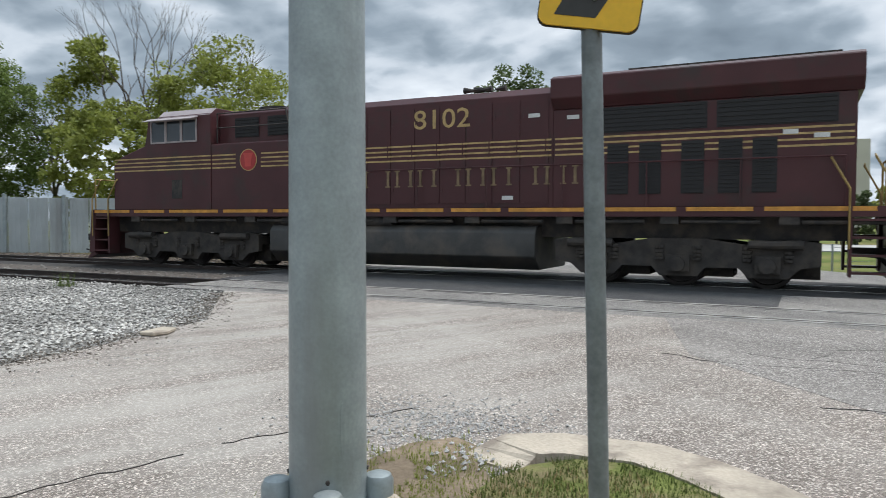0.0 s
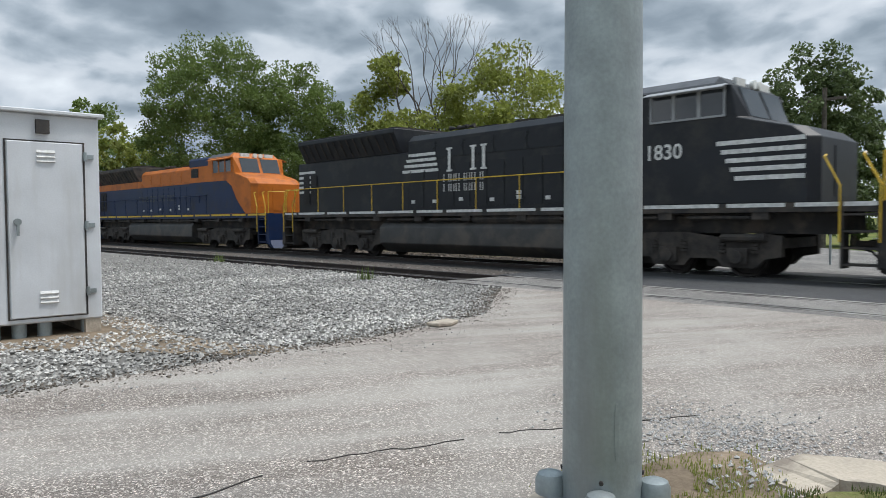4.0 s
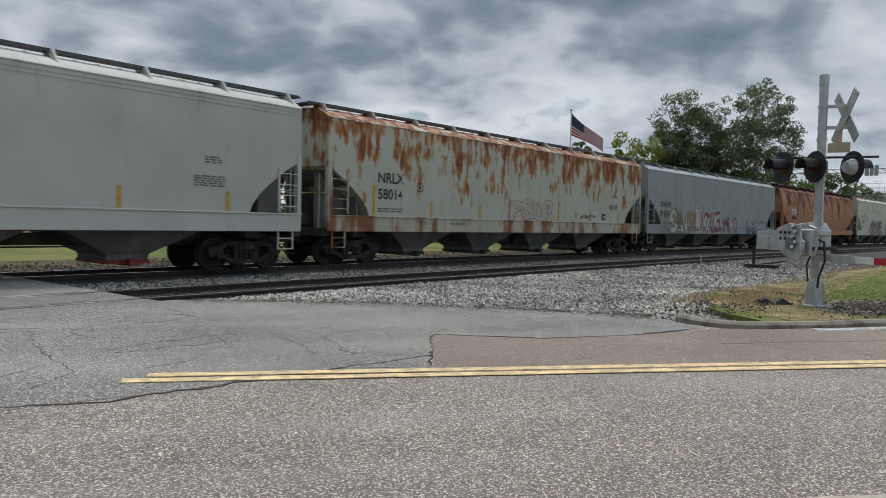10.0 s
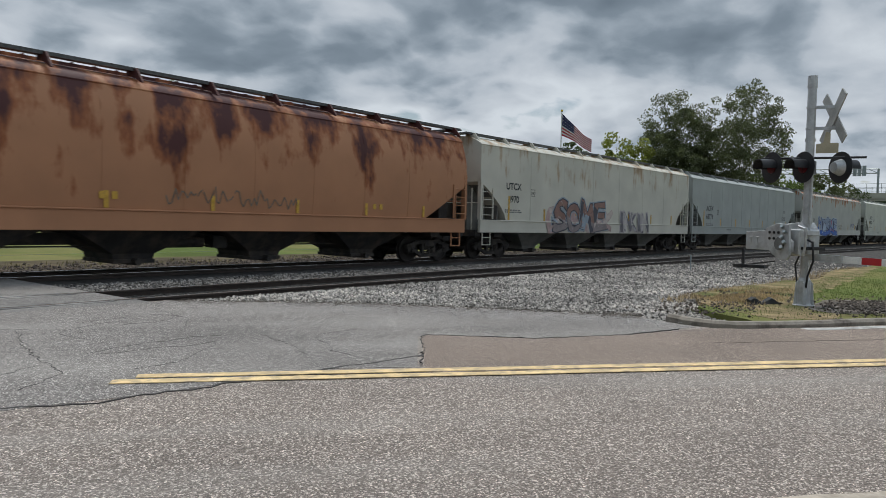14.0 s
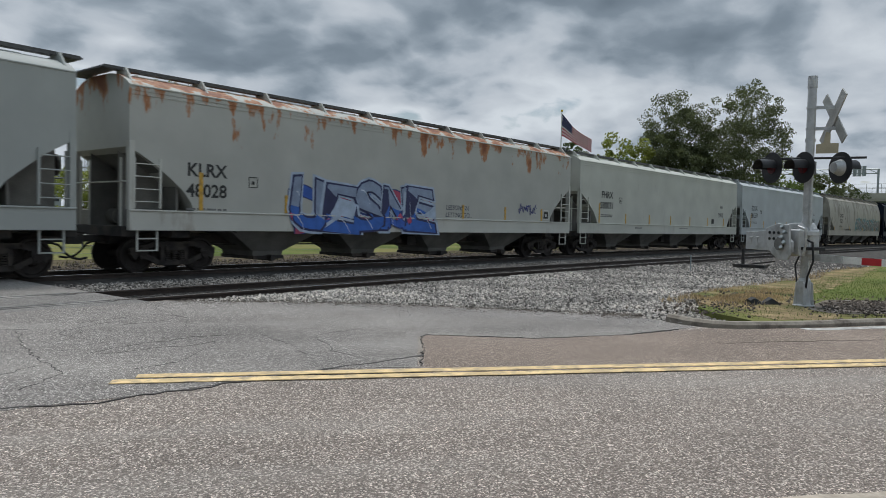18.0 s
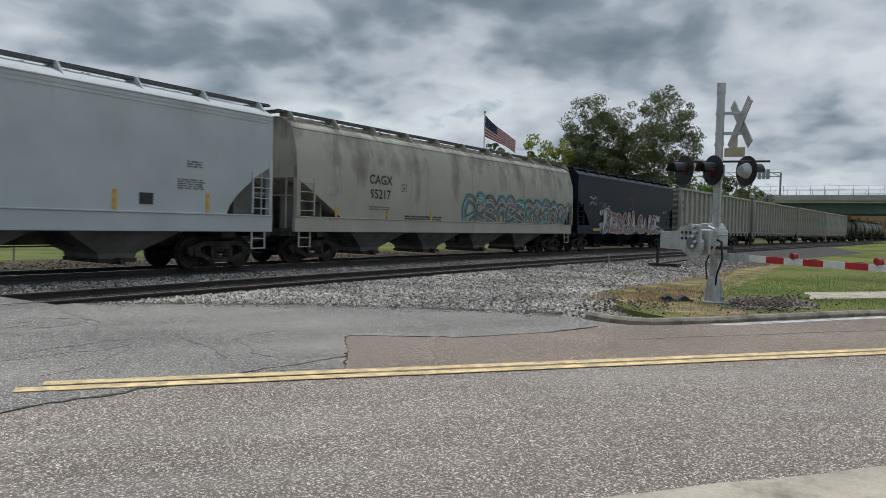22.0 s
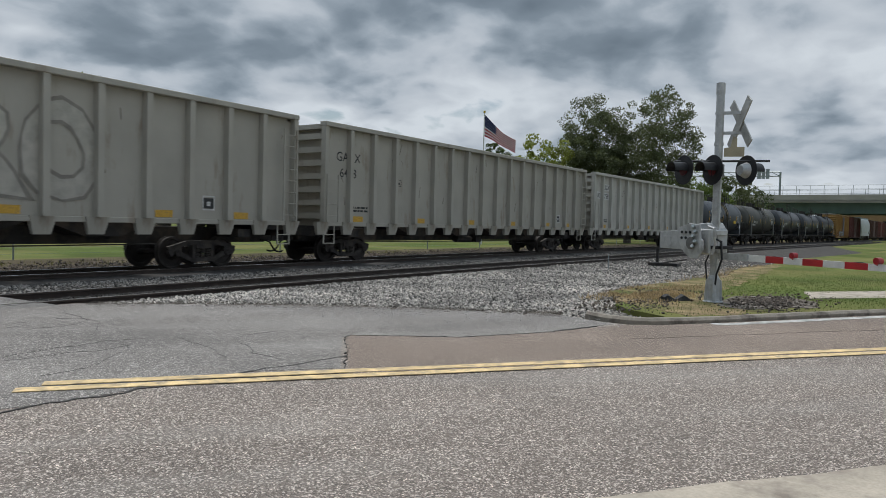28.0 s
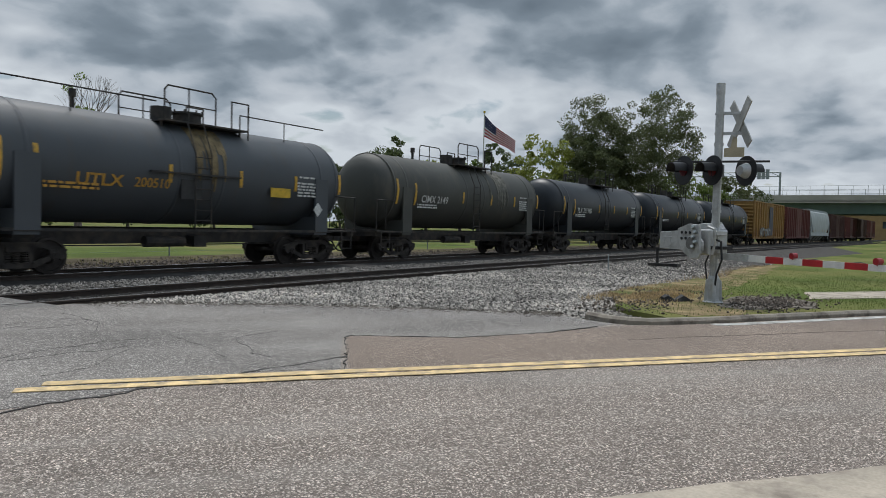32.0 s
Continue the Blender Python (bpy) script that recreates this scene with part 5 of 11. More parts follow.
    for sy in (-1, 1):
        bm = bmesh.new()
        box(bm, -H - 0.35, H + 0.35, min(sy * 0.62, sy * 0.98), max(sy * 0.62, sy * 0.98), 5.08, 5.12)
        box(bm, -H - 0.35, H + 0.35, min(sy * 0.97, sy * 0.985), max(sy * 0.97, sy * 0.985), 5.05, 5.14)
        part("running_board", bm, wm, car)
        me = cached(("bracket", sy, trim.name), lambda: _bracket_mesh(sy, trim))
        nb = 11
        for i in range(nb):
            part("walk_bracket", me, None, car, at=pose(-H + 0.15 + (2 * H - 0.3) * i / (nb - 1), 0, 0))
    for ex in (-1, 1):
        bm = bmesh.new()
        box(bm, min(ex * (H - 0.05), ex * (H + 0.4)), max(ex * (H - 0.05), ex * (H + 0.4)), -1.0, 1.0, 5.07, 5.11)
        part("end_walk", bm, wm, car)
    # seams on the side
    if seams:
        for i in range(seams):
            bm = bmesh.new()
            x = -H + 2.2 + (2 * H - 4.4) * (i + 0.5) / seams
            rings = []
            for z in (1.65, 2.1, 2.6, 3.1, 3.6, 4.1, 4.42):
                rings.append([(x - 0.02, -hw(z) - 0.008, z), (x + 0.02, -hw(z) - 0.008, z), (x + 0.02, -hw(z) + 0.02, z), (x - 0.02, -hw(z) + 0.02, z)])
            loft(bm, rings)
            part("weld_seam", bm, body, car)
    # pressed beads below the eave
    if style == "flat" and not seams:
        for z in (4.42, 4.52):
            for sy in (-1, 1):
                bm = bmesh.new()
                box(bm, -H + 0.05, H - 0.05, min(sy * 1.545, sy * 1.562), max(sy * 1.545, sy * 1.562), z, z + 0.035)
                part("side_bead", bm, body, car)
    # slim rail along the eave
    bm = bmesh.new()
    for sy in (-1, 1):
        w = hw(eave)
        box(bm, -H, H, min(sy * (w + 0.018), sy * (w - 0.05)), max(sy * (w + 0.018), sy * (w - 0.05)), eave - 0.02, eave + 0.025)
    part("eave_rail", bm, trim, car, bevel=0.01)
    if yellow_bars:
        for i in range(7):
            x = -H + 1.95 + (2 * H - 4.4) * i / 6
            h = 1.0 if i == 0 else 0.52
            strip(car, x, 1.64, 0.115, h, -hw(1.9) - 0.004)
    underframe(car, L, H - 1.5, body_half=H)
    CARS.append((car, (u0 + u1) / 2, False))
    return car, H, hw


def numbers(car, mark, num, x, hw, colour, z=2.5, size=0.48, plate=True):
    lettering(mark, x, z + 0.42, -hw(z + 0.6) - 0.006, size, colour, car, "reporting_mark", 0.011)
    lettering(num, x, z - 0.12, -hw(z) - 0.006, size, colour, car, "car_number", 0.011)
    fine_print(car, x, z - 0.47, 1.2, 2, -hw(z - 0.5) - 0.004, mat("faded stencil paint", (0.16, 0.16, 0.155), 0.7, var=0.3, scale=8, bump=0.0), 0.05)
    if plate:
        framed_mark(car, x + 1.45, z + 0.2, 0.3, -hw(z) - 0.004, colour)


def end_marks(car, H, hw, colour):
    fine_print(car, H - 2.9, 3.0, 0.5, 3, -hw(3.0) - 0.004, mat("faded stencil paint", (0.16, 0.16, 0.155)), 0.04)
    fine_print(car, H - 3.0, 2.5, 0.9, 5, -hw(2.5) - 0.004, mat("faded stencil paint", (0.16, 0.16, 0.155)), 0.035)
    fine_print(car, 1.6, 1.42, 1.2, 1, -hw(1.6) - 0.04, mat("faded stencil paint", (0.16, 0.16, 0.155)), 0.035)
    fine_print(car, -4.5, 1.42, 0.8, 2, -hw(1.6) - 0.04, mat("faded stencil paint", (0.16, 0.16, 0.155)), 0.03)


# ---- open-top hopper cars ----
def open_hopper(label, u0, u1, body, marks, seed, group="open hoppers of the freight train"):
    L = u1 - u0
    H = L / 2 - 0.7
    car = thing("open_hopper_car", label, "freight car", group)
    hwv = lambda z: 1.5
    bm = bmesh.new()
    # two side sheets, floor slopes and end sheets
    for sy in (-1, 1):
        box(bm, -H, H, min(sy * 1.44, sy * 1.5), max(sy * 1.44, sy * 1.5), 1.42, 4.78)
    part("side_sheet", bm, body, car)
    for ex in (-1, 1):
        bm = bmesh.new()
        box(bm, min(ex * (H - 0.30), ex * (H - 0.36)), max(ex * (H - 0.30), ex * (H - 0.36)), -1.44, 1.44, 1.3, 4.7)
        part("end_sheet", bm, body, car)
        for k in range(7):
            z = 1.55 + k * 0.46
            bm = bmesh.new()
            box(bm, min(ex * (H - 0.05), ex * (H - 0.31)), max(ex * (H - 0.05), ex * (H - 0.31)), -1.44, 1.44, z, z + 0.2)
            part("end_rib", bm, body, car)
        bm = bmesh.new()
        box(bm, min(ex * H, ex * (H - 0.3)), max(ex * H, ex * (H - 0.3)), -1.5, 1.5, 4.66, 4.82)
        part("end_cap", bm, body, car)
    n = 17
    pitch = (2 * H - 0.1) / n
    for sy in (-1, 1):
        bm = bmesh.new()
        box(bm, -H - 0.05, H + 0.05, min(sy * 1.42, sy * 1.72), max(sy * 1.42, sy * 1.72), 4.74, 4.90)
        part("top_chord", bm, body, car, bevel=0.015)
        bm = bmesh.new()
        box(bm, -H, H, min(sy * 1.40, sy * 1.53), max(sy * 1.40, sy * 1.53), 1.30, 1.44)
        part("side_sill", bm, body, car, bevel=0.01)
        me = cached(("coal_post", body.name, sy), lambda: _post_mesh(body, sy))
        for i in range(n + 1):
            x = -H + 0.05 + i * pitch
            part("side_post", me, None, car, at=pose(x, 0, 0))
    # pockets between the trucks
    bm = bmesh.new()
    for i in range(4):
        x = -5.1 + i * 3.4
        prism(bm, [(x - 1.6, 1.35), (x - 0.5, 0.95), (x + 0.5, 0.95), (x + 1.6, 1.35)], -1.2, 1.2)
    part("hopper_pocket", bm, BLACK, car)
    bm = bmesh.new()
    for ex in (-1, 1):
        prism(bm, [(ex * (H - 0.3), 2.4), (ex * (H - 0.4), 2.2), (ex * (H - 3.0), 1.3), (ex * (H - 3.0), 1.5)], -1.3, 1.3)
        box(bm, min(ex * (H + 0.05), ex * (H - 1.1)), max(ex * (H + 0.05), ex * (H - 1.1)), -1.4, 1.4, 1.16, 1.3)
    part("end_platform", bm, BLACK, car)
    for ex in (-1, 1):
        ladder(car, ex * (H - 0.06), ex * (H - 0.62), 1.45, 4.4 if ex > 0 else 3.1, -1.73, body, 8 if ex > 0 else 4)
        stirrup(car, ex * (H - 0.4), -1.5, 1.3, body)
    for i in (1, 4, 7, 10, 13, 15):
        strip(car, -H + 0.05 + (i + 0.5) * pitch - 0.1, 1.47, 0.55, 0.2, -1.504)
    if marks:
        lettering(marks[0], -H + 1.35, 3.62, -1.506, 0.46, DARK_P, car, "reporting_mark", 0.003)
        lettering(marks[1], -H + 1.35, 3.05, -1.506, 0.46, DARK_P, car, "car_number", 0.003)
    fine_print(car, -H + 2.0, 1.95, 0.9, 2, -1.504, DARK_P, 0.07)
    framed_mark(car, -H + 4.35, 2.9, 0.26, -1.504, DARK_P)
    rng = random.Random(seed)
    # dents and scrapes in the sheets
    bm = bmesh.new()
    for _ in range(26):
        x, z = rng.uniform(-H + 0.4, H - 0.4), rng.uniform(2.0, 4.4)
        h, w = rng.uniform(0.1, 0.5), rng.uniform(0.01, 0.03)
        lean = rng.uniform(-0.15, 0.15)
        prism(bm, [(x, z), (x + w, z), (x + w + lean, z + h), (x + lean, z + h * 0.9)], -1.507, -1.499)
    part("scrape", bm, paint((0.16, 0.14, 0.12)), car)
    strip(car, H - 3.4, 1.75, 0.42, 0.3, -1.505, DARK_P, "stencil_plate")
    framed_mark(car, H - 3.4, 1.7, 0.42, -1.514, WHITE_P)
    underframe(car, L, H - 1.9, body_half=H, sill_z=1.2, inset=1.3)
    CARS.append((car, (u0 + u1) / 2, False))
    return car, H


def _post_mesh(material, sy):
    bm = bmesh.new()
    prism(bm, [(-0.10, 1.5), (0.10, 1.5), (0.085, 1.69), (-0.085, 1.69)] if sy > 0 else [(-0.10, -1.5), (0.10, -1.5), (0.085, -1.69), (-0.085, -1.69)], 1.44, 4.76, "z")
    # flared foot below the sill
    s = 1 if sy > 0 else -1
    loft(bm, [[(-0.21, s * 1.40, 1.0), (0.21, s * 1.40, 1.0), (0.21, s * 1.5, 1.0), (-0.21, s * 1.5, 1.0)], [(-0.32, s * 1.40, 1.44), (0.32, s * 1.40, 1.44), (0.32, s * 1.57, 1.44), (-0.32, s * 1.57, 1.44)]])
    return mesh_of(bm, "side_post", material)


# ---- tank cars ----
def tank_car(label, u0, u1, body, mark=None, seed=0, radius=1.5, cz=2.78, rail_on_top=True, letter=None, group="tank cars of the freight train"):
    L = u1 - u0
    H = L / 2 - 0.75
    car = thing("tank_car", label, "tank car", group)
    letter = letter or WHITE_P
    bm = bmesh.new()
    rings = []
    T = H - 0.25
    for x, q in [(-T, 0.25), (-T + 0.08, 0.55), (-T + 0.22, 0.78), (-T + 0.45, 0.93), (-T + 0.75, 1.0), (-2.2, 1.0), (0, 1.0), (2.2, 1.0), (T - 0.75, 1.0), (T - 0.45, 0.93), (T - 0.22, 0.78), (T - 0.08, 0.55), (T, 0.25)]:
        rings.append([(x, radius * q * math.cos(2 * math.pi * i / 40), cz + radius * q * math.sin(2 * math.pi * i / 40)) for i in range(40)])
    loft(bm, rings)
    part("tank", bm, body, car, smooth=0.6)
    # jacket bands
    for x in (-T + 0.72, -T + 1.5, T - 1.5, T - 0.72, -0.75, 0.75):
        bm = bmesh.new()
        loft(bm, [[(x + dx, (radius + dr) * math.cos(2 * math.pi * i / 40), cz + (radius + dr) * math.sin(2 * math.pi * i / 40)) for i in range(40)] for dx, dr in ((-0.05, 0.002), (-0.04, 0.012), (0.04, 0.012), (0.05, 0.002))], caps=False)
        part("jacket_band", bm, body, car, smooth=0.8)
    # saddles / bolsters
    for ex in (-1, 1):
        bm = bmesh.new()
        x = ex * (H - 1.75)
        for sy in (-1, 1):
            loft(bm, [[(x - 0.3, sy * 1.5, 1.1), (x + 0.3, sy * 1.5, 1.1), (x + 0.3, sy * 1.55, 1.1), (x - 0.3, sy * 1.55, 1.1)], [(x - 0.3, sy * 1.42, 2.9), (x + 0.3, sy * 1.42, 2.9), (x + 0.3, sy * 1.54, 2.9), (x - 0.3, sy * 1.54, 2.9)]])
        box(bm, x - 0.3, x + 0.3, -1.5, 1.5, 1.0, 1.6)
        part("bolster", bm, body, car)
        # end platform with its rails
        bm = bmesh.new()
        box(bm, min(ex * (H + 0.15), ex * (H - 1.35)), max(ex * (H + 0.15), ex * (H - 1.35)), -1.5, 1.5, 1.1, 1.16)
        part("end_platform", bm, BLACK, car)
        for sy in (-1, 1):
            bm = bmesh.new()
            pipe(bm, [(ex * (H + 0.1), sy * 1.45, 1.15), (ex * (H + 0.1), sy * 1.45, 2.35), (ex * (H - 1.0), sy * 1.5, 2.35)], 0.022)
            tube(bm, (ex * (H - 0.45), sy * 1.47, 1.15), (ex * (H - 0.45), sy * 1.47, 2.35), 0.018, 6)
            part("end_rail", bm, BLACK, car)
        stirrup(car, ex * (H - 0.4), -1.5, 1.12, BLACK)
    # side running rail low on the frame
    bm = bmesh.new()
    for sy in (-1, 1):
        box(bm, -H + 1.2, H - 1.2, min(sy * 1.44, sy * 1.52), max(sy * 1.44, sy * 1.52), 1.08, 1.16)
    part("frame_rail", bm, BLACK, car)
    # manway, valves and the platform on top
    top = cz + radius
    bm = bmesh.new()
    tube(bm, (0.55, 0, top - 0.1), (0.55, 0, top + 0.3), 0.42, 20)
    tube(bm, (0.55, 0, top + 0.3), (0.55, 0, top + 0.36), 0.47, 20)
    for k in range(8):
        a = 2 * math.pi * k / 8
        tube(bm, (0.55 + 0.44 * math.cos(a), 0.44 * math.sin(a), top + 0.3), (0.55 + 0.44 * math.cos(a), 0.44 * math.sin(a), top + 0.42), 0.03, 6)
    part("manway", bm, BLACK, car, smooth=0.7)
    bm = bmesh.new()
    tube(bm, (-0.35, 0, top - 0.1), (-0.35, 0, top + 0.42), 0.3, 18)
    part("valve_housing", bm, BLACK, car, smooth=0.7)
    bm = bmesh.new()
    tube(bm, (-3.0, 0, top - 0.05), (-3.0, 0, top + 0.35), 0.06, 10)
    tube(bm, (-3.0, 0, top + 0.3), (-3.0, 0, top + 0.5), 0.1, 10)
    part("safety_valve", bm, BLACK, car, smooth=0.7)
    bm = bmesh.new()
    for sy in (-1, 1):
        box(bm, -1.0, 2.0, min(sy * 0.5, sy * 1.1), max(sy * 0.5, sy * 1.1), top - 0.1, top - 0.05)
        for x in (-0.9, 1.9):
            tube(bm, (x, sy * 0.8, top - 0.35), (x, sy * 0.8, top - 0.08), 0.04, 6)
    part("top_platform", bm, BLACK, car)
    bm = bmesh.new()
    bm.free()
    for sy in (-1, 1):
        y = sy * 1.08
        bm = bmesh.new()
        pipe(bm, [(-1.0, y, top - 0.08), (-1.0, y, top + 0.75), (-0.9, y, top + 0.88), (0.6, y, top + 0.88), (0.75, y, top + 0.75), (0.75, y, top - 0.08)], 0.025)
        part("platform_rail", bm, BLACK, car)
        bm = bmesh.new()
        pipe(bm, [(1.35, y, top - 0.08), (1.35, y, top + 0.75), (2.0, y, top + 0.75), (2.0, y, top - 0.35)], 0.025)
        part("ladder_rail", bm, BLACK, car)
        bm = bmesh.new()
        tube(bm, (-0.2, y, top - 0.08), (-0.2, y, top + 0.88), 0.022, 6)
        pipe(bm, [(-1.0, y, top + 0.4), (0.75, y, top + 0.4)], 0.018)
        part("mid_rail", bm, BLACK, car)
    if rail_on_top:
        bm = bmesh.new()
        for a, b in ((-T + 0.5, -1.0), (2.0, T - 0.6)):
            pipe(bm, [(a, -0.7, top - 0.2), (a, -0.7, top + 0.45), (b, -0.7, top + 0.45)], 0.022)
            n = max(2, int((b - a) / 2))
            for k in range(1, n):
                tube(bm, (a + (b - a) * k / n, -0.7, top - 0.2), (a + (b - a) * k / n, -0.7, top + 0.45), 0.02, 6)
        part("top_handrail", bm, BLACK, car)
    # side ladder
    bm = bmesh.new()
    for x in (-0.3, 0.25):
        pipe(bm, [(x, -1.56, 1.15), (x, -1.56, 3.3), (x, -1.15, 4.2)], 0.02)
    for k in range(7):
        z = 1.4 + 0.3 * k
        tube(bm, (-0.3, -1.56, z), (0.25, -1.56, z), 0.014, 6)
    part("side_ladder", bm, BLACK, car)

    def hw(z):
        return math.sqrt(max(0.05, radius ** 2 - (z - cz) ** 2)) + 0.012
    # reflectors follow the curve of the shell
    for x, h in ((-T + 0.9, 1.0), (-4.7, 0.9), (-1.07, 0.5), (1.4, 0.5), (3.7, 0.5), (T - 0.55, 0.7)):
        bm = bmesh.new()
        z0 = cz - 0.55 if h > 0.8 else cz - 0.35
        rings = [[(x - 0.06, -hw(z0 + h * k / 5), z0 + h * k / 5), (x + 0.06, -hw(z0 + h * k / 5), z0 + h * k / 5), (x + 0.06, -hw(z0 + h * k / 5) + 0.01, z0 + h * k / 5), (x - 0.06, -hw(z0 + h * k / 5) + 0.01, z0 + h * k / 5)] for k in range(6)]
        loft(bm, rings)
        part("reflector", bm, REFLECT, car)
    if mark:
        me = text_mesh(mark, 0.42, letter, 0.004).copy()
        me.transform(Matrix.Translation((-3.3, 0, cz - 0.42)))
        part("car_number", draped(me, hw, 0.003), None, car)
    for x, z, w, rows, c in ((-3.8, cz - 0.55, 1.4, 2, letter), (T - 2.2, cz + 0.1, 0.7, 1, WHITE_P), (T - 2.1, cz - 0.1, 1.1, 5, WHITE_P)):
        fine_print(car, x, z, w, rows, -hw(z) - 0.012, c, 0.06)
    underframe(car, L, H - 1.75, body_half=H, sill_z=1.1)
    CARS.append((car, (u0 + u1) / 2, False))
    return car, H, hw, top


def spill(car, hw, x0, spread, material, seed):
    """Streaks of product that ran down the shell below the dome."""
    rng = random.Random(seed)
    for k in range(26):
        x = x0 + rng.gauss(0, spread)
        zt, zb = 4.1, rng.uniform(2.2, 3.5)
        w = rng.uniform(0.03, 0.12)
        rings = []
        for j in range(9):
            z = zt + (zb - zt) * j / 8
            ww = w * (1 - 0.7 * j / 8)
            y = -(hw(z) + 0.002 + 0.0003 * k)
            rings.append([(x - ww, y, z), (x + ww, y, z), (x + ww, y + 0.008, z), (x - ww, y + 0.008, z)])
        bm = bmesh.new()
        loft(bm, rings)
        part("spill_streak", bm, material, car)


# ---- box cars ----
def box_car(name, label, u0, u1, body, H_top=4.88, ribs=0, door=(-1.85, 2.15), roof=None, z0=0.95, group=""):
    L = u1 - u0
    H = L / 2 - 0.95
    car = thing(name, label, "box car", group)
    W = 1.55
    bm = bmesh.new()
    prism(bm, [(-W + 0.05, z0), (W - 0.05, z0), (W - 0.05, H_top - 0.1), (-W + 0.05, H_top - 0.1)], -H + 0.12, H - 0.12, "x")
    part("body", bm, body, car)
    # side panels and posts
    for sy in (-1, 1):
        bm = bmesh.new()
        box(bm, -H, H, min(sy * W, sy * (W - 0.1)), max(sy * W, sy * (W - 0.1)), z0 - 0.22, z0 + 0.08)
        box(bm, -H, H, min(sy * (W + 0.02), sy * (W - 0.1)), max(sy * (W + 0.02), sy * (W - 0.1)), H_top - 0.14, H_top)
        part("side_sill", bm, body, car)
        xs = []
        n = 7 if not ribs else ribs
        for a, b in ((-H, door[0] - 0.25), (door[1] + 0.25, H)):
            k = max(3, int(n * (b - a) / (2 * H) * 2))
            xs += [a + (b - a) * i / k for i in range(k + 1)]
        d = 0.03 if not ribs else 0.09
        me = cached(("boxpost", body.name, sy, d, H_top, z0), lambda: _boxpost(body, sy, W, d, z0, H_top))
        for x in xs:
            part("side_post", me, None, car, at=pose(max(-H + 0.08, min(H - 0.08, x)), 0, 0))
        # the door with its bars and rods
        bm = bmesh.new()
        y = sy * (W + 0.03)
        box(bm, door[0], door[1], min(y, sy * (W - 0.08)), max(y, sy * (W - 0.08)), z0 + 0.12, H_top - 0.45)
        dr = part("door", bm, body, car)
        bm = bmesh.new()
        for z in (z0 + 0.2, z0 + 1.0, z0 + 1.9, z0 + 2.7, H_top - 0.55):
            box(bm, door[0], door[1], min(sy * (W + 0.03), sy * (W + 0.07)), max(sy * (W + 0.03), sy * (W + 0.07)), z, z + 0.07)
        part("door_bar", bm, body, dr)
        bm = bmesh.new()
        for x in (door[0] + 0.5, (door[0] + door[1]) / 2, door[1] - 0.5):
            tube(bm, (x, sy * (W + 0.1), z0 + 0.15), (x, sy * (W + 0.1), H_top - 0.5), 0.022, 6)
        part("door_rod", bm, body, dr)
        bm = bmesh.new()
        box(bm, door[0] - 0.2, door[1] + 1.6, min(sy * (W + 0.1), sy * W), max(sy * (W + 0.1), sy * W), z0 + 0.02, z0 + 0.1)
        part("door_track", bm, body, car)
        bm = bmesh.new()
        box(bm, door[0] - 0.2, door[1] + 1.6, min(sy * (W + 0.1), sy * W), max(sy * (W + 0.1), sy * W), H_top - 0.42, H_top - 0.32)
        part("door_track", bm, body, car)
    # roof in ribbed sheets with a low peak
    bm = bmesh.new()
    n = 14
    for i in range(n):
        a = -H + 2 * H * i / n
        b = -H + 2 * H * (i + 1) / n
        loft(bm, [[(x, -W - 0.03, H_top - 0.02), (x, 0, H_top + 0.16), (x, W + 0.03, H_top - 0.02), (x, W, H_top - 0.08), (x, -W, H_top - 0.08)] for x in (a + 0.02, b - 0.02)])
        loft(bm, [[(x, -W - 0.05, H_top - 0.01), (x, 0, H_top + 0.21), (x, W + 0.05, H_top - 0.01), (x, W, H_top - 0.06), (x, -W, H_top - 0.06)] for x in (b - 0.06, b + 0.06 if i < n - 1 else b)])
    part("roof", bm, roof or body, car)
    # corrugated ends
    for ex in (-1, 1):
        bm = bmesh.new()
        box(bm, min(ex * (H - 0.05), ex * (H - 0.12)), max(ex * (H - 0.05), ex * (H - 0.12)), -W, W, z0 - 0.1, H_top)
        prism(bm, [(-W, H_top), (W, H_top), (0, H_top + 0.15)], ex * (H - 0.12), ex * (H - 0.05), "x")
        part("end_wall", bm, body, car)
        k = 9
        for i in range(k):
            z = z0 + 0.3 + (H_top - z0 - 0.6) * i / k
            bm = bmesh.new()
            prism(bm, [(ex * (H - 0.05), z), (ex * (H + 0.05), z + 0.1), (ex * (H + 0.05), z + 0.18), (ex * (H - 0.05), z + 0.28)], -W + 0.15, W - 0.15)
            part("end_corrugation", bm, body, car)
        ladder(car, ex * (H - 0.05), ex * (H - 0.5), z0 + 0.05, z0 + 1.4, -W - 0.05, body, 4)
        stirrup(car, ex * (H - 0.35), -W + 0.05, z0 - 0.1, BLACK)
        strip(car, ex * (H - 0.06), z0 + 0.35, 0.12, 1.2, -W - 0.045)
    underframe(car, L, H - 1.55, body_half=H)
    CARS.append((car, (u0 + u1) / 2, False))
    return car, H, W


def _boxpost(material, sy, W, d, z0, top):
    bm = bmesh.new()
    y = sy * (W - 0.06)
    prism(bm, [(-0.1, y), (0.1, y), (0.06, sy * (W + d)), (-0.06, sy * (W + d))], z0 - 0.1, top - 0.12, "z")
    return mesh_of(bm, "side_post", material)


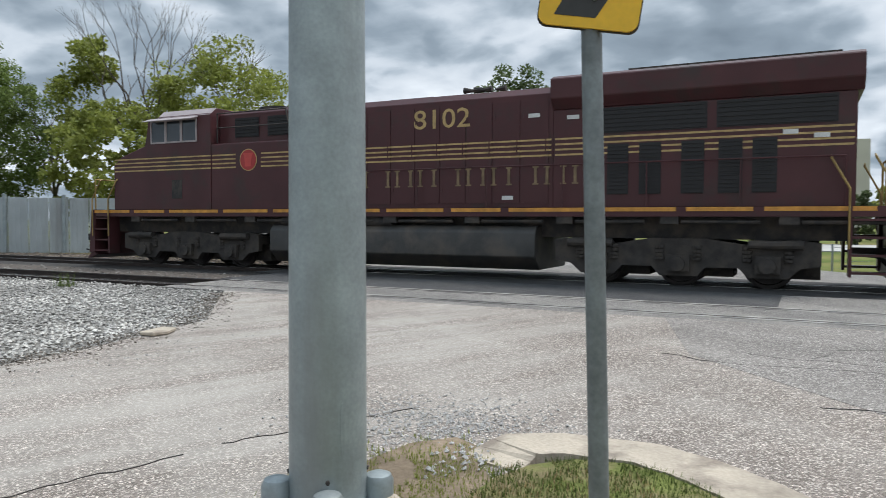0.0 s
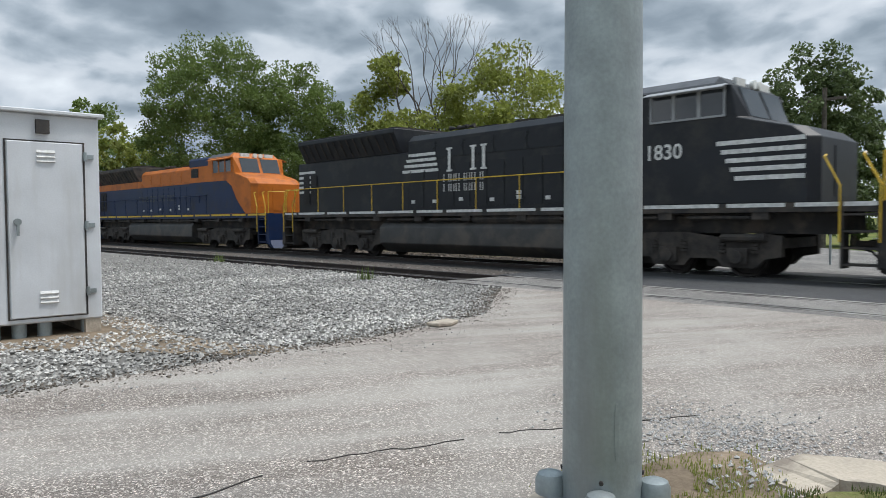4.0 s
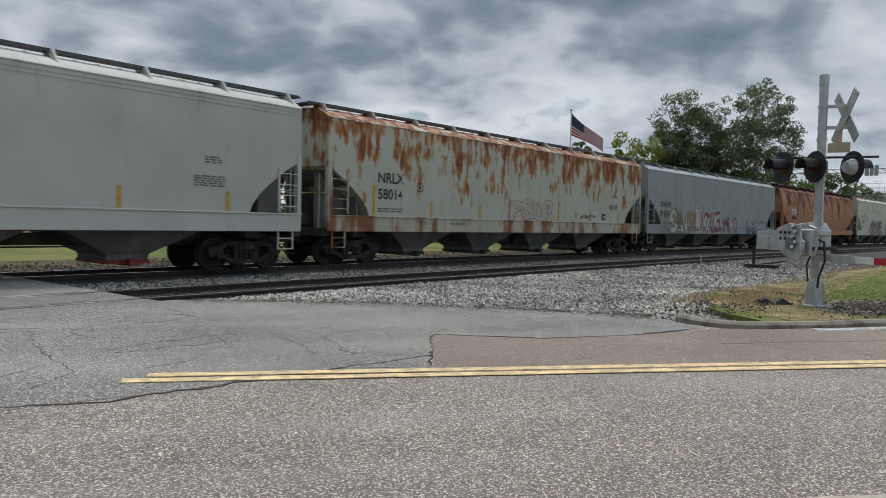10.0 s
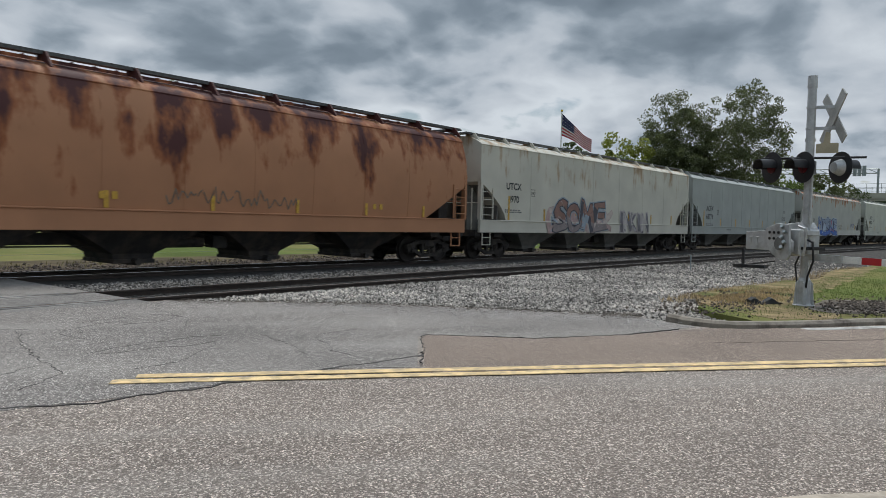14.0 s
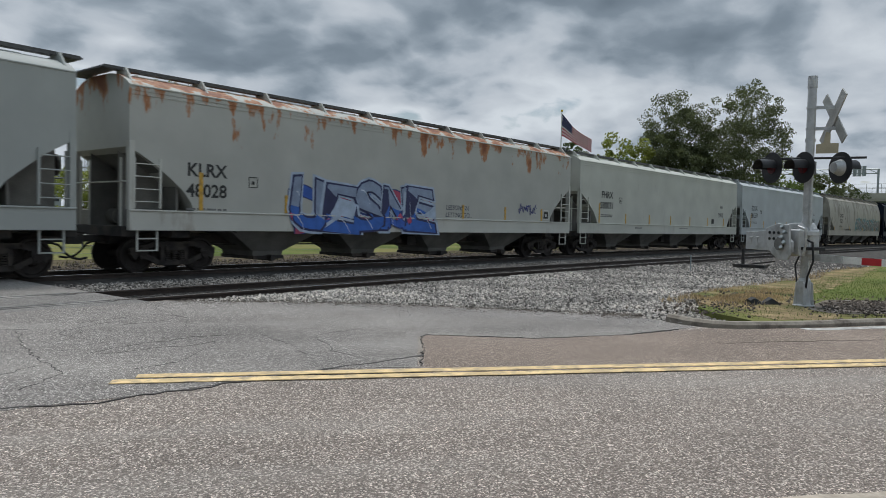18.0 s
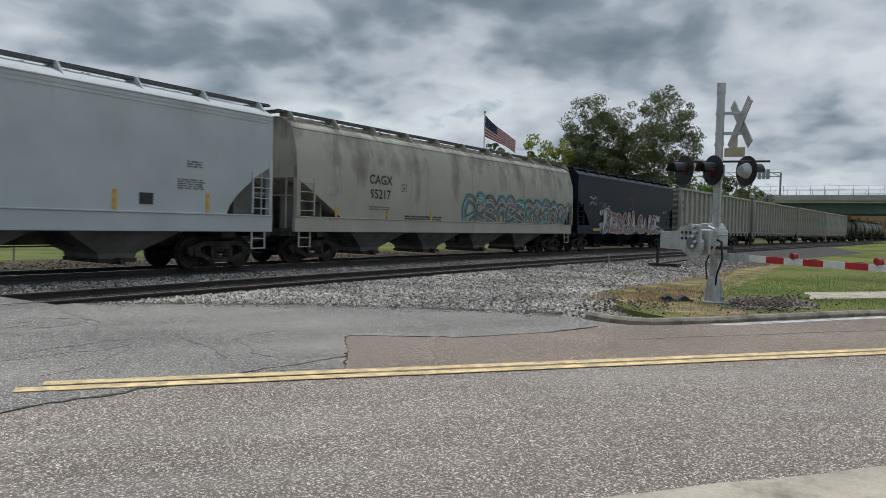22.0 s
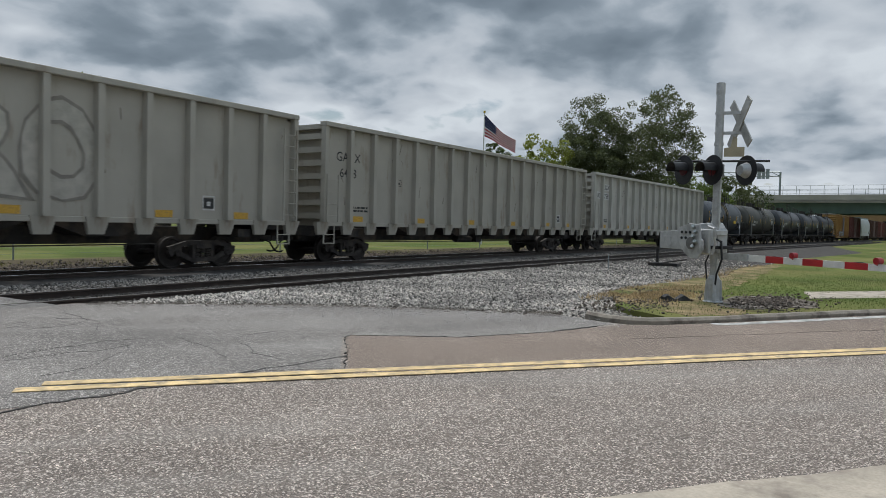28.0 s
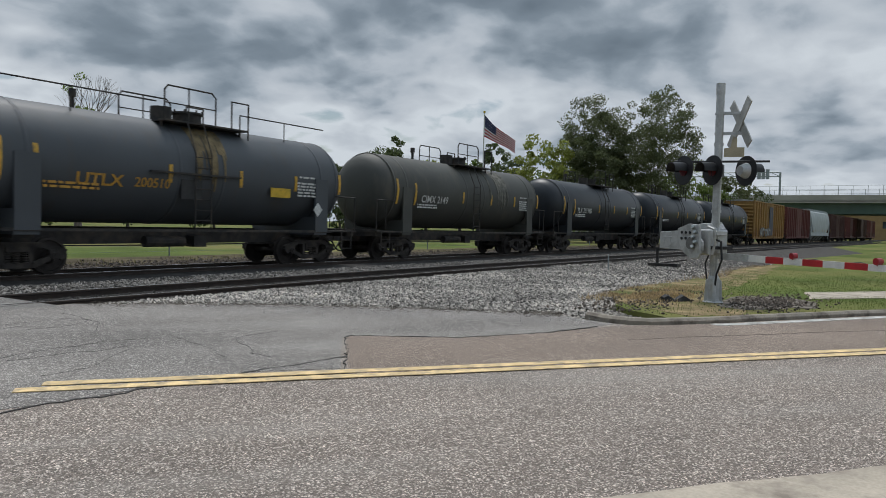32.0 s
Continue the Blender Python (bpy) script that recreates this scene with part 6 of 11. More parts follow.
# ---- bulkhead flat car with its load ----
def flat_car(u0, u1):
    L = u1 - u0
    H = L / 2 - 0.45
    car = thing("bulkhead_flat_car", "brown bulkhead flat car with wooden end walls", "flat car")
    RED = rusted("dull brown car paint", (0.12, 0.034, 0.032), (0.16, 0.06, 0.04), (0.08, 0.035, 0.03), 0.35)
    WOOD = mat("weathered grey planks", (0.24, 0.225, 0.20), 0.85, var=0.3, scale=2.5, bump=0.7, bscale=35, per_object=0.22)
    bm = bmesh.new()
    box(bm, -H + 0.5, H - 0.5, -1.45, 1.45, 1.08, 1.22)
    part("deck", bm, WOOD, car)
    for sy in (-1, 1):
        bm = bmesh.new()
        box(bm, -H + 0.4, H - 0.4, min(sy * 1.45, sy * 1.53), max(sy * 1.45, sy * 1.53), 0.70, 1.24)
        box(bm, -H + 0.4, H - 0.4, min(sy * 1.4, sy * 1.58), max(sy * 1.4, sy * 1.58), 1.21, 1.26)
        part("side_sill", bm, RED, car, bevel=0.01)
        bm = bmesh.new()
        prism(bm, [(-5.6, 0.72), (5.6, 0.72), (4.4, 0.45), (-4.4, 0.45)], sy * 0.6 - 0.05, sy * 0.6 + 0.05)
        part("fish_belly", bm, BLACK, car)
        n = 19
        me = cached(("pocket", sy), lambda: _pocket(sy, RED))
        for i in range(n):
            part("stake_pocket", me, None, car, at=pose(-H + 1.4 + (2 * H - 2.8) * i / (n - 1), 0, 0))
    for ex in (-1, 1):
        # braced steel frame, plank face towards the load
        bulk = None
        for sy in (-1, 1):
            bm = bmesh.new()
            prism(bm, [(ex * (H + 0.05), 0.62), (ex * (H - 0.95), 0.62), (ex * (H - 0.95), 4.98), (ex * (H - 0.40), 4.94)], sy * 1.5 - 0.06, sy * 1.5 + 0.06)
            bulk = part("bulkhead", bm, RED, car)
        for k in range(5):
            z = 1.3 + k * 0.85
            bm = bmesh.new()
            box(bm, min(ex * (H - 0.9), ex * (H - 0.6)), max(ex * (H - 0.9), ex * (H - 0.6)), -1.45, 1.45, z, z + 0.15)
            part("cross_beam", bm, RED, car)
        me = cached(("bulkplank", ex), lambda: _plank(ex, H, WOOD))
        for k in range(20):
            z = 1.27 + k * 0.19
            part("plank", me, None, bulk, at=pose(0, 0, z))
        tag_scrawl(car, ex * (H - 0.5), 1.3 if ex < 0 else 2.3, 0.5, 1.6 if ex < 0 else 0.5, lambda z: 1.56, (0.5, 0.45, 0.45), 5 + ex, 3)
    for x in (-9.7, -6.0, -2.3, 2.5, 6.1, 9.9):
        strip(car, x, 0.80, 0.75, 0.2, -1.534)
    # block letters of the owner's mark stand as plain shapes
    owner_letters(car, -7.05, 0.82, 1.15, 0.26, 4, -1.536, WHITE_P)
    lettering("54o 228", -5.0, 0.82, -1.54, 0.36, WHITE_P, car, "car_number", 0.006)
    framed_mark(car, -2.75, 0.80, 0.3, -1.534, WHITE_P)
    framed_mark(car, 4.6, 0.80, 0.5, -1.534, WHITE_P)
    for x, r in ((-1.6, 2), (0.8, 2), (2.0, 2), (7.6, 2), (8.8, 1), (-9.0, 1)):
        fine_print(car, x, 0.98, 1.0, r, -1.536, WHITE_P, 0.05)
    # wrapped bundles chained to the deck
    WRAP = mat("dark grey lumber wrap", (0.055, 0.062, 0.066), 0.45, var=0.3, scale=1.2, bump=0.3, bscale=12, per_object=0.15)
    load = [(-6.3, 5.9, 1.34, 2.16), (-7.0, 6.6, 2.2, 2.92), (-9.5, -6.5, 1.34, 1.72), (6.0, 9.4, 1.34, 1.72)]
    for i, (a, b, z0, z1) in enumerate(load):
        k = 4 if b - a > 8 else 1
        for j in range(k):
            xa, xb = a + (b - a) * j / k, a + (b - a) * (j + 1) / k
            bm = bmesh.new()
            box(bm, xa + 0.03, xb - 0.03, -1.32, -0.02, z0, z1)
            part("wrapped_pack", bm, WRAP, car, "dark grey wrapped bundle of long boards", bevel=0.02)
            bm = bmesh.new()
            box(bm, xa + 0.03, xb - 0.03, 0.02, 1.32, z0, z1)
            part("wrapped_pack", bm, WRAP, car, "dark grey wrapped bundle of long boards", bevel=0.02)
    bm = bmesh.new()
    for i in range(12):
        x = -6.2 + i * 1.1
        box(bm, x - 0.06, x + 0.06, -1.3, 1.3, 1.22, 1.34)
    part("dunnage", bm, WOOD, car)
    STRAP = mat("grey binding strap", (0.03, 0.03, 0.03), 0.5, var=0.1)
    for x in (-5.6, -4.0, -0.9, 2.9, 4.0, 5.5):
        bm = bmesh.new()
        box(bm, x - 0.05, x + 0.05, -1.345, -1.322, 1.3, 2.94)
        box(bm, x - 0.05, x + 0.05, -1.34, 1.34, 2.922, 2.94)
        part("strap", bm, STRAP, car)
    TIMB = mat("pale timber stake", (0.38, 0.25, 0.13), 0.8, var=0.2, scale=5)
    for x in (-6.2, -2.2, 0.5, 3.3):
        bm = bmesh.new()
        box(bm, x - 0.06, x + 0.06, -1.6, -1.5, 1.1, 1.65)
        part("stake", bm, TIMB, car)
    underframe(car, L, H - 2.35, body_half=H - 0.4, sill_z=1.08)
    CARS.append((car, (u0 + u1) / 2, False))


def _pocket(sy, material):
    bm = bmesh.new()
    box(bm, -0.09, 0.09, min(sy * 1.53, sy * 1.61), max(sy * 1.53, sy * 1.61), 1.0, 1.2)
    return mesh_of(bm, "stake_pocket", material)


def _plank(ex, H, material):
    bm = bmesh.new()
    a, b = ex * (H - 0.96), ex * (H - 1.06)
    box(bm, min(a, b), max(a, b), -1.45, 1.45, 0.006, 0.184)
    return mesh_of(bm, "plank", material)


def owner_letters(car, x, z, w, h, n, y, material, far=False, name="owner_lettering"):
    """A name as plain slim bars, one or two to each place, with short feet."""
    bm = bmesh.new()
    p = w / n
    t = min(p * 0.13, h * 0.16)
    for i in range(n):
        a = -w / 2 + p * i + p * 0.2
        for k in range(1 + (i * 5 % 3 > 0)):
            q = a + k * p * 0.42
            box(bm, q, q + t, -0.006, 0, 0, h)
            for zz in (0, h - t * 0.5):
                box(bm, q - t * 0.6, q + t * 1.6, -0.0055, 0, zz, zz + t * 0.5)
    return part(name, bm, material, car, at=pose(x, -y, z, 0, 0, 180) if far else pose(x, y, z))


# ---- covered coil car ----
def coil_car(u0, u1):
    L = u1 - u0
    H = L / 2 - 0.85
    car = thing("coil_car", "red covered coil car with a rounded hood", "coil car")
    RED = rusted("faded red hood paint", (0.25, 0.055, 0.05), (0.20, 0.07, 0.05), (0.12, 0.05, 0.04), 0.3, top=-0.02)
    FRAME = rusted("dark red frame paint", (0.13, 0.04, 0.038), (0.12, 0.06, 0.045), (0.07, 0.04, 0.03), 0.4)
    bm = bmesh.new()
    prof = [(1.5, 1.78), (1.5, 2.55)] + [(1.5 * math.cos(a), 2.55 + 1.18 * math.sin(a)) for a in [math.pi * k / 24 for k in range(1, 12)]] + [(0, 3.73)]
    ring = [(-y, z) for y, z in prof] + [(y, z) for y, z in prof[-2::-1]]
    rings = []
    for x, s in ((-H + 0.35, 0.93), (-H + 0.42, 0.975), (-H + 0.55, 1.0), (H - 0.55, 1.0), (H - 0.42, 0.975), (H - 0.35, 0.93)):
        rings.append([(x, y * s, 1.78 + (z - 1.78) * s) for y, z in ring])
    loft(bm, rings)
    part("hood", bm, RED, car, smooth=0.5)
    bm = bmesh.new()
    for sy in (-1, 1):
        box(bm, -H + 0.4, H - 0.4, min(sy * 1.5, sy * 1.525), max(sy * 1.5, sy * 1.525), 2.66, 2.70)
    part("hood_seam", bm, RED, car)
    for sy in (-1, 1):
        bm = bmesh.new()
        box(bm, -H, H, min(sy * 1.42, sy * 1.53), max(sy * 1.42, sy * 1.53), 0.92, 1.30)
        part("side_sill", bm, FRAME, car, bevel=0.01)
        bm = bmesh.new()
        box(bm, -H, H, min(sy * 1.38, sy * 1.60), max(sy * 1.38, sy * 1.60), 1.302, 1.36)
        part("walkway_ledge", bm, FRAME, car, bevel=0.01)
        bm = bmesh.new()
        box(bm, -H + 0.3, H - 0.3, min(sy * 1.42, sy * 1.54), max(sy * 1.42, sy * 1.54), 1.362, 1.80)
        part("trough_side", bm, FRAME, car, bevel=0.01)
        for i in range(12):
            x = -H + 0.6 + (2 * H - 1.2) * i / 11
            bm = bmesh.new()
            box(bm, x - 0.05, x + 0.05, min(sy * 1.53, sy * 1.58), max(sy * 1.53, sy * 1.58), 0.95, 1.3)
            part("side_stiffener", bm, FRAME, car)
    bm = bmesh.new()
    box(bm, -H + 0.2, H - 0.2, -1.4, 1.4, 1.0, 1.3)
    for ex in (-1, 1):
        box(bm, min(ex * H, ex * (H + 0.35)), max(ex * H, ex * (H + 0.35)), -1.45, 1.45, 1.15, 1.3)
    part("floor", bm, FRAME, car)
    # lifting beam on the hood
    bm = bmesh.new()
    box(bm, -5.3, 5.3, -0.12, 0.12, 3.82, 3.98)
    for x in (-4.9, -2.5, 2.5, 3.6):
        box(bm, x - 0.06, x + 0.06, -0.2, 0.2, 3.6, 3.84)
    part("lifting_beam", bm, FRAME, car)
    for x in (-4.8, 3.4):
        bm = bmesh.new()
        box(bm, x - 0.06, x + 0.06, -0.75, -0.55, 3.2, 4.1)
        box(bm, x - 0.22, x + 0.2, -0.7, -0.6, 4.05, 4.2)
        box(bm, x - 0.06, x + 0.06, 0.55, 0.75, 3.2, 4.1)
        part("hood_latch", bm, BLACK, car)
    bm = bmesh.new()
    pipe(bm, [(-0.95, 0, 3.95), (-0.95, 0, 4.35), (-0.85, 0, 4.48), (-0.1, 0, 4.48), (0.0, 0, 4.35), (0.0, 0, 3.95)], 0.07, 8)
    part("lifting_loop", bm, FRAME, car)

    def hw(z):
        return 1.5 if z < 2.55 else 1.5 * math.sqrt(max(0.05, 1 - ((z - 2.55) / 1.18) ** 2))
    # white painted triangle piece and tags
    for pts, c, off in (([(-2.5, 1.86), (0.5, 1.86), (-0.2, 2.7), (-0.65, 3.2), (-0.9, 3.38), (-1.15, 3.2), (-1.9, 2.6)], (0.55, 0.52, 0.48), 0.006),
                        ([(-2.35, 1.93), (-1.0, 2.12), (0.3, 1.93), (-0.1, 2.3), (-1.0, 2.45), (-1.9, 2.3)], (0.30, 0.12, 0.11), 0.011),
                        ([(-2.05, 1.97), (-1.0, 2.2), (0.1, 1.97), (-0.3, 2.22), (-1.0, 2.36), (-1.7, 2.2)], (0.58, 0.55, 0.5), 0.016)):
        bm = bmesh.new()
        n = 8
        poly = [Vector((a, 0, b)) for a, b in pts]
        cen = sum(poly, Vector()) / len(poly)
        for a, b in zip(poly, poly[1:] + poly[:1]):
            grid = [[cen.lerp(a.lerp(b, j / 4), i / 4) for j in range(5)] for i in range(5)]
            for i in range(4):
                for j in range(4):
                    q = [grid[i][j], grid[i][j + 1], grid[i + 1][j + 1], grid[i + 1][j]]
                    vs = []
                    for v in q:
                        if not vs or (v - vs[-1]).length > 1e-4:
                            vs.append(v)
                    if len(vs) > 2:
                        bm.faces.new([bm.verts.new((v.x, -(hw(v.z) + off), v.z)) for v in vs])
        part("graffiti", bm, paint(c), car)
    tag_scrawl(car, -1.0, 2.45, 1.6, 0.3, hw, (0.08, 0.05, 0.05), 3)
    me = text_mesh("MOWEK", 0.45, paint((0.55, 0.5, 0.48)), 0.0).copy()
    me.transform(Matrix.Translation((4.75, 0, 2.2)) @ Matrix.Rotation(radians(-4), 4, "Y"))
    part("graffiti_tag", draped(me, hw, 0.008), None, car)
    tag_scrawl(car, 4.9, 1.85, 3.8, 0.34, hw, (0.5, 0.45, 0.43), 8, 1)
    me = text_mesh("EVADES", 0.6, paint((0.42, 0.34, 0.33)), 0.0, 1.3).copy()
    me.transform(Matrix.Translation((-0.9, 0, 1.35)))
    part("graffiti_tag", draped(me, lambda z: 1.54, 0.008), None, car)
    strip(car, -5.35, 1.42, 2.3, 0.32, -1.545, DARK_P, "number_plate_panel")
    lettering("COER 802269", -5.35, 1.47, -1.556, 0.34, WHITE_P, car, "car_number", 0.004)
    for x in (-3.3, 0.4, 6.3, -6.9):
        strip(car, x, 1.45, 0.75, 0.18, -1.545)
    for x, z, r in ((-3.1, 1.65, 2), (2.0, 1.7, 3), (3.6, 1.7, 3)):
        fine_print(car, x, z, 0.9, r, -1.545, WHITE_P, 0.05)
    bm = bmesh.new()
    box(bm, L / 2 - 0.6, L / 2 + 0.55, -0.14, 0.14, 0.78, 0.98)
    part("long_drawbar", bm, BLACK, car, bevel=0.02)
    underframe(car, L, H - 2.0, body_half=H, sill_z=1.0)
    CARS.append((car, (u0 + u1) / 2, False))


# ---- diesel locomotives ----
def loco_wheels(car, x, flip):
    bm = bmesh.new()
    for sy in (-1, 1):
        y0, y1 = sy * 1.02, sy * 1.2
        a, b = min(y0, y1), max(y0, y1)
        # heavy cast side frame with a stepped lower edge
        prism(bm, [(-2.95, 1.05), (-2.4, 1.12), (-1.5, 0.98), (-0.6, 1.12), (0.6, 1.12), (1.5, 0.98), (2.4, 1.12), (2.95, 1.05), (2.95, 0.55), (2.55, 0.48), (2.3, 0.25), (1.5, 0.25), (1.3, 0.46), (0.6, 0.46), (0.42, 0.25), (-0.42, 0.25),
                    (-0.6, 0.46), (-1.3, 0.46), (-1.5, 0.25), (-2.3, 0.25), (-2.55, 0.48), (-2.95, 0.55)], a, b)
        for wx in (-1.9, 0, 1.9):
            box(bm, wx - 0.26, wx + 0.26, min(y1, y1 + sy * 0.12), max(y1, y1 + sy * 0.12), 0.36, 0.74)
            tube(bm, (wx, y1, 0.53), (wx, y1 + sy * 0.2, 0.53), 0.17, 12)
            for q in (-0.42, 0.42):
                for j in range(4):
                    tube(bm, (wx + q, y1 - sy * 0.02, 0.62 + 0.09 * j), (wx + q, y1 - sy * 0.02, 0.68 + 0.09 * j), 0.11, 8)
        tube(bm, (-2.6, y1 + sy * 0.08, 1.0), (-1.5, y1 + sy * 0.08, 1.0), 0.1, 10)
        tube(bm, (1.5, y1 + sy * 0.08, 1.0), (2.6, y1 + sy * 0.08, 1.0), 0.1, 10)
    for xx in (-2.8, -0.95, 0.95, 2.8):
        box(bm, xx - 0.12, xx + 0.12, -1.1, 1.1, 0.75, 1.0)
    for xx in (-1.2, 0.7, 2.5):
        box(bm, xx - 0.45, xx + 0.45, -0.6, 0.6, 0.22, 0.95)
    t = part("truck", bm, LOCO_TRUCK, car, at=pose(x, 0, 0))
    for dx in (-1.9, 0, 1.9):
        w = part("wheelset", wheel_mesh(0.533), None, t, at=pose(dx, 0, 0.533))
        WHEELSETS.append((w, dx, 0.533, -1 if flip else 1))


def loco_rails(car, xa, xb, y, z, col):
    bm = bmesh.new()
    n = max(2, int(round((xb - xa) / 1.9)))
    for i in range(n + 1):
        x = xa + (xb - xa) * i / n
        tube(bm, (x, y, z), (x, y, z + 1.05), 0.018, 6)
    tube(bm, (xa, y, z + 1.05), (xb, y, z + 1.05), 0.02, 6)
    part("handrail", bm, col, car)


def steps(car, x, sgn, col, rail_col):
    """Stepwell and grab irons at one end, both sides."""
    for sy in (-1, 1):
        for k in range(4):
            z = 0.42 + 0.37 * k
            bm = bmesh.new()
            box(bm, x - 0.35, x + 0.35, min(sy * 1.5, sy * (1.15 - 0.03 * k)), max(sy * 1.5, sy * (1.15 - 0.03 * k)), z, z + 0.05)
            part("step", bm, col, car)
        for q in (-0.37, 0.37):
            bm = bmesh.new()
            box(bm, x + q - 0.03, x + q + 0.03, min(sy * 1.52, sy * 1.1), max(sy * 1.52, sy * 1.1), 0.36, 1.86)
            part("step_panel", bm, col, car)
        for q in (-0.4, 0.4):
            bm = bmesh.new()
            pipe(bm, [(x + q, sy * 1.56, 0.95), (x + q, sy * 1.56, 2.2), (x + q + (0.35 * -sgn), sy * 1.5, 2.85), (x + q + (0.35 * -sgn), sy * 1.4, 2.9)], 0.022)
            part("grab_iron", bm, rail_col, car)


def loco_base(car, half, front, rear, tank, trucks, frame_mat, stripe, rail_col, flip, porch=1.4):
    bm = bmesh.new()
    box(bm, front - porch, rear + 0.75, -1.5, 1.5, 1.62, 1.84)
    part("frame", bm, frame_mat, car)
    bm = bmesh.new()
    box(bm, front - 0.3, rear, -0.9, 0.9, 1.1, 1.615)
    part("underframe", bm, BLACK, car)
    for sy in (-1, 1):
        bm = bmesh.new()
        x = front - porch + 0.1
        i = 0
        while x < rear + 0.6:
            w = (1.75, 1.4, 2.1)[i % 3]
            box(bm, x, min(x + w, rear + 0.7), min(sy * 1.5, sy * 1.512), max(sy * 1.5, sy * 1.512), 1.74, 1.835)
            x += w + 0.22
            i += 1
        part("sill_stripe", bm, stripe, car)
        for k in range(9):
            x = front + (rear - front) * (k + 0.5) / 9
            bm = bmesh.new()
            box(bm, x - 0.2, x + 0.2, min(sy * 1.3, sy * 1.48), max(sy * 1.3, sy * 1.48), 1.45, 1.62)
            part("jacking_bracket", bm, LOCO_TRUCK, car)
            bm = bmesh.new()
            tube(bm, (x + 0.25, sy * 1.4, 1.5), (x + 1.9, sy * 1.4, 1.5), 0.045, 8)
            part("air_pipe", bm, BLACK, car)
    # fuel tank with chamfered lower edges, air reservoirs above
    a, b = tank
    bm = bmesh.new()
    prism(bm, [(-1.3, 1.38), (-1.46, 1.2), (-1.46, 0.6), (-1.1, 0.26), (1.1, 0.26), (1.46, 0.6), (1.46, 1.2), (1.3, 1.38)], a, b, "x")
    part("fuel_tank", bm, mat("grimy dark tank steel", (0.045, 0.043, 0.04), 0.55, var=0.3, scale=1.5, dirt=(0.09, 0.075, 0.06), dirt_amt=0.4), car, smooth=0.4, bevel=0.02)
    for sy in (-1, 1):
        bm = bmesh.new()
        tube(bm, (a + 0.4, sy * 1.25, 1.5), (a + 4.2, sy * 1.25, 1.5), 0.17, 14)
        part("air_reservoir", bm, BLACK, car, smooth=0.7)
    for x in trucks:
        loco_wheels(car, x, flip)
    # pilots, plow and couplers
    for x, sgn in ((front - porch + 0.05, -1), (rear + 0.7, 1)):
        bm = bmesh.new()
        box(bm, min(x, x + sgn * 0.08), max(x, x + sgn * 0.08), -1.45, 1.45, 0.5, 1.84)
        for q in (-1, 1):
            prism(bm, [(x + sgn * 0.1, 1.84), (x - sgn * 0.14, 1.84), (x - sgn * 0.02, 0.42), (x + sgn * 0.22, 0.36)], min(q * 1.42, q * 1.5), max(q * 1.42, q * 1.5))
        prism(bm, [(x, 0.62), (x + sgn * 0.45, 0.16), (x + sgn * 0.35, 0.16), (x - sgn * 0.05, 0.3)], -1.4, 1.4)
        part("pilot", bm, frame_mat, car)
        steps(car, x - sgn * 0.42, sgn, frame_mat, rail_col)
        cx = sgn * (half - 0.52)
        part("coupler", coupler_mesh(), None, car, at=pose(cx, 0, 0, 0, 0, 0 if sgn > 0 else 180))
        for q in (-0.5, 0, 0.4):
            part("air_hose", hose_mesh(), None, car, at=pose(sgn * (half - 0.62), q * sgn, 0, 0, 0, 0 if sgn > 0 else 180))
        for q in (-1, 1):
            bm = bmesh.new()
            pipe(bm, [(x, q * 1.4, 1.84), (x, q * 1.4, 2.9), (x, q * 0.5, 2.9), (x, q * 0.5, 1.84)], 0.022)
            part("end_rail", bm, rail_col, car)


def hood(car, name, xa, xb, hw, z0, z1, material, chamfer=0.15, bands=()):
    """A hood section; bands are (z, material) where the colour changes."""
    levels = [z0] + [b[0] for b in bands] + [z1]
    mats_ = [material] + [b[1] for b in bands]
    for k, m in enumerate(mats_):
        a, b = levels[k], levels[k + 1]
        bm = bmesh.new()
        if k == len(mats_) - 1:
            pts = [(-hw, a), (hw, a), (hw, b - chamfer), (hw - chamfer, b), (-hw + chamfer, b), (-hw, b - chamfer)]
        else:
            pts = [(-hw, a), (hw, a), (hw, b), (-hw, b)]
        prism(bm, pts, xa, xb, "x")
        part(name, bm, m, car, bevel=0.012)


def hood_doors(car, xa, xb, n, hw, z0, z1, material, louvre=False):
    me = cached(("hooddoor", round((xb - xa) / n, 3), round(z1 - z0, 3), material.name, louvre), lambda: _door_mesh((xb - xa) / n, z1 - z0, material, louvre))
    for sy in (-1, 1):
        for i in range(n):
            x = xa + (xb - xa) * (i + 0.5) / n
            part("hood_door", me, None, car, at=pose(x, sy * hw, z0, 0, 0, 0 if sy < 0 else 180))


def _door_mesh(w, h, material, louvre):
    bm = bmesh.new()
    box(bm, -w / 2 + 0.025, w / 2 - 0.025, -0.02, 0.01, 0.02, h - 0.02)
    tube(bm, (w / 2 - 0.1, -0.03, h * 0.5), (w / 2 - 0.1, -0.03, h * 0.62), 0.014, 6)
    for z in (h * 0.15, h * 0.85):
        box(bm, -w / 2 + 0.01, -w / 2 + 0.08, -0.035, 0.01, z - 0.05, z + 0.05)
    if louvre:
        for k in range(int(h / 0.09) - 2):
            z = 0.1 + k * 0.09
            prism(bm, [(-w / 2 + 0.1, z), (w / 2 - 0.1, z), (w / 2 - 0.1, z + 0.02), (-w / 2 + 0.1, z + 0.02)], -0.05, -0.02)
    return mesh_of(bm, "hood_door", material)


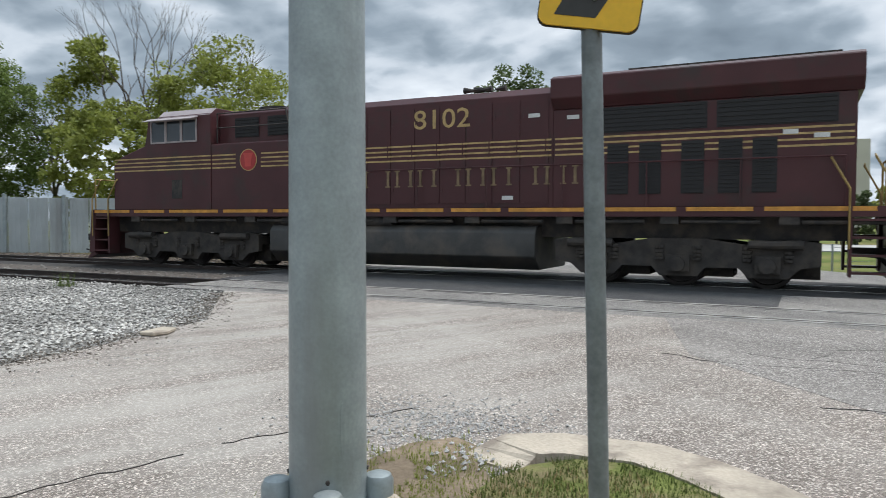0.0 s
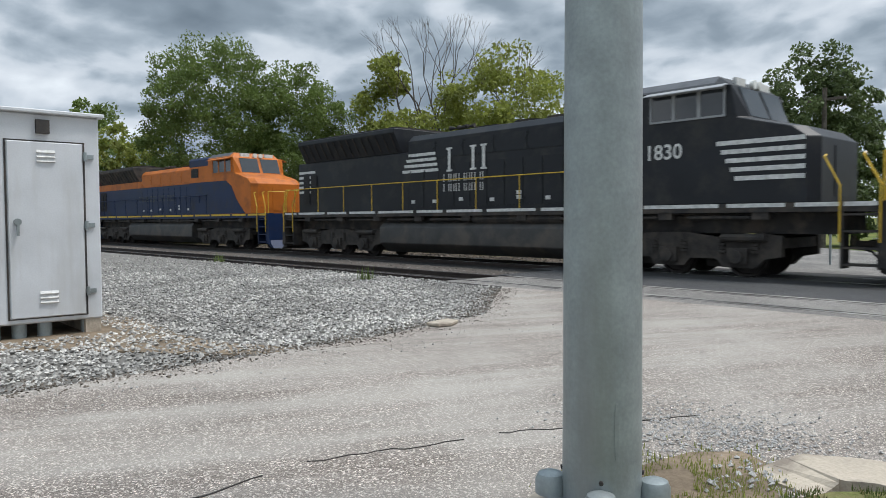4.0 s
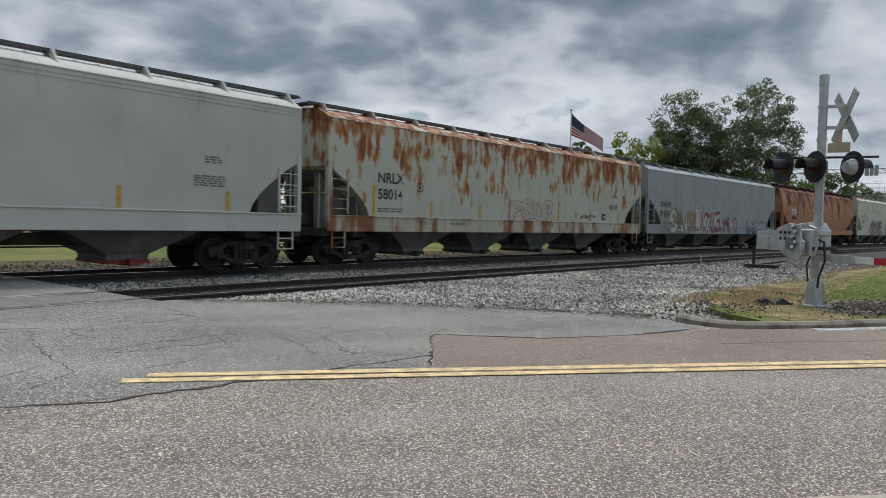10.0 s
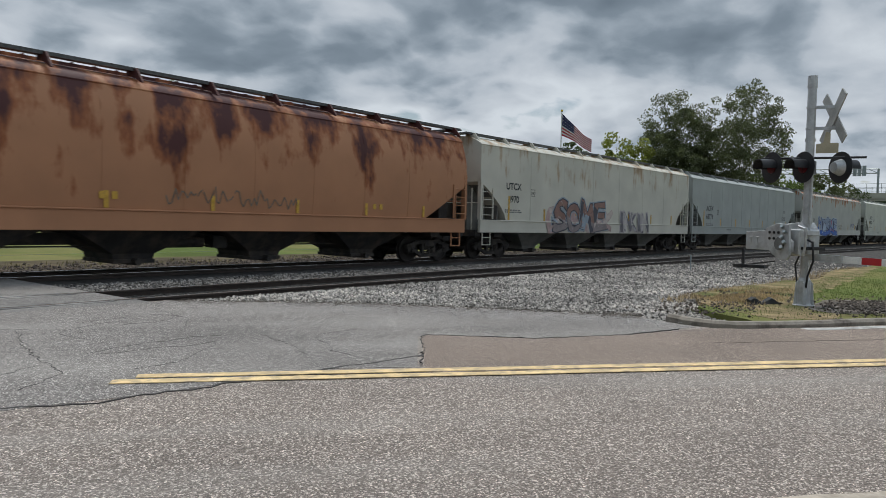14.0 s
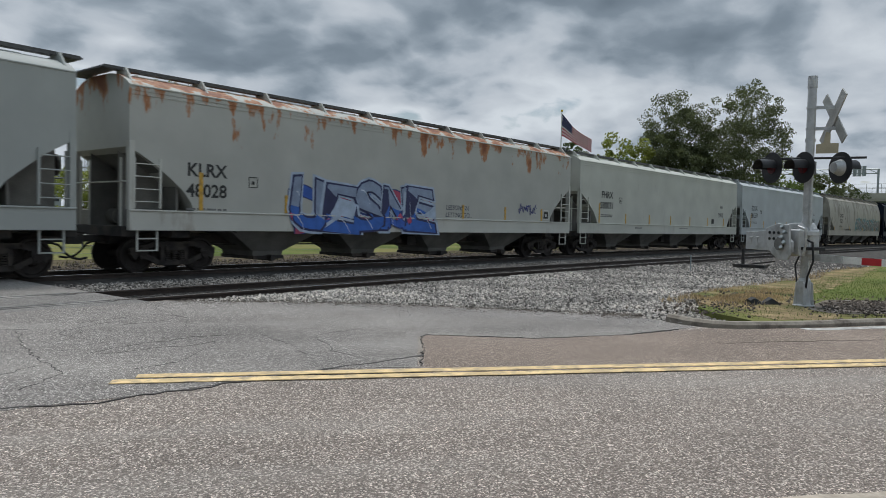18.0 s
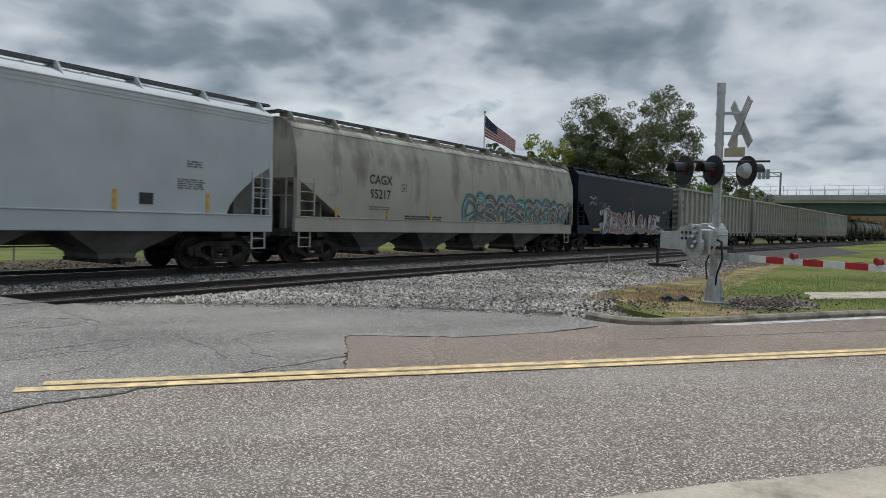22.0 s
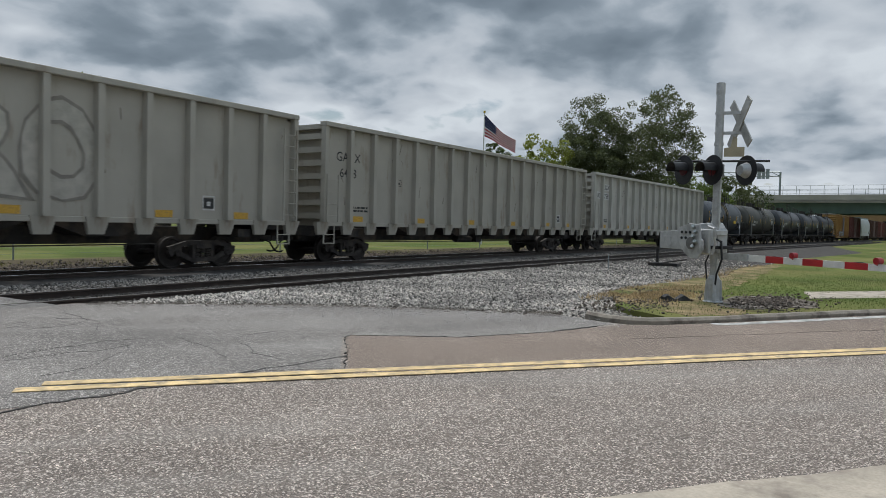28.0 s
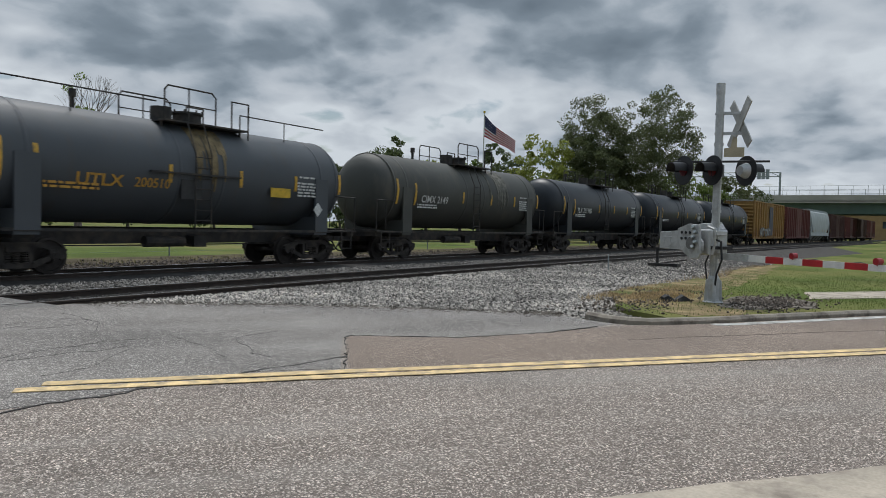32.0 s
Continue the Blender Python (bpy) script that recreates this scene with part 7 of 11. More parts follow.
def grille(car, x, z, w, h, y, sy, material=None):
    bm = bmesh.new()
    box(bm, -w / 2, w / 2, -0.01, 0.0, 0, h)
    n = max(3, int(h / 0.09))
    for k in range(n):
        zz = h * (k + 0.3) / n
        box(bm, -w / 2 + 0.03, w / 2 - 0.03, -0.03, -0.01, zz, zz + 0.025)
    part("grille", bm, material or mat("black grille", (0.012, 0.011, 0.012), 0.6, var=0.2), car, at=pose(x, y * (1 if sy > 0 else -1), z, 0, 0, 180 if sy > 0 else 0))


def windows(car, xa, xb, z0, z1, hw, n, frame_mat):
    for sy in (-1, 1):
        for i in range(n):
            a = xa + (xb - xa) * i / n
            b = xa + (xb - xa) * (i + 1) / n
            bm = bmesh.new()
            y0, y1 = sy * hw, sy * (hw + 0.03)
            box(bm, a, b, min(y0, y1), max(y0, y1), z0 - 0.05, z0)
            box(bm, a, b, min(y0, y1), max(y0, y1), z1, z1 + 0.05)
            box(bm, a, a + 0.05, min(y0, y1), max(y0, y1), z0, z1)
            box(bm, b - 0.05, b, min(y0, y1), max(y0, y1), z0, z1)
            w = part("cab_window", bm, frame_mat, car)
            bm = bmesh.new()
            box(bm, a + 0.05, b - 0.05, min(sy * (hw - 0.02), sy * (hw + 0.012)), max(sy * (hw - 0.02), sy * (hw + 0.012)), z0, z1)
            part("pane", bm, GLASS_DARK, w)


def cab_and_nose(car, nose_x, cab_f, cab_r, top, body, trim, band=None, roof_mat=None):
    """Wide-nose cab: the nose slopes up to the windscreen, the roof is chamfered."""
    bm = bmesh.new()
    W = 1.45
    prof = [(nose_x, 1.84), (nose_x, 3.35), (nose_x + 0.35, 3.62), (cab_f - 0.25, 3.95), (cab_f + 0.12, top - 0.28), (cab_f + 0.55, top), (cab_r, top), (cab_r, 1.84)]
    rings = []
    for y, s in ((-W, 0.0), (-W + 0.28, 1.0), (W - 0.28, 1.0), (W, 0.0)):
        ring = []
        for x, z in prof:
            zz = z if (s or z < top - 0.3) else min(z, top - 0.22)
            xx = x + (0.22 if (not s and x < cab_f - 0.2) else 0.0)
            ring.append((xx, y, zz))
        rings.append(ring)
    loft(bm, rings)
    part("cab", bm, body, car, bevel=0.015)
    # windscreen: two panes lying on the slope
    for sy in (-1, 1):
        bm = bmesh.new()
        a = Vector((cab_f - 0.22, 0, 3.99))
        b = Vector((cab_f + 0.09, 0, top - 0.32))
        n = Vector((-(b.z - a.z), 0, b.x - a.x)).normalized() * 0.02
        vs = []
        for off in (n, -n * 0.5):
            for p, y in ((a, 0.08), (a, 1.12), (b, 1.12), (b, 0.08)):
                vs.append(bm.verts.new((p.x + off.x, sy * y, p.z + off.z)))
        for q in ((0, 1, 2, 3), (7, 6, 5, 4), (0, 4, 5, 1), (1, 5, 6, 2), (2, 6, 7, 3), (3, 7, 4, 0)):
            bm.faces.new([vs[i] for i in q])
        part("windscreen", bm, GLASS_DARK, car)
    windows(car, cab_f + 0.25, cab_r - 0.55, 4.05, top - 0.36, W, 3, trim)
    for sy in (-1, 1):
        # sunshade over the side windows
        bm = bmesh.new()
        prism(bm, [(sy * W, top - 0.24), (sy * (W + 0.35), top - 0.36), (sy * (W + 0.35), top - 0.38), (sy * W, top - 0.28)], cab_f + 0.2, cab_r - 0.5, "x")
        part("sunshade", bm, trim, car)
        # roof edge plate over the chamfer
        bm = bmesh.new()
        prism(bm, [(sy * (W + 0.006), top - 0.23), (sy * (W - 0.27), top + 0.012), (sy * (W - 0.29), top - 0.03), (sy * (W - 0.02), top - 0.26)], cab_f + 0.55, cab_r - 0.01, "x")
        part("roof_edge", bm, roof_mat or trim, car)
    bm = bmesh.new()
    box(bm, nose_x - 0.02, nose_x + 0.05, -0.35, 0.35, 2.0, 3.2)
    part("nose_door", bm, body, car)
    LAMP = cached("lampmat", lambda: mat("headlight lens", (0.7, 0.7, 0.66), 0.15, var=0.05, bump=0.0))
    bm = bmesh.new()
    for y in (-0.16, 0.16):
        tube(bm, (cab_f + 0.1, y, top - 0.14), (cab_f + 0.2, y, top - 0.14), 0.12, 14)
    part("headlight", bm, LAMP, car)
    for sy in (-1, 1):
        bm = bmesh.new()
        box(bm, cab_f + 0.22, cab_f + 0.32, min(sy * 0.45, sy * 0.95), max(sy * 0.45, sy * 0.95), top - 0.25, top - 0.03)
        part("number_board", bm, WHITE_P, car)


def fans(car, xs, z, material):
    for x in xs:
        bm = bmesh.new()
        tube(bm, (x, 0, z - 0.05), (x, 0, z + 0.14), 0.62, 24)
        tube(bm, (x, 0, z + 0.14), (x, 0, z + 0.17), 0.5, 24)
        part("roof_fan", bm, material, car, smooth=0.7)


def horn(car, x, z):
    bm = bmesh.new()
    box(bm, x - 0.4, x + 0.4, -0.05, 0.05, z, z + 0.08)
    for k, d in ((-0.3, -1), (-0.1, 1), (0.12, -1), (0.3, 1), (0.0, -1)):
        tube(bm, (x + k, 0.1 * k, z + 0.16), (x + k + d * 0.32, 0.1 * k, z + 0.18), 0.03, 8, 0.09)
    tube(bm, (x, 0, z - 0.2), (x, 0, z + 0.1), 0.04, 8)
    part("horn", bm, BLACK, car)


def locomotive_ge(u0, u1):
    half = (u1 - u0) / 2
    car = thing("locomotive", "dark tuscan red diesel locomotive with gold stripes", "locomotive", "locomotives of the train")
    TUS = mat("tuscan red paint", (0.072, 0.026, 0.028), 0.42, var=0.15, scale=0.8, bump=0.05, dirt=(0.05, 0.032, 0.03), dirt_amt=0.3, dirt_scale=1.0, spec=0.3)
    front, rear = -10.35, 11.95
    loco_base(car, half, front, rear, (-3.4, 5.0), (-7.0, 8.4), TUS, mat("orange sill reflector", (0.55, 0.25, 0.04), 0.5, var=0.25, scale=5, bump=0.0), mat("dull gold handrail", (0.30, 0.20, 0.06), 0.5, var=0.3), False, 0.85)
    cab_and_nose(car, front, -8.6, -5.75, 5.06, TUS, mat("pale cab trim", (0.35, 0.30, 0.30), 0.5, var=0.1))
    # lower equipment cabinets flush with the cab
    hood(car, "equipment_cabinet", -5.75, -2.6, 1.42, 1.84, 3.9, TUS, 0.04)
    hood(car, "dynamic_brake_hood", -5.75, -2.6, 1.05, 3.9, 4.95, TUS, 0.12)
    for sy in (-1, 1):
        for x in (-4.6, -3.3):
            grille(car, x, 4.1, 0.95, 0.6, 1.07, sy)
    hood(car, "engine_hood", -2.6, 5.4, 1.28, 1.84, 4.86, TUS, 0.18)
    hood_doors(car, -2.3, 5.3, 10, 1.28, 1.95, 4.55, TUS)
    hood(car, "radiator_cab", 5.4, rear, 1.30, 1.84, 4.25, TUS, 0.02)
    # flared radiator wings
    bm = bmesh.new()
    prism(bm, [(-1.3, 4.25), (1.3, 4.25), (1.52, 4.5), (1.52, 4.98), (1.35, 5.06), (-1.35, 5.06), (-1.52, 4.98), (-1.52, 4.5)], 5.38, rear + 0.12, "x")
    part("radiator_wing", bm, TUS, car, bevel=0.02)
    bm = bmesh.new()
    box(bm, 7.2, rear - 0.3, -1.2, 1.2, 5.05, 5.13)
    part("radiator_top", bm, BLACK, car)
    for sy in (-1, 1):
        grille(car, 7.7, 3.62, 2.6, 0.6, 1.31, sy)
        grille(car, 10.4, 3.62, 2.4, 0.6, 1.31, sy)
        for x in (7.0, 7.75, 8.7, 9.5, 10.2):
            grille(car, x, 2.15, 0.5, 1.2, 1.31, sy)
        # gold pinstripes
        for k in range(4):
            z = 3.12 + k * 0.13
            bm = bmesh.new()
            for a, b, y in ((front + 0.25, -5.75, 1.455), (-5.7, -4.75, 1.425), (-3.75, -2.65, 1.425), (-2.55, 5.35, 1.305), (5.45, rear - 0.05, 1.306)):
                box(bm, a, b, min(sy * y, sy * (y - 0.02)), max(sy * y, sy * (y - 0.02)), z, z + 0.045)
            part("gold_stripe", bm, GOLD_P, car)
        far = sy > 0
        lettering("8102", 2.3, 3.98, -1.305, 0.72, GOLD_P, car, "road_number", 0.004, 1.2, far)
        owner_letters(car, 1.9, 2.42, 8.6, 0.46, 12, -1.304, mat("worn gold paint", (0.20, 0.14, 0.075), 0.6, var=0.4, scale=3, bump=0.0), far)
        # keystone badge on a round field
        bm = bmesh.new()
        tube(bm, (-4.24, sy * 1.42, 3.35), (-4.24, sy * 1.43, 3.35), 0.34, 24)
        part("badge_ring", bm, GOLD_P, car)
        bm = bmesh.new()
        tube(bm, (-4.24, sy * 1.43, 3.35), (-4.24, sy * 1.436, 3.35), 0.31, 24)
        part("badge_field", bm, mat("badge red", (0.35, 0.03, 0.03), 0.5, var=0.1), car)
        bm = bmesh.new()
        prism(bm, [(-4.44, 3.56), (-4.04, 3.56), (-4.09, 3.46), (-4.13, 3.15), (-4.35, 3.15), (-4.39, 3.46)], min(sy * 1.436, sy * 1.442), max(sy * 1.436, sy * 1.442))
        part("badge_keystone", bm, mat("badge bright red", (0.5, 0.06, 0.05), 0.5, var=0.1), car)
        strip(car, -7.2, 2.2, 0.45, 0.6, -1.452 if sy < 0 else 1.46, BLACK, "vent")
        for x, z in ((4.9, 4.1), (5.9, 4.0), (4.2, 2.05), (10.7, 3.4), (11.3, 3.3)):
            strip(car, x, z, 0.3, 0.1, -1.31 if sy < 0 else 1.318, WHITE_P, "notice")
        loco_rails(car, -2.4, rear - 0.2, sy * 1.48, 1.84, TUS)
        tube_bm = bmesh.new()
        pipe(tube_bm, [(-5.6, sy * 1.3, 3.95), (-5.6, sy * 1.3, 4.85), (-2.9, sy * 1.3, 4.85), (-2.7, sy * 1.3, 3.95)], 0.02)
        pipe(tube_bm, [(-5.6, sy * 1.3, 4.4), (-2.8, sy * 1.3, 4.4)], 0.018)
        part("cabinet_rail", tube_bm, YELLOW_P if False else TRUCK_M, car)
    horn(car, 3.0, 4.98)
    fans(car, (-4.2,), 4.95, BLACK)
    bm = bmesh.new()
    box(bm, 0.2, 1.6, -0.4, 0.4, 4.85, 5.0)
    part("exhaust_stack", bm, BLACK, car)
    CARS.append((car, (u0 + u1) / 2, False))


def locomotive_emd(u0, u1, label, lower, upper, cab_mat, sill, split, marks):
    """Cab end towards -x of its own space; runs cab last, so the car is turned round."""
    half = (u1 - u0) / 2
    car = thing("locomotive", label, "locomotive", "locomotives of the train")
    front, rear = -11.8, 10.9
    rail_col = YELLOW_P
    loco_base(car, half, front, rear, (-4.9, 4.4), (-8.0, 7.6), BLACK if marks == "black" else lower, sill, rail_col, True)
    cab_and_nose(car, front, -9.9, -7.0, 5.05, cab_mat, upper if marks != "black" else mat("grey cab trim", (0.3, 0.31, 0.32), 0.5, var=0.1), roof_mat=mat("slate grey roof paint", (0.09, 0.095, 0.105), 0.5, var=0.2))
    band = [(split, upper)] if split else []
    hood(car, "blower_hood", -7.0, -4.6, 1.4, 1.84, 4.98, lower, 0.12, band + [(4.5, lower)] if split else band)
    hood(car, "engine_hood", -4.6, 3.0, 1.12, 1.84, 4.66, lower, 0.22, band)
    hood_doors(car, -4.4, 2.9, 9, 1.12, 1.95, 3.5, lower)
    hood_doors(car, -4.4, 2.9, 5, 1.12, 3.72, 4.35, upper)
    hood(car, "radiator_cab", 3.0, rear, 1.12, 1.84, 4.05, lower, 0.02, [(split, upper)] if split else [])
    # flared radiator: slanting intakes that lean out over the walkway
    bm = bmesh.new()
    prism(bm, [(-1.12, 4.05), (1.12, 4.05), (1.52, 4.82), (1.5, 4.98), (-1.5, 4.98), (-1.52, 4.82)], 3.4, rear - 0.6, "x")
    part("radiator_flare", bm, BLACK if marks != "black" else lower, car, bevel=0.02)
    bm = bmesh.new()
    box(bm, 3.5, rear - 0.7, -1.3, 1.3, 4.97, 5.06)
    part("radiator_top", bm, BLACK, car)
    for sy in (-1, 1):
        for k in range(14):
            bm = bmesh.new()
            x = 3.6 + (rear - 4.6) * k / 13
            loft(bm, [[(x, sy * 1.17, 4.1), (x + 0.04, sy * 1.17, 4.1), (x + 0.04, sy * 1.14, 4.1), (x, sy * 1.14, 4.1)], [(x, sy * 1.56, 4.78), (x + 0.04, sy * 1.56, 4.78), (x + 0.04, sy * 1.53, 4.78), (x, sy * 1.53, 4.78)]])
            part("radiator_slat", bm, BLACK, car)
        for x in (9.6, 10.2):
            grille(car, x, 2.2, 0.5, 1.3, 1.14, sy)
        grille(car, -5.3, 3.9, 0.9, 0.5, 1.41, sy)
        for x in (-5.6, -6.4):
            grille(car, x, 2.5, 0.5, 0.4, 1.41, sy, lower)
        far = sy > 0
        y = -1.145
        if marks == "black":
            owner_letters(car, -0.2 if far else -0.2, 3.2, 2.4, 0.85, 2, y - 0.005, WHITE_P, far)
            # rearing stripes beside the initials
            bm = bmesh.new()
            for k in range(4):
                z = 3.25 + k * 0.2
                a, b = (1.3, 3.3 - 0.12 * k)
                a, b = (a, b)
                prism(bm, [(a + 0.05 * k, z), (b, z), (b + 0.05, z + 0.11), (a + 0.05 * k, z + 0.11)], min(sy * 1.14, sy * 1.15), max(sy * 1.14, sy * 1.15))
            part("speed_stripe", bm, WHITE_P, car)
            for z in (2.85, 2.5):
                owner_letters(car, 0.0, z, 2.1, 0.26, 8, y - 0.005, WHITE_P, far)
            lettering("1830", -7.95, 3.05, -1.462, 0.55, WHITE_P, car, "road_number", 0.01, 1.0, far)
            for k in range(5):
                bm = bmesh.new()
                z = 2.4 + k * 0.22
                box(bm, front + 0.25, front + 1.9 + 0.12 * k, min(sy * 1.45, sy * 1.46), max(sy * 1.45, sy * 1.46), z, z + 0.11)
                part("nose_stripe", bm, WHITE_P, car)
                bm = bmesh.new()
                box(bm, rear - 1.0 - 0.1 * k, rear - 0.05, min(sy * 1.125, sy * 1.135), max(sy * 1.125, sy * 1.135), z + 0.3, z + 0.41)
                part("tail_stripe", bm, WHITE_P, car)
        else:
            owner_letters(car, 0.6, 2.72, 5.6, 0.34, 13, y - 0.005, mat("dull grey-gold paint", (0.10, 0.105, 0.10), 0.6, var=0.3, scale=5, bump=0.0), far)
            # dark curve that runs into the nose
            bm = bmesh.new()
            prism(bm, [(-9.8, 1.86), (-7.0, 1.86), (-7.0, 3.6), (-9.0, 3.6), (-9.6, 3.3), (-10.1, 2.6), (-11.0, 1.86)], min(sy * 1.45, sy * 1.462), max(sy * 1.45, sy * 1.462))
            part("cab_panel", bm, lower, car)
        for x, z in ((-3.8, 2.1), (-2.6, 2.3), (-1.4, 2.1), (0.1, 2.15), (1.5, 2.1), (2.7, 2.1), (-2.6, 2.15)):
            strip(car, x, z, 0.2, 0.12, -1.15 if sy < 0 else 1.158, WHITE_P, "notice")
        loco_rails(car, -6.8, rear - 0.2, sy * 1.48, 1.84, rail_col if marks == "black" else lower)
    horn(car, 1.2, 4.74)
    fans(car, (5.0, 6.9, 8.8), 5.04, BLACK)
    fans(car, (-3.6, -2.2), 4.64, BLACK)
    bm = bmesh.new()
    box(bm, -0.9, 0.2, -0.35, 0.35, 4.64, 4.8)
    part("exhaust_stack", bm, BLACK, car)
    CARS.append((car, (u0 + u1) / 2, True))


# ---- the consist, head end first ----
def build_train():
    locomotive_ge(-24.2, 1.9)
    BLUE = mat("deep blue paint", (0.012, 0.026, 0.075), 0.42, var=0.15, scale=0.8, bump=0.05, dirt=(0.025, 0.03, 0.05), dirt_amt=0.3, spec=0.25)
    ORANGE = mat("tangerine paint", (0.50, 0.135, 0.012), 0.42, var=0.15, scale=1.0, bump=0.05, dirt=(0.27, 0.075, 0.015), dirt_amt=0.3, spec=0.3)
    locomotive_emd(1.9, 28.2, "blue and orange diesel locomotive with a yellow sill stripe", BLUE, ORANGE, ORANGE, YELLOW_P, 3.62, "blue")
    NSB = mat("faded black paint", (0.016, 0.018, 0.022), 0.45, var=0.2, scale=0.8, bump=0.05, dirt=(0.035, 0.034, 0.033), dirt_amt=0.35, spec=0.3)
    locomotive_emd(28.2, 54.8, "black diesel locomotive with white nose stripes", NSB, NSB, NSB, WHITE_P, None, "black")
    coil_car(54.8, 71.8)
    flat_car(72.7, 97.2)
    # brown box car with two large pieces of graffiti
    CNR = rusted("oxide brown box car paint", (0.125, 0.026, 0.029), (0.13, 0.045, 0.038), (0.08, 0.035, 0.03), 0.25)
    car, H, W = box_car("box_car", "oxide brown box car with turquoise and grey graffiti", 97.2, 117.0, CNR, 4.86)
    flatw = lambda z: W + 0.04
    lettering("CNA   415  889", -6.45, 2.72, -W - 0.045, 0.46, WHITE_P, car, "car_number", 0.006)
    framed_mark(car, -3.75, 2.65, 0.36, -W - 0.045, WHITE_P)
    for x, z, w, r in ((-2.75, 2.85, 0.8, 4), (-1.6, 3.15, 0.35, 2), (0.2, 3.3, 0.35, 2), (6.6, 2.1, 0.8, 5), (0.9, 2.0, 0.6, 3)):
        fine_print(car, x, z, w, r, -W - 0.075, WHITE_P, 0.06)
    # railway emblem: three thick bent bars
    bm = bmesh.new()
    for pts in ([(5.9, 3.62), (5.3, 3.62), (5.3, 3.05), (6.0, 3.05)], [(6.15, 3.05), (6.15, 3.62), (6.45, 3.62), (6.85, 3.05), (7.15, 3.05), (7.15, 3.66)]):
        for a, b in zip(pts, pts[1:]):
            d = Vector((b[0] - a[0], 0, b[1] - a[1]))
            m = Matrix.Translation((a[0], 0, a[1])) @ Matrix.Rotation(-math.atan2(d.z, d.x), 4, "Y")
            box(bm, -0.06, d.length + 0.06, -W - 0.052, -W - 0.046, -0.075, 0.075, m)
    part("emblem", bm, WHITE_P, car)
    owner_letters(car, 6.2, 2.68, 2.2, 0.2, 8, -W - 0.046, WHITE_P)
    graffiti_wild(car, -1.5, 0.95, 13.5, 0.9, 9, flatw, [(0.24, 0.08, 0.07), (0.2, 0.06, 0.055)], (0.17, 0.05, 0.045), None, 4)
    graffiti_wild(car, -4.75, 0.98, 6.8, 1.25, 7, flatw, [(0.05, 0.33, 0.42), (0.07, 0.42, 0.50), (0.03, 0.2, 0.27), (0.16, 0.06, 0.05)], (0.012, 0.02, 0.035), (0.22, 0.08, 0.065), 6, (0.35, 0.6, 0.66))
    graffiti_word(car, "POETS", -4.7, 1.0, 1.15, 6.0, lambda z: W + 0.075, (0.06, 0.40, 0.50), (0.012, 0.025, 0.045), None, (0.35, 0.6, 0.66), 0.22, (0.04, 0.26, 0.35), 2.2)
    graffiti_wild(car, 4.2, 0.95, 6.2, 0.8, 6, flatw, [(0.42, 0.17, 0.15), (0.38, 0.15, 0.13)], (0.36, 0.13, 0.12), None, 11)
    graffiti_wild(car, 4.3, 0.92, 5.6, 1.45, 7, lambda z: W + 0.06, [(0.36, 0.38, 0.41), (0.22, 0.235, 0.26), (0.5, 0.51, 0.52)], (0.02, 0.02, 0.025), (0.30, 0.31, 0.33), 12, (0.62, 0.62, 0.62))
    for x, z in ((-7.6, 1.55), (-5.6, 2.5), (-3.2, 2.45), (-0.6, 2.4)):
        tag_scrawl(car, x, z, 0.6, 0.2, flatw, (0.5, 0.4, 0.4), int(x * 10) + 100)
    for x in (-3.9, 0.7, 2.9, -0.5):
        strip(car, x, 1.5, 0.12, 0.6, -W - 0.075)

    GREY1 = rusted("pale grey hopper paint", (0.505, 0.50, 0.45), (0.42, 0.39, 0.33), (0.25, 0.19, 0.14), 0.13)
    SILL1 = rusted("pale grey sill paint", (0.54, 0.54, 0.49), (0.40, 0.37, 0.32), (0.2, 0.17, 0.14), 0.14)
    # darker than the body paint: shade under the car put into the colour
    SHADED_SLOPE = mat("shaded grey slope sheet", (0.17, 0.165, 0.15), 0.85, var=0.3, scale=1.5, bump=0.3)
    for (a, b), num, gate in (((117.0, 140.9), "921791", RED_GATE), ((140.9, 164.4), "921524", RED_GATE)):
        car, H, hw = hopper_car("covered_hopper", "pale grey covered hopper car with black numbers", a, b, GREY1, SILL1, gates=gate, slope=SHADED_SLOPE)
        numbers(car, "WLPX", num, -8.3, hw, DARK_P)
        end_marks(car, H, hw, DARK_P)
        strip(car, 1.7, 3.05, 0.75, 0.34, -1.556, YELLOW_P, "notice_plate", "small yellow notice")
        fine_print(car, 1.7, 3.28, 0.55, 2, -1.568, DARK_P, 0.05)
        fine_print(car, 0.0, 1.85, 0.4, 2, -1.556, WHITE_P, 0.06)
    NR = rusted("rust streaked grey paint", (0.51, 0.51, 0.42), (0.42, 0.20, 0.075), (0.22, 0.055, 0.022), 0.43, top=0.14, z_mid=3.3, edge=0.045, scale=1.35)
    NR2 = rusted("rust streaked sill paint", (0.50, 0.47, 0.38), (0.3, 0.14, 0.06), (0.16, 0.06, 0.035), 0.5)
    car, H, hw = hopper_car("covered_hopper", "grey covered hopper car with heavy rust streaks", 164.4, 187.3, NR, NR2, slope=SHADED_SLOPE, seams=8)
    numbers(car, "NRLX", "58014", -8.0, hw, DARK_P, z=2.32)
    end_marks(car, H, hw, DARK_P)
    graffiti_word(car, "PSUR", 0.6, 1.62, 0.8, 3.4, hw, (0.46, 0.42, 0.36), (0.34, 0.18, 0.17), None, None, 0.0, (0.47, 0.42, 0.36))
    tag_scrawl(car, 5.2, 1.75, 1.4, 0.25, hw, (0.12, 0.1, 0.09), 31)
    strip(car, H - 4.0, 1.75, 0.42, 0.3, -1.556, DARK_P, "stencil_plate")
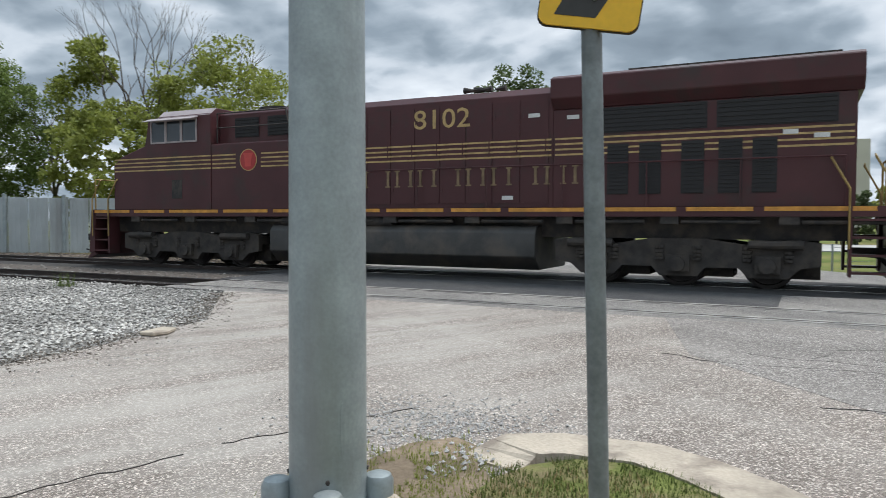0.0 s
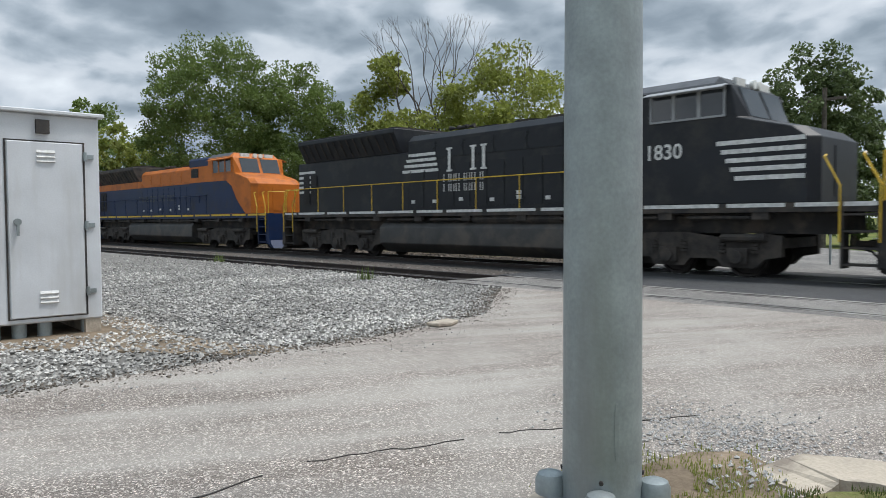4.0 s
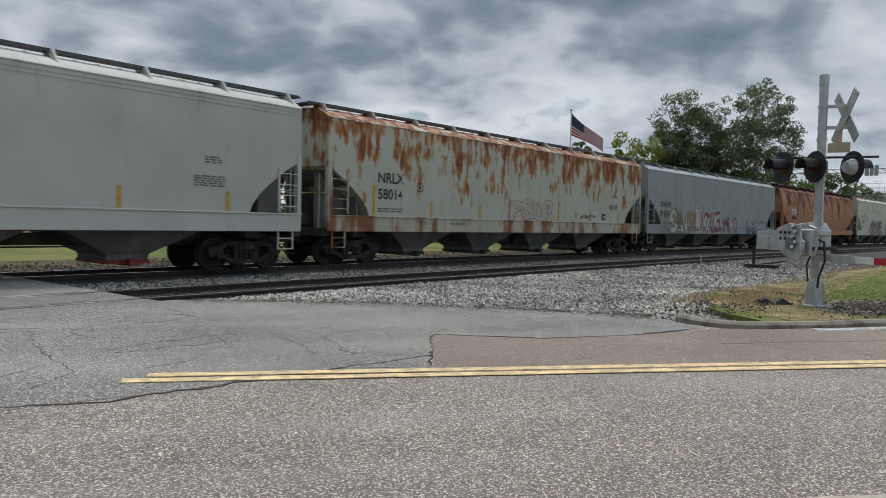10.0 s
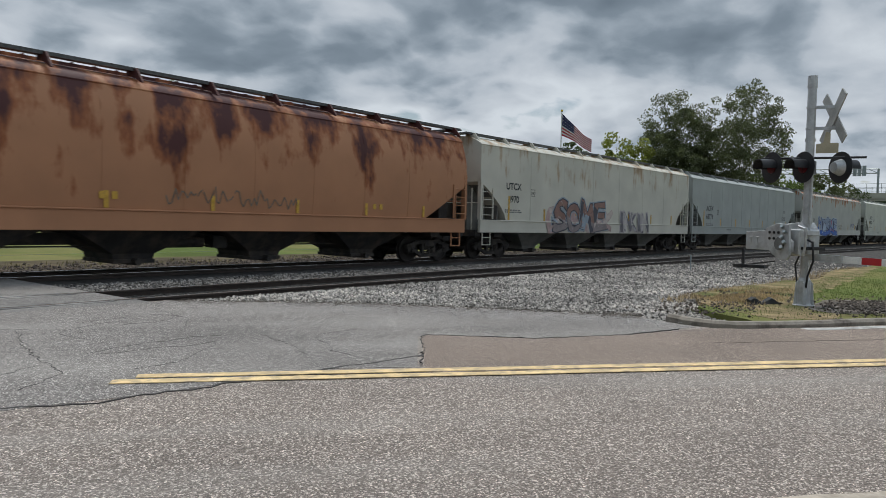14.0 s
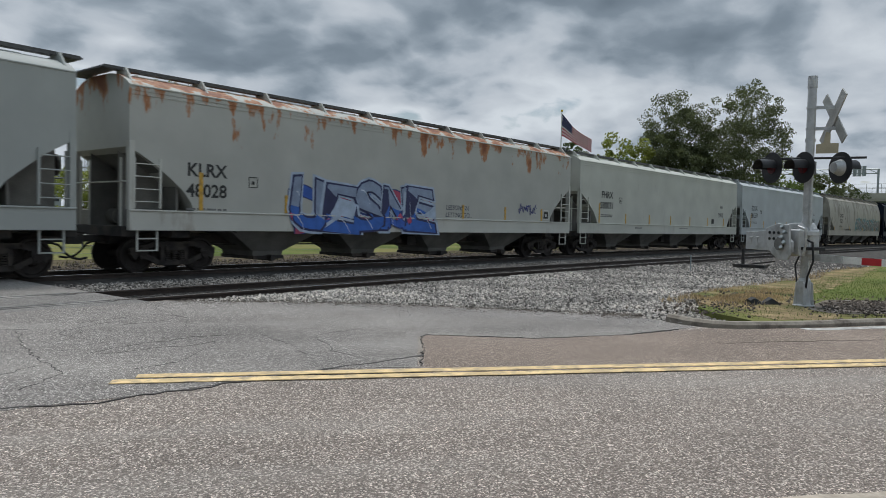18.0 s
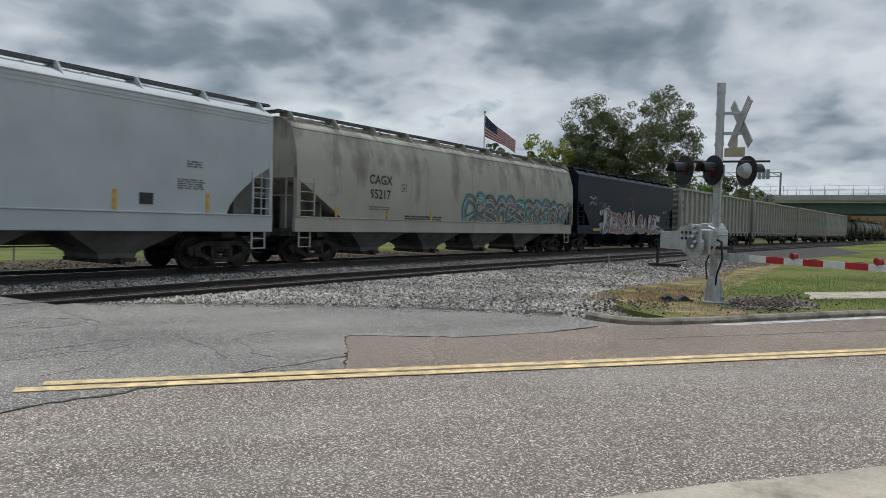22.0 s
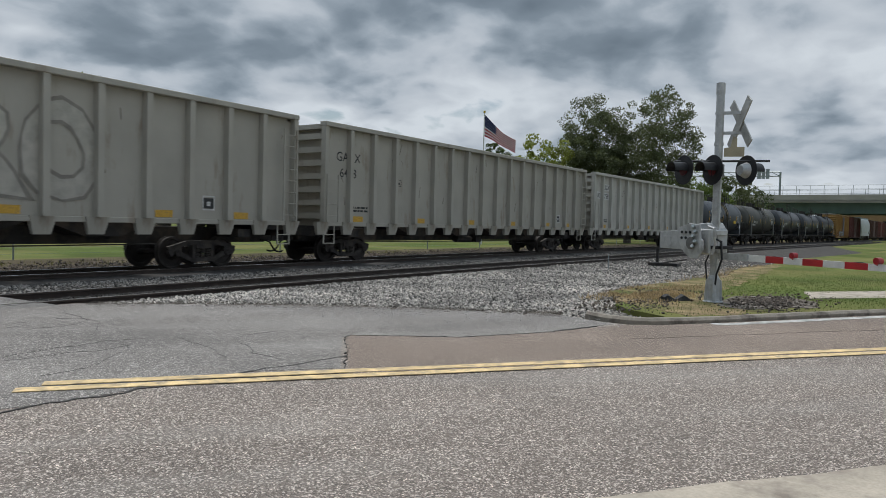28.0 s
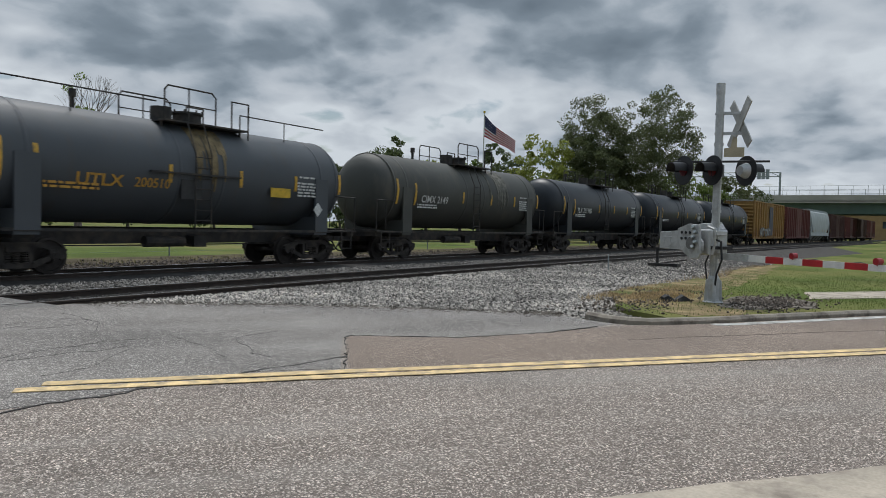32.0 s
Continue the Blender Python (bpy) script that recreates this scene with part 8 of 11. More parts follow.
    framed_mark(car, H - 4.0, 1.7, 0.42, -1.567, WHITE_P)
    GREY2 = rusted("blue grey hopper paint", (0.32, 0.345, 0.345), (0.28, 0.29, 0.275), (0.16, 0.15, 0.13), 0.15)
    car, H, hw = hopper_car("covered_hopper", "blue-grey covered hopper car with red and cream graffiti", 187.3, 210.0, GREY2, GREY2, slope=SHADED_SLOPE, seams=6)
    numbers(car, "NAHX", "898543", -8.3, hw, DARK_P, z=2.2)
    gw = lambda z: hw(z) if z > 1.63 else hw(z) + 0.06
    graffiti_word(car, "SIN", -6.6, 1.2, 1.3, 2.3, gw, (0.52, 0.45, 0.31), (0.16, 0.13, 0.09), None, None, 0.0, (0.55, 0.50, 0.38))
    graffiti_wild(car, -4.75, 1.2, 1.3, 1.2, 2, gw, [(0.2, 0.19, 0.18), (0.40, 0.22, 0.06)], (0.16, 0.15, 0.15), None, 10)
    graffiti_wild(car, -8.2, 1.25, 1.2, 0.7, 3, gw, [(0.3, 0.32, 0.33), (0.36, 0.3, 0.25)], (0.1, 0.1, 0.1), None, 9)
    graffiti_word(car, "INTUE", -2.3, 1.2, 1.3, 4.0, gw, (0.20, 0.045, 0.05), (0.50, 0.44, 0.44), (0.42, 0.40, 0.39), (0.6, 0.56, 0.55), 0.0, (0.17, 0.06, 0.075))
    graffiti_word(car, "MNVO", 1.35, 1.2, 0.95, 3.1, gw, (0.19, 0.09, 0.11), (0.45, 0.40, 0.42), None, None, 0.0, (0.24, 0.12, 0.13))
    graffiti_word(car, "SDWES", 6.0, 1.18, 0.85, 2.5, gw, (0.30, 0.31, 0.31), (0.035, 0.035, 0.05), (0.46, 0.46, 0.46), None, 0.0, (0.12, 0.17, 0.26))
    tag_scrawl(car, 8.0, 1.9, 1.0, 0.35, gw, (0.08, 0.08, 0.08), 77)
    RUST = rusted("orange rust and old tan paint", (0.45, 0.212, 0.108), (0.30, 0.10, 0.036), (0.075, 0.02, 0.018), 0.40, top=0.17, z_mid=3.2, edge=0.045, scale=0.55)
    car, H, hw = hopper_car("covered_hopper", "heavily rusted orange-brown covered hopper car", 210.0, 232.9, RUST, RUST, "round", slope=BLACK, seams=8, bays=4)
    strip(car, -7.95, 2.78, 1.2, 0.42, -hw(3.0) - 0.012, WHITE_P, "mark_panel")
    lettering("ACFX", -7.95, 2.84, -hw(3.0) - 0.024, 0.4, DARK_P, car, "reporting_mark", 0.008)
    fine_print(car, -7.95, 2.35, 1.0, 1, -hw(2.75) - 0.01, DARK_P, 0.26)
    for x in (-3.2, -2.9, 5.8, 6.1):
        strip(car, x, 1.85, 0.14, 0.18, -hw(1.9) - 0.02)
    tag_scrawl(car, 0.5, 1.7, 4.2, 0.6, hw, (0.2, 0.16, 0.12), 55)
    WHT = rusted("soiled white hopper paint", (0.60, 0.575, 0.495), (0.42, 0.31, 0.2), (0.2, 0.11, 0.07), 0.2, top=0.12, z_mid=3.7)
    car, H, hw = hopper_car("covered_hopper", "soiled white covered hopper car with grey graffiti", 232.9, 255.1, WHT, WHT, slope=SHADED_SLOPE, seams=6)
    numbers(car, "UTCX", "4970", -8.1, hw, DARK_P, size=0.4)
    gw = lambda z: hw(z) if z > 1.63 else hw(z) + 0.06
    graffiti_wild(car, -2.6, 1.2, 5.6, 1.05, 5, gw, [(0.46, 0.32, 0.30), (0.52, 0.44, 0.40)], (0.44, 0.33, 0.31), None, 41)
    graffiti_word(car, "SOME", -2.6, 1.22, 1.3, 4.9, lambda z: gw(z) + 0.012, (0.27, 0.15, 0.12), (0.05, 0.05, 0.07), (0.30, 0.36, 0.42), (0.45, 0.40, 0.40), 0.1, (0.24, 0.20, 0.20), 1.4)
    graffiti_word(car, "INKIN", 3.0, 1.22, 0.95, 3.4, gw, (0.17, 0.16, 0.18), (0.36, 0.32, 0.33), (0.44, 0.40, 0.39), None, 0.0)
    GREY3 = rusted("mid grey hopper paint", (0.375, 0.395, 0.375), (0.33, 0.33, 0.30), (0.2, 0.18, 0.15), 0.15)
    car, H, hw = hopper_car("covered_hopper", "mid-grey covered hopper car with scuffed paint", 255.1, 278.3, GREY3, GREY3, slope=SHADED_SLOPE, seams=9)
    numbers(car, "ACFX", "68776", -7.95, hw, DARK_P, z=2.22)
    end_marks(car, H, hw, DARK_P)
    tag_scrawl(car, H - 4.8, 1.72, 0.8, 0.3, hw, (0.5, 0.35, 0.1), 62)
    tag_scrawl(car, 3.4, 1.3, 0.9, 0.25, lambda z: hw(z) + 0.06, (0.05, 0.05, 0.05), 63)
    KL = rusted("grey paint with a rusty roof edge", (0.455, 0.455, 0.415), (0.40, 0.18, 0.08), (0.22, 0.075, 0.035), 0.12, top=0.27, z_mid=3.7, edge=0.03)
    car, H, hw = hopper_car("covered_hopper", "grey covered hopper car with blue graffiti and rusty roof edge", 278.3, 300.9, KL, SILL1, slope=SHADED_SLOPE)
    numbers(car, "KLRX", "48028", -8.45, hw, DARK_P, z=2.12)
    gw = lambda z: hw(z) if z > 1.63 else hw(z) + 0.06
    graffiti_wild(car, -2.5, 1.15, 6.4, 1.2, 5, gw, [(0.42, 0.06, 0.12), (0.03, 0.10, 0.42)], (0.02, 0.04, 0.16), None, 70)
    graffiti_word(car, "UESNE", -2.5, 1.12, 1.5, 6.3, lambda z: gw(z) + 0.012, (0.24, 0.30, 0.42), (0.02, 0.025, 0.09), (0.38, 0.46, 0.58), (0.6, 0.66, 0.74), 0.0, (0.03, 0.12, 0.45))
    lettering("LESSONS IN", 2.2, 1.95, -hw(2) - 0.008, 0.26, paint((0.03, 0.035, 0.07)), car, "graffiti_tag")
    lettering("LETTING GO...", 2.3, 1.68, -hw(2) - 0.008, 0.25, paint((0.03, 0.035, 0.07)), car, "graffiti_tag")
    tag_scrawl(car, 7.0, 1.85, 1.4, 0.55, hw, (0.03, 0.04, 0.2), 72, 1)
    tag_scrawl(car, 7.0, 1.9, 1.3, 0.45, hw, (0.04, 0.05, 0.22), 73, 1)
    strip(car, H - 2.1, 1.75, 0.42, 0.3, -1.556, DARK_P, "stencil_plate")
    framed_mark(car, H - 2.1, 1.7, 0.42, -1.567, WHITE_P)
    GREY5 = rusted("cream grey hopper paint", (0.53, 0.535, 0.475), (0.45, 0.44, 0.39), (0.3, 0.27, 0.22), 0.08)
    GREY4 = rusted("light grey hopper paint", (0.47, 0.50, 0.505), (0.42, 0.42, 0.4), (0.3, 0.27, 0.22), 0.08)
    for (a, b), mk in (((300.9, 323.9), ("FHRX", "580031")), ((323.9, 346.8), ("ECUX", "881559"))):
        car, H, hw = hopper_car("covered_hopper", "clean light grey covered hopper car" if a > 310 else "clean cream-grey covered hopper car", a, b, GREY4 if a > 310 else GREY5, GREY4 if a > 310 else GREY5, slope=SHADED_SLOPE)
        numbers(car, *mk, -8.05, hw, DARK_P)
        end_marks(car, H, hw, DARK_P)
        strip(car, H - 4.4, 1.8, 0.4, 0.3, -1.556, DARK_P, "stencil_plate")
    TAN = rusted("grimy beige hopper paint", (0.43, 0.40, 0.335), (0.31, 0.28, 0.235), (0.17, 0.15, 0.125), 0.40, top=0.12, z_mid=3.6, scale=0.5)
    car, H, hw = hopper_car("covered_hopper", "grimy beige round-sided covered hopper car with graffiti", 346.8, 369.9, TAN, TAN, "round", slope=SHADED_SLOPE, seams=5)
    numbers(car, "CAGX", "95217", -6.5, hw, DARK_P)
    fine_print(car, -3.6, 1.72, 2.6, 2, -hw(1.7) - 0.012, DARK_P, 0.06)
    graffiti_wild(car, 4.6, 1.6, 10.6, 1.15, 11, lambda z: hw(z) + 0.01, [(0.10, 0.25, 0.27), (0.20, 0.19, 0.18), (0.13, 0.30, 0.31), (0.19, 0.12, 0.08)], (0.035, 0.035, 0.035), (0.14, 0.29, 0.29), 92, (0.5, 0.5, 0.48))
    graffiti_wild(car, 5.0, 1.62, 9.4, 0.85, 10, lambda z: hw(z) + 0.04, [(0.13, 0.125, 0.12), (0.22, 0.20, 0.19), (0.10, 0.16, 0.17)], (0.52, 0.51, 0.49), None, 93)
    NAVY = mat("glossy navy black paint", (0.007, 0.0115, 0.024), 0.45, var=0.15, scale=0.8, bump=0.04, spec=0.2)
    car, H, hw = hopper_car("covered_hopper", "navy-black covered hopper car with brown graffiti", 369.9, 389.0, NAVY, NAVY, slope=NAVY, bays=3, walk_mat=BLACK, yellow_bars=False)
    lettering("TCHX", -5.05, 2.78, -1.556, 0.46, paint((0.12, 0.12, 0.13)), car, "reporting_mark", 0.006)
    lettering("4302", -5.05, 2.3, -1.556, 0.5, WHITE_P, car, "car_number", 0.01)
    framed_mark(car, -4.1, 2.6, 0.3, -1.556, WHITE_P)
    bm = bmesh.new()
    tube(bm, (-0.26, -1.55, 3.19), (-0.26, -1.558, 3.19), 0.42, 28)
    part("round_emblem", bm, paint((0.16, 0.02, 0.03)), car)
    bm = bmesh.new()
    tube(bm, (-0.26, -1.556, 3.19), (-0.26, -1.562, 3.19), 0.34, 28)
    part("round_emblem", bm, NAVY, car)
    owner_letters(car, -0.26, 2.5, 2.4, 0.16, 14, -1.556, paint((0.12, 0.12, 0.13)))
    gw = lambda z: hw(z) if z > 1.63 else hw(z) + 0.06
    graffiti_wild(car, 0.3, 1.2, 11.6, 0.55, 9, gw, [(0.26, 0.29, 0.33), (0.12, 0.16, 0.2)], (0.3, 0.32, 0.36), None, 101)
    graffiti_word(car, "PESON", -2.35, 1.18, 1.3, 5.3, lambda z: gw(z) + 0.03, (0.19, 0.07, 0.05), (0.46, 0.44, 0.42), (0.10, 0.14, 0.18), (0.46, 0.38, 0.33), 0.0, (0.26, 0.14, 0.11), 1.6)
    graffiti_word(car, "SABZ", 3.2, 1.18, 1.15, 4.0, lambda z: gw(z) + 0.03, (0.19, 0.07, 0.05), (0.46, 0.44, 0.42), (0.10, 0.14, 0.18), (0.46, 0.38, 0.33), 0.0, (0.26, 0.14, 0.11), 1.6)
    tag_scrawl(car, -6.6, 2.85, 1.0, 0.6, hw, (0.45, 0.45, 0.46), 104, 2)
    tag_scrawl(car, 6.9, 2.6, 0.7, 0.3, hw, (0.45, 0.45, 0.46), 105)
    fine_print(car, 5.4, 2.45, 0.9, 6, -1.556, WHITE_P, 0.05)
    for x in (-6.0, 6.2):
        strip(car, x, 1.3, 1.2, 0.14, -1.592)
    # open hoppers
    BEIGE = rusted("weathered beige-grey hopper paint", (0.415, 0.39, 0.335), (0.33, 0.29, 0.235), (0.22, 0.16, 0.115), 0.2, scale=1.4)
    BEIGE2 = rusted("pale weathered hopper paint", (0.50, 0.48, 0.43), (0.40, 0.36, 0.31), (0.22, 0.17, 0.13), 0.2, scale=1.8)
    for i, ((a, b), mk) in enumerate((((389.0, 413.6), ("GAXX", "6405")), ((413.6, 438.1), None), ((438.1, 461.9), ("GAXX", "6403")), ((461.9, 486.4), None))):
        car, H = open_hopper("beige-grey ribbed open hopper car, dented", a, b, BEIGE2 if i == 3 else BEIGE, mk, i)
        if mk is None:
            if i == 3:
                for s, x, z, w in (("CIGX", -9.42, 3.82, 1.15), ("80", -10.55, 3.3, 0.55), ("2758", -9.45, 3.27, 1.05)):
                    strip(car, x, z, w, 0.44, -1.504, WHITE_P, "number_panel")
                    lettering(s, x, z + 0.07, -1.516, 0.42, DARK_P, car, "car_number", 0.004)
                tag_scrawl(car, -6.5, 3.4, 1.4, 0.6, lambda z: 1.505, (0.14, 0.13, 0.12), 17)
            else:
                strip(car, -H + 1.85, 3.3, 0.9, 0.95, -1.504, paint((0.42, 0.41, 0.38)), "paint_patch")
            lettering("DGI" if i == 1 else "", -H + 1.85, 3.75, -1.516, 0.4, DARK_P, car, "reporting_mark") if i == 1 else None
            graffiti_word(car, "RO", H - 8.6, 1.9, 2.2, 3.6, lambda z: 1.505, (0.41, 0.388, 0.335), (0.24, 0.22, 0.19), None, None, 0.0, (0.415, 0.39, 0.34)) if i == 1 else None
    # tank cars
    TB = rusted("faded black tank paint", (0.066, 0.074, 0.084), (0.07, 0.072, 0.075), (0.09, 0.082, 0.068), 0.3, rough=0.55)
    TB3 = rusted("weathered olive-black tank paint", (0.062, 0.062, 0.054), (0.08, 0.075, 0.062), (0.10, 0.09, 0.07), 0.35, rough=0.6)
    TB2 = mat("black tank paint", (0.020, 0.023, 0.028), 0.42, var=0.25, scale=1.0, bump=0.08)
    GOLD = mat("orange yellow tank lettering", (0.50, 0.27, 0.04), 0.6, var=0.2, scale=6, bump=0.0)
    car, H, hw, top = tank_car("dark grey-black tank car with yellow lettering and stained dome", 486.4, 501.2, TB, None, 1, letter=GOLD)
    me = text_mesh("UTLX", 0.42, GOLD, 0.008, 1.2).copy()
    me.transform(Matrix.Translation((-3.1, 0, 2.25)))
    part("reporting_mark", draped(me, hw, 0.004), None, car)
    me = text_mesh("200510", 0.36, GOLD, 0.003).copy()
    me.transform(Matrix.Translation((-1.6, 0, 2.27)))
    part("car_number", draped(me, hw, 0.004), None, car)
    strip(car, -0.38, 2.0, 0.7, 0.55, -hw(2.4) - 0.03, DARK_P, "dark_panel")
    strip(car, 3.0, 2.2, 0.85, 0.3, -hw(2.6) - 0.02, YELLOW_P, "notice_plate", "small yellow notice")
    bm = bmesh.new()
    prism(bm, [(4.7, 1.62), (4.92, 1.86), (4.7, 2.1), (4.48, 1.86)], -1.56, -1.55)
    part("placard", bm, WHITE_P, car, "white diamond hazard placard")
    bm = bmesh.new()
    box(bm, -1.75, 1.3, -1.62, -1.52, 2.68, 2.73)
    part("side_walk", bm, BLACK, car)
    # spilled product below the dome
    STAIN = mat("dried yellow-brown spill", (0.16, 0.12, 0.06), 0.8, var=0.5, scale=4, bump=0.2)
    spill(car, hw, 0.25, 0.4, STAIN, 4)
    PALE_SPILL = mat("dried pale grey spill", (0.13, 0.125, 0.105), 0.85, var=0.5, scale=4, bump=0.2)
    car, H, hw, top = tank_car("black tank car with white number", 501.2, 516.8, TB3, "CIMX 2149", 2, rail_on_top=False)
    spill(car, hw, 2.6, 0.55, PALE_SPILL, 9)
    tank_car("black tank car, clean glossy paint", 516.8, 532.8, TB2, "TLX 201900", 3, rail_on_top=False)
    tank_car("black tank car, clean glossy paint", 532.8, 548.3, TB2, None, 4, rail_on_top=False)
    tank_car("black tank car, clean glossy paint", 548.3, 563.6, TB2, None, 5, rail_on_top=False)
    # far cars
    YEL = rusted("faded orange-yellow box car paint", (0.34, 0.19, 0.055), (0.26, 0.13, 0.05), (0.14, 0.06, 0.03), 0.3)
    OXI = rusted("oxide red box car paint", (0.15, 0.045, 0.038), (0.13, 0.05, 0.04), (0.08, 0.035, 0.03), 0.35)
    BRN = rusted("dark brown box car paint", (0.09, 0.04, 0.033), (0.1, 0.05, 0.04), (0.06, 0.03, 0.025), 0.35)
    ROOF = mat("galvanised box car roof", (0.4, 0.4, 0.38), 0.6, 0.3, var=0.2, scale=2)
    g = "box cars far down the train"
    car, H, W = box_car("box_car", "faded orange-yellow ribbed box car", 563.6, 581.0, YEL, 4.9, ribs=8, roof=ROOF, group=g)
    for sy in (-1,):
        strip(car, 0.2, 1.1, 1.8, 3.3, -W - 0.11, paint((0.06, 0.06, 0.09)), "dark_door_panel")
    graffiti_wild(car, -2.5, 0.95, 5, 0.9, 6, lambda z: 1.66, [(0.3, 0.3, 0.28), (0.2, 0.18, 0.16)], (0.06, 0.05, 0.05), None, 120)
    box_car("box_car", "oxide red ribbed box car", 581.0, 599.0, OXI, 4.8, ribs=8, roof=OXI, group=g)
    hopper_car("covered_hopper", "white covered hopper car with rounded sides", 599.0, 617.0, GREY4, GREY4, "round", slope=SHADED_SLOPE)
    box_car("box_car", "dark brown ribbed box car", 617.0, 635.0, BRN, 4.8, ribs=8, roof=BRN, group=g)
    box_car("box_car", "oxide red ribbed box car", 635.0, 653.0, OXI, 4.8, ribs=8, roof=OXI, group=g)
    box_car("box_car", "dark brown ribbed box car", 653.0, 671.0, BRN, 4.8, ribs=8, roof=BRN, group=g)
    box_car("box_car", "oxide red ribbed box car", 671.0, 689.0, OXI, 4.8, ribs=8, roof=OXI, group=g)


build_train()


# ---- near things: pole, sign, cabinet, gate ----
def signal_pole():
    t = thing("signal_pole", "tall galvanised steel pole on a bolted base plate", "pole", at=pose(-2.167, 2.961, 0.0) @ Matrix.Diagonal((0.93, 0.93, 1, 1)))
    bm = bmesh.new()
    rings = []
    for z, r in ((0.10, 0.212), (1.5, 0.206), (3.0, 0.200), (5.0, 0.192), (8.0, 0.18)):
        rings.append([(r * math.cos(2 * math.pi * i / 40), r * math.sin(2 * math.pi * i / 40), z) for i in range(40)])
    loft(bm, rings)
    part("shaft", bm, GALV, t, smooth=0.6)
    bm = bmesh.new()
    prism(bm, [(0.33 * math.cos(math.pi / 4 * (k + 0.5)), 0.33 * math.sin(math.pi / 4 * (k + 0.5))) for k in range(8)], 0.04, 0.10, "z")
    part("base_plate", bm, GALV, t, bevel=0.008)
    bm = bmesh.new()
    rings = [[(r * math.cos(2 * math.pi * i / 28), r * math.sin(2 * math.pi * i / 28), z) for i in range(28)] for z, r in ((-0.15, 0.42), (0.03, 0.42), (0.04, 0.40))]
    loft(bm, rings)
    part("footing", bm, CONCRETE, t, smooth=0.6)
    for k in range(4):
        a = math.pi / 2 * k + 0.62
        x, y = 0.275 * math.cos(a), 0.275 * math.sin(a)
        # each anchor bolt hides under a rounded cover
        bm = bmesh.new()
        rings = [[(x + r * math.cos(2 * math.pi * i / 16), y + r * math.sin(2 * math.pi * i / 16), z) for i in range(16)] for z, r in ((0.10, 0.085), (0.17, 0.085), (0.20, 0.07), (0.215, 0.03))]
        loft(bm, rings)
        c = part("bolt_cover", bm, GALV, t, smooth=0.7)
        bm = bmesh.new()
        tube(bm, (x * 0.8, y * 0.8, 0.235), (x * 0.72, y * 0.72, 0.24), 0.012, 8)
        part("set_screw", bm, BLACK, c)
    # weld seam and an old repair plate
    bm = bmesh.new()
    a0 = math.atan2(-3.17, 2.35) + 0.35
    rings = []
    for z in (0.35, 0.42, 0.5, 0.58, 0.62):
        w = 0.05 if 0.4 < z < 0.6 else 0.02
        rings.append([(rr * math.cos(a0 + dw), rr * math.sin(a0 + dw), z) for rr, dw in ((0.214, -w), (0.214, w), (0.205, w), (0.205, -w))])
    loft(bm, rings)
    part("handhole_cover", bm, GALV, t)


signal_pole()


def warning_sign():
    t = thing("sign_post", "thin round steel post with a yellow and black sign", "traffic sign", at=pose(0, 0, 0, 0, 0, 0.12))
    bm = bmesh.new()
    tube(bm, (-0.528, 2.115, 0.0), (-0.597, 2.098, 2.62), 0.0305, 20)
    part("post", bm, mat("dark galvanised post", (0.17, 0.19, 0.195), 0.45, 0.3, var=0.25, scale=8, bump=0.1), t, smooth=0.6)
    # the plate faces the road corner; its lower edge is rounded
    bl, br = Vector((-0.732, 2.053, 2.082)), Vector((-0.459, 2.131, 2.04))
    ux = (br - bl).normalized()
    uz = Vector((0, 0, 1)) - ux * ux.z
    uz.normalize()
    un = ux.cross(uz)
    w, h, r = (br - bl).length, 0.46, 0.03
    c = bl

    def outline(inset, rad):
        pts = []
        for cx, cz, a0 in ((w - inset - rad, inset + rad, -90), (w - inset - rad, h - inset - rad, 0), (inset + rad, h - inset - rad, 90), (inset + rad, inset + rad, 180)):
            for k in range(5):
                a = radians(a0 + 22.5 * k)
                pts.append((cx + rad * math.cos(a), cz + rad * math.sin(a)))
        return pts

    def plate(name, pts, d0, d1, material, parent):
        bm = bmesh.new()
        A = [bm.verts.new(c + ux * p[0] + uz * p[1] - un * 0 + un * d0) for p in pts]
        B = [bm.verts.new(c + ux * p[0] + uz * p[1] + un * d1) for p in pts]
        for i in range(len(pts)):
            j = (i + 1) % len(pts)
            bm.faces.new((A[i], A[j], B[j], B[i]))
        bm.faces.new(A[::-1])
        bm.faces.new(B)
        return part(name, bm, material, parent)
    if un.y > 0:
        un = -un
    YS = mat("yellow sign sheeting", (0.72, 0.42, 0.02), 0.35, var=0.08, scale=8, bump=0.0)
    p = plate("sign_plate", outline(0, r), 0.02, 0.032, YS, t)
    plate("sign_edge", outline(-0.004, r), 0.012, 0.0195, BLACK, t)
    plate("black_band", [(0.045, 0.03), (0.165, 0.03), (0.235, 0.17), (0.235, 0.36), (0.16, 0.36), (0.10, 0.16)], 0.032, 0.034, DARK_P, p)
    for zz in (0.085, 0.38):
        bm = bmesh.new()
        q = c + ux * 0.155 + uz * zz
        tube(bm, q + un * 0.03, q + un * 0.042, 0.008, 10)
        part("bolt", bm, GALV, p)


warning_sign()


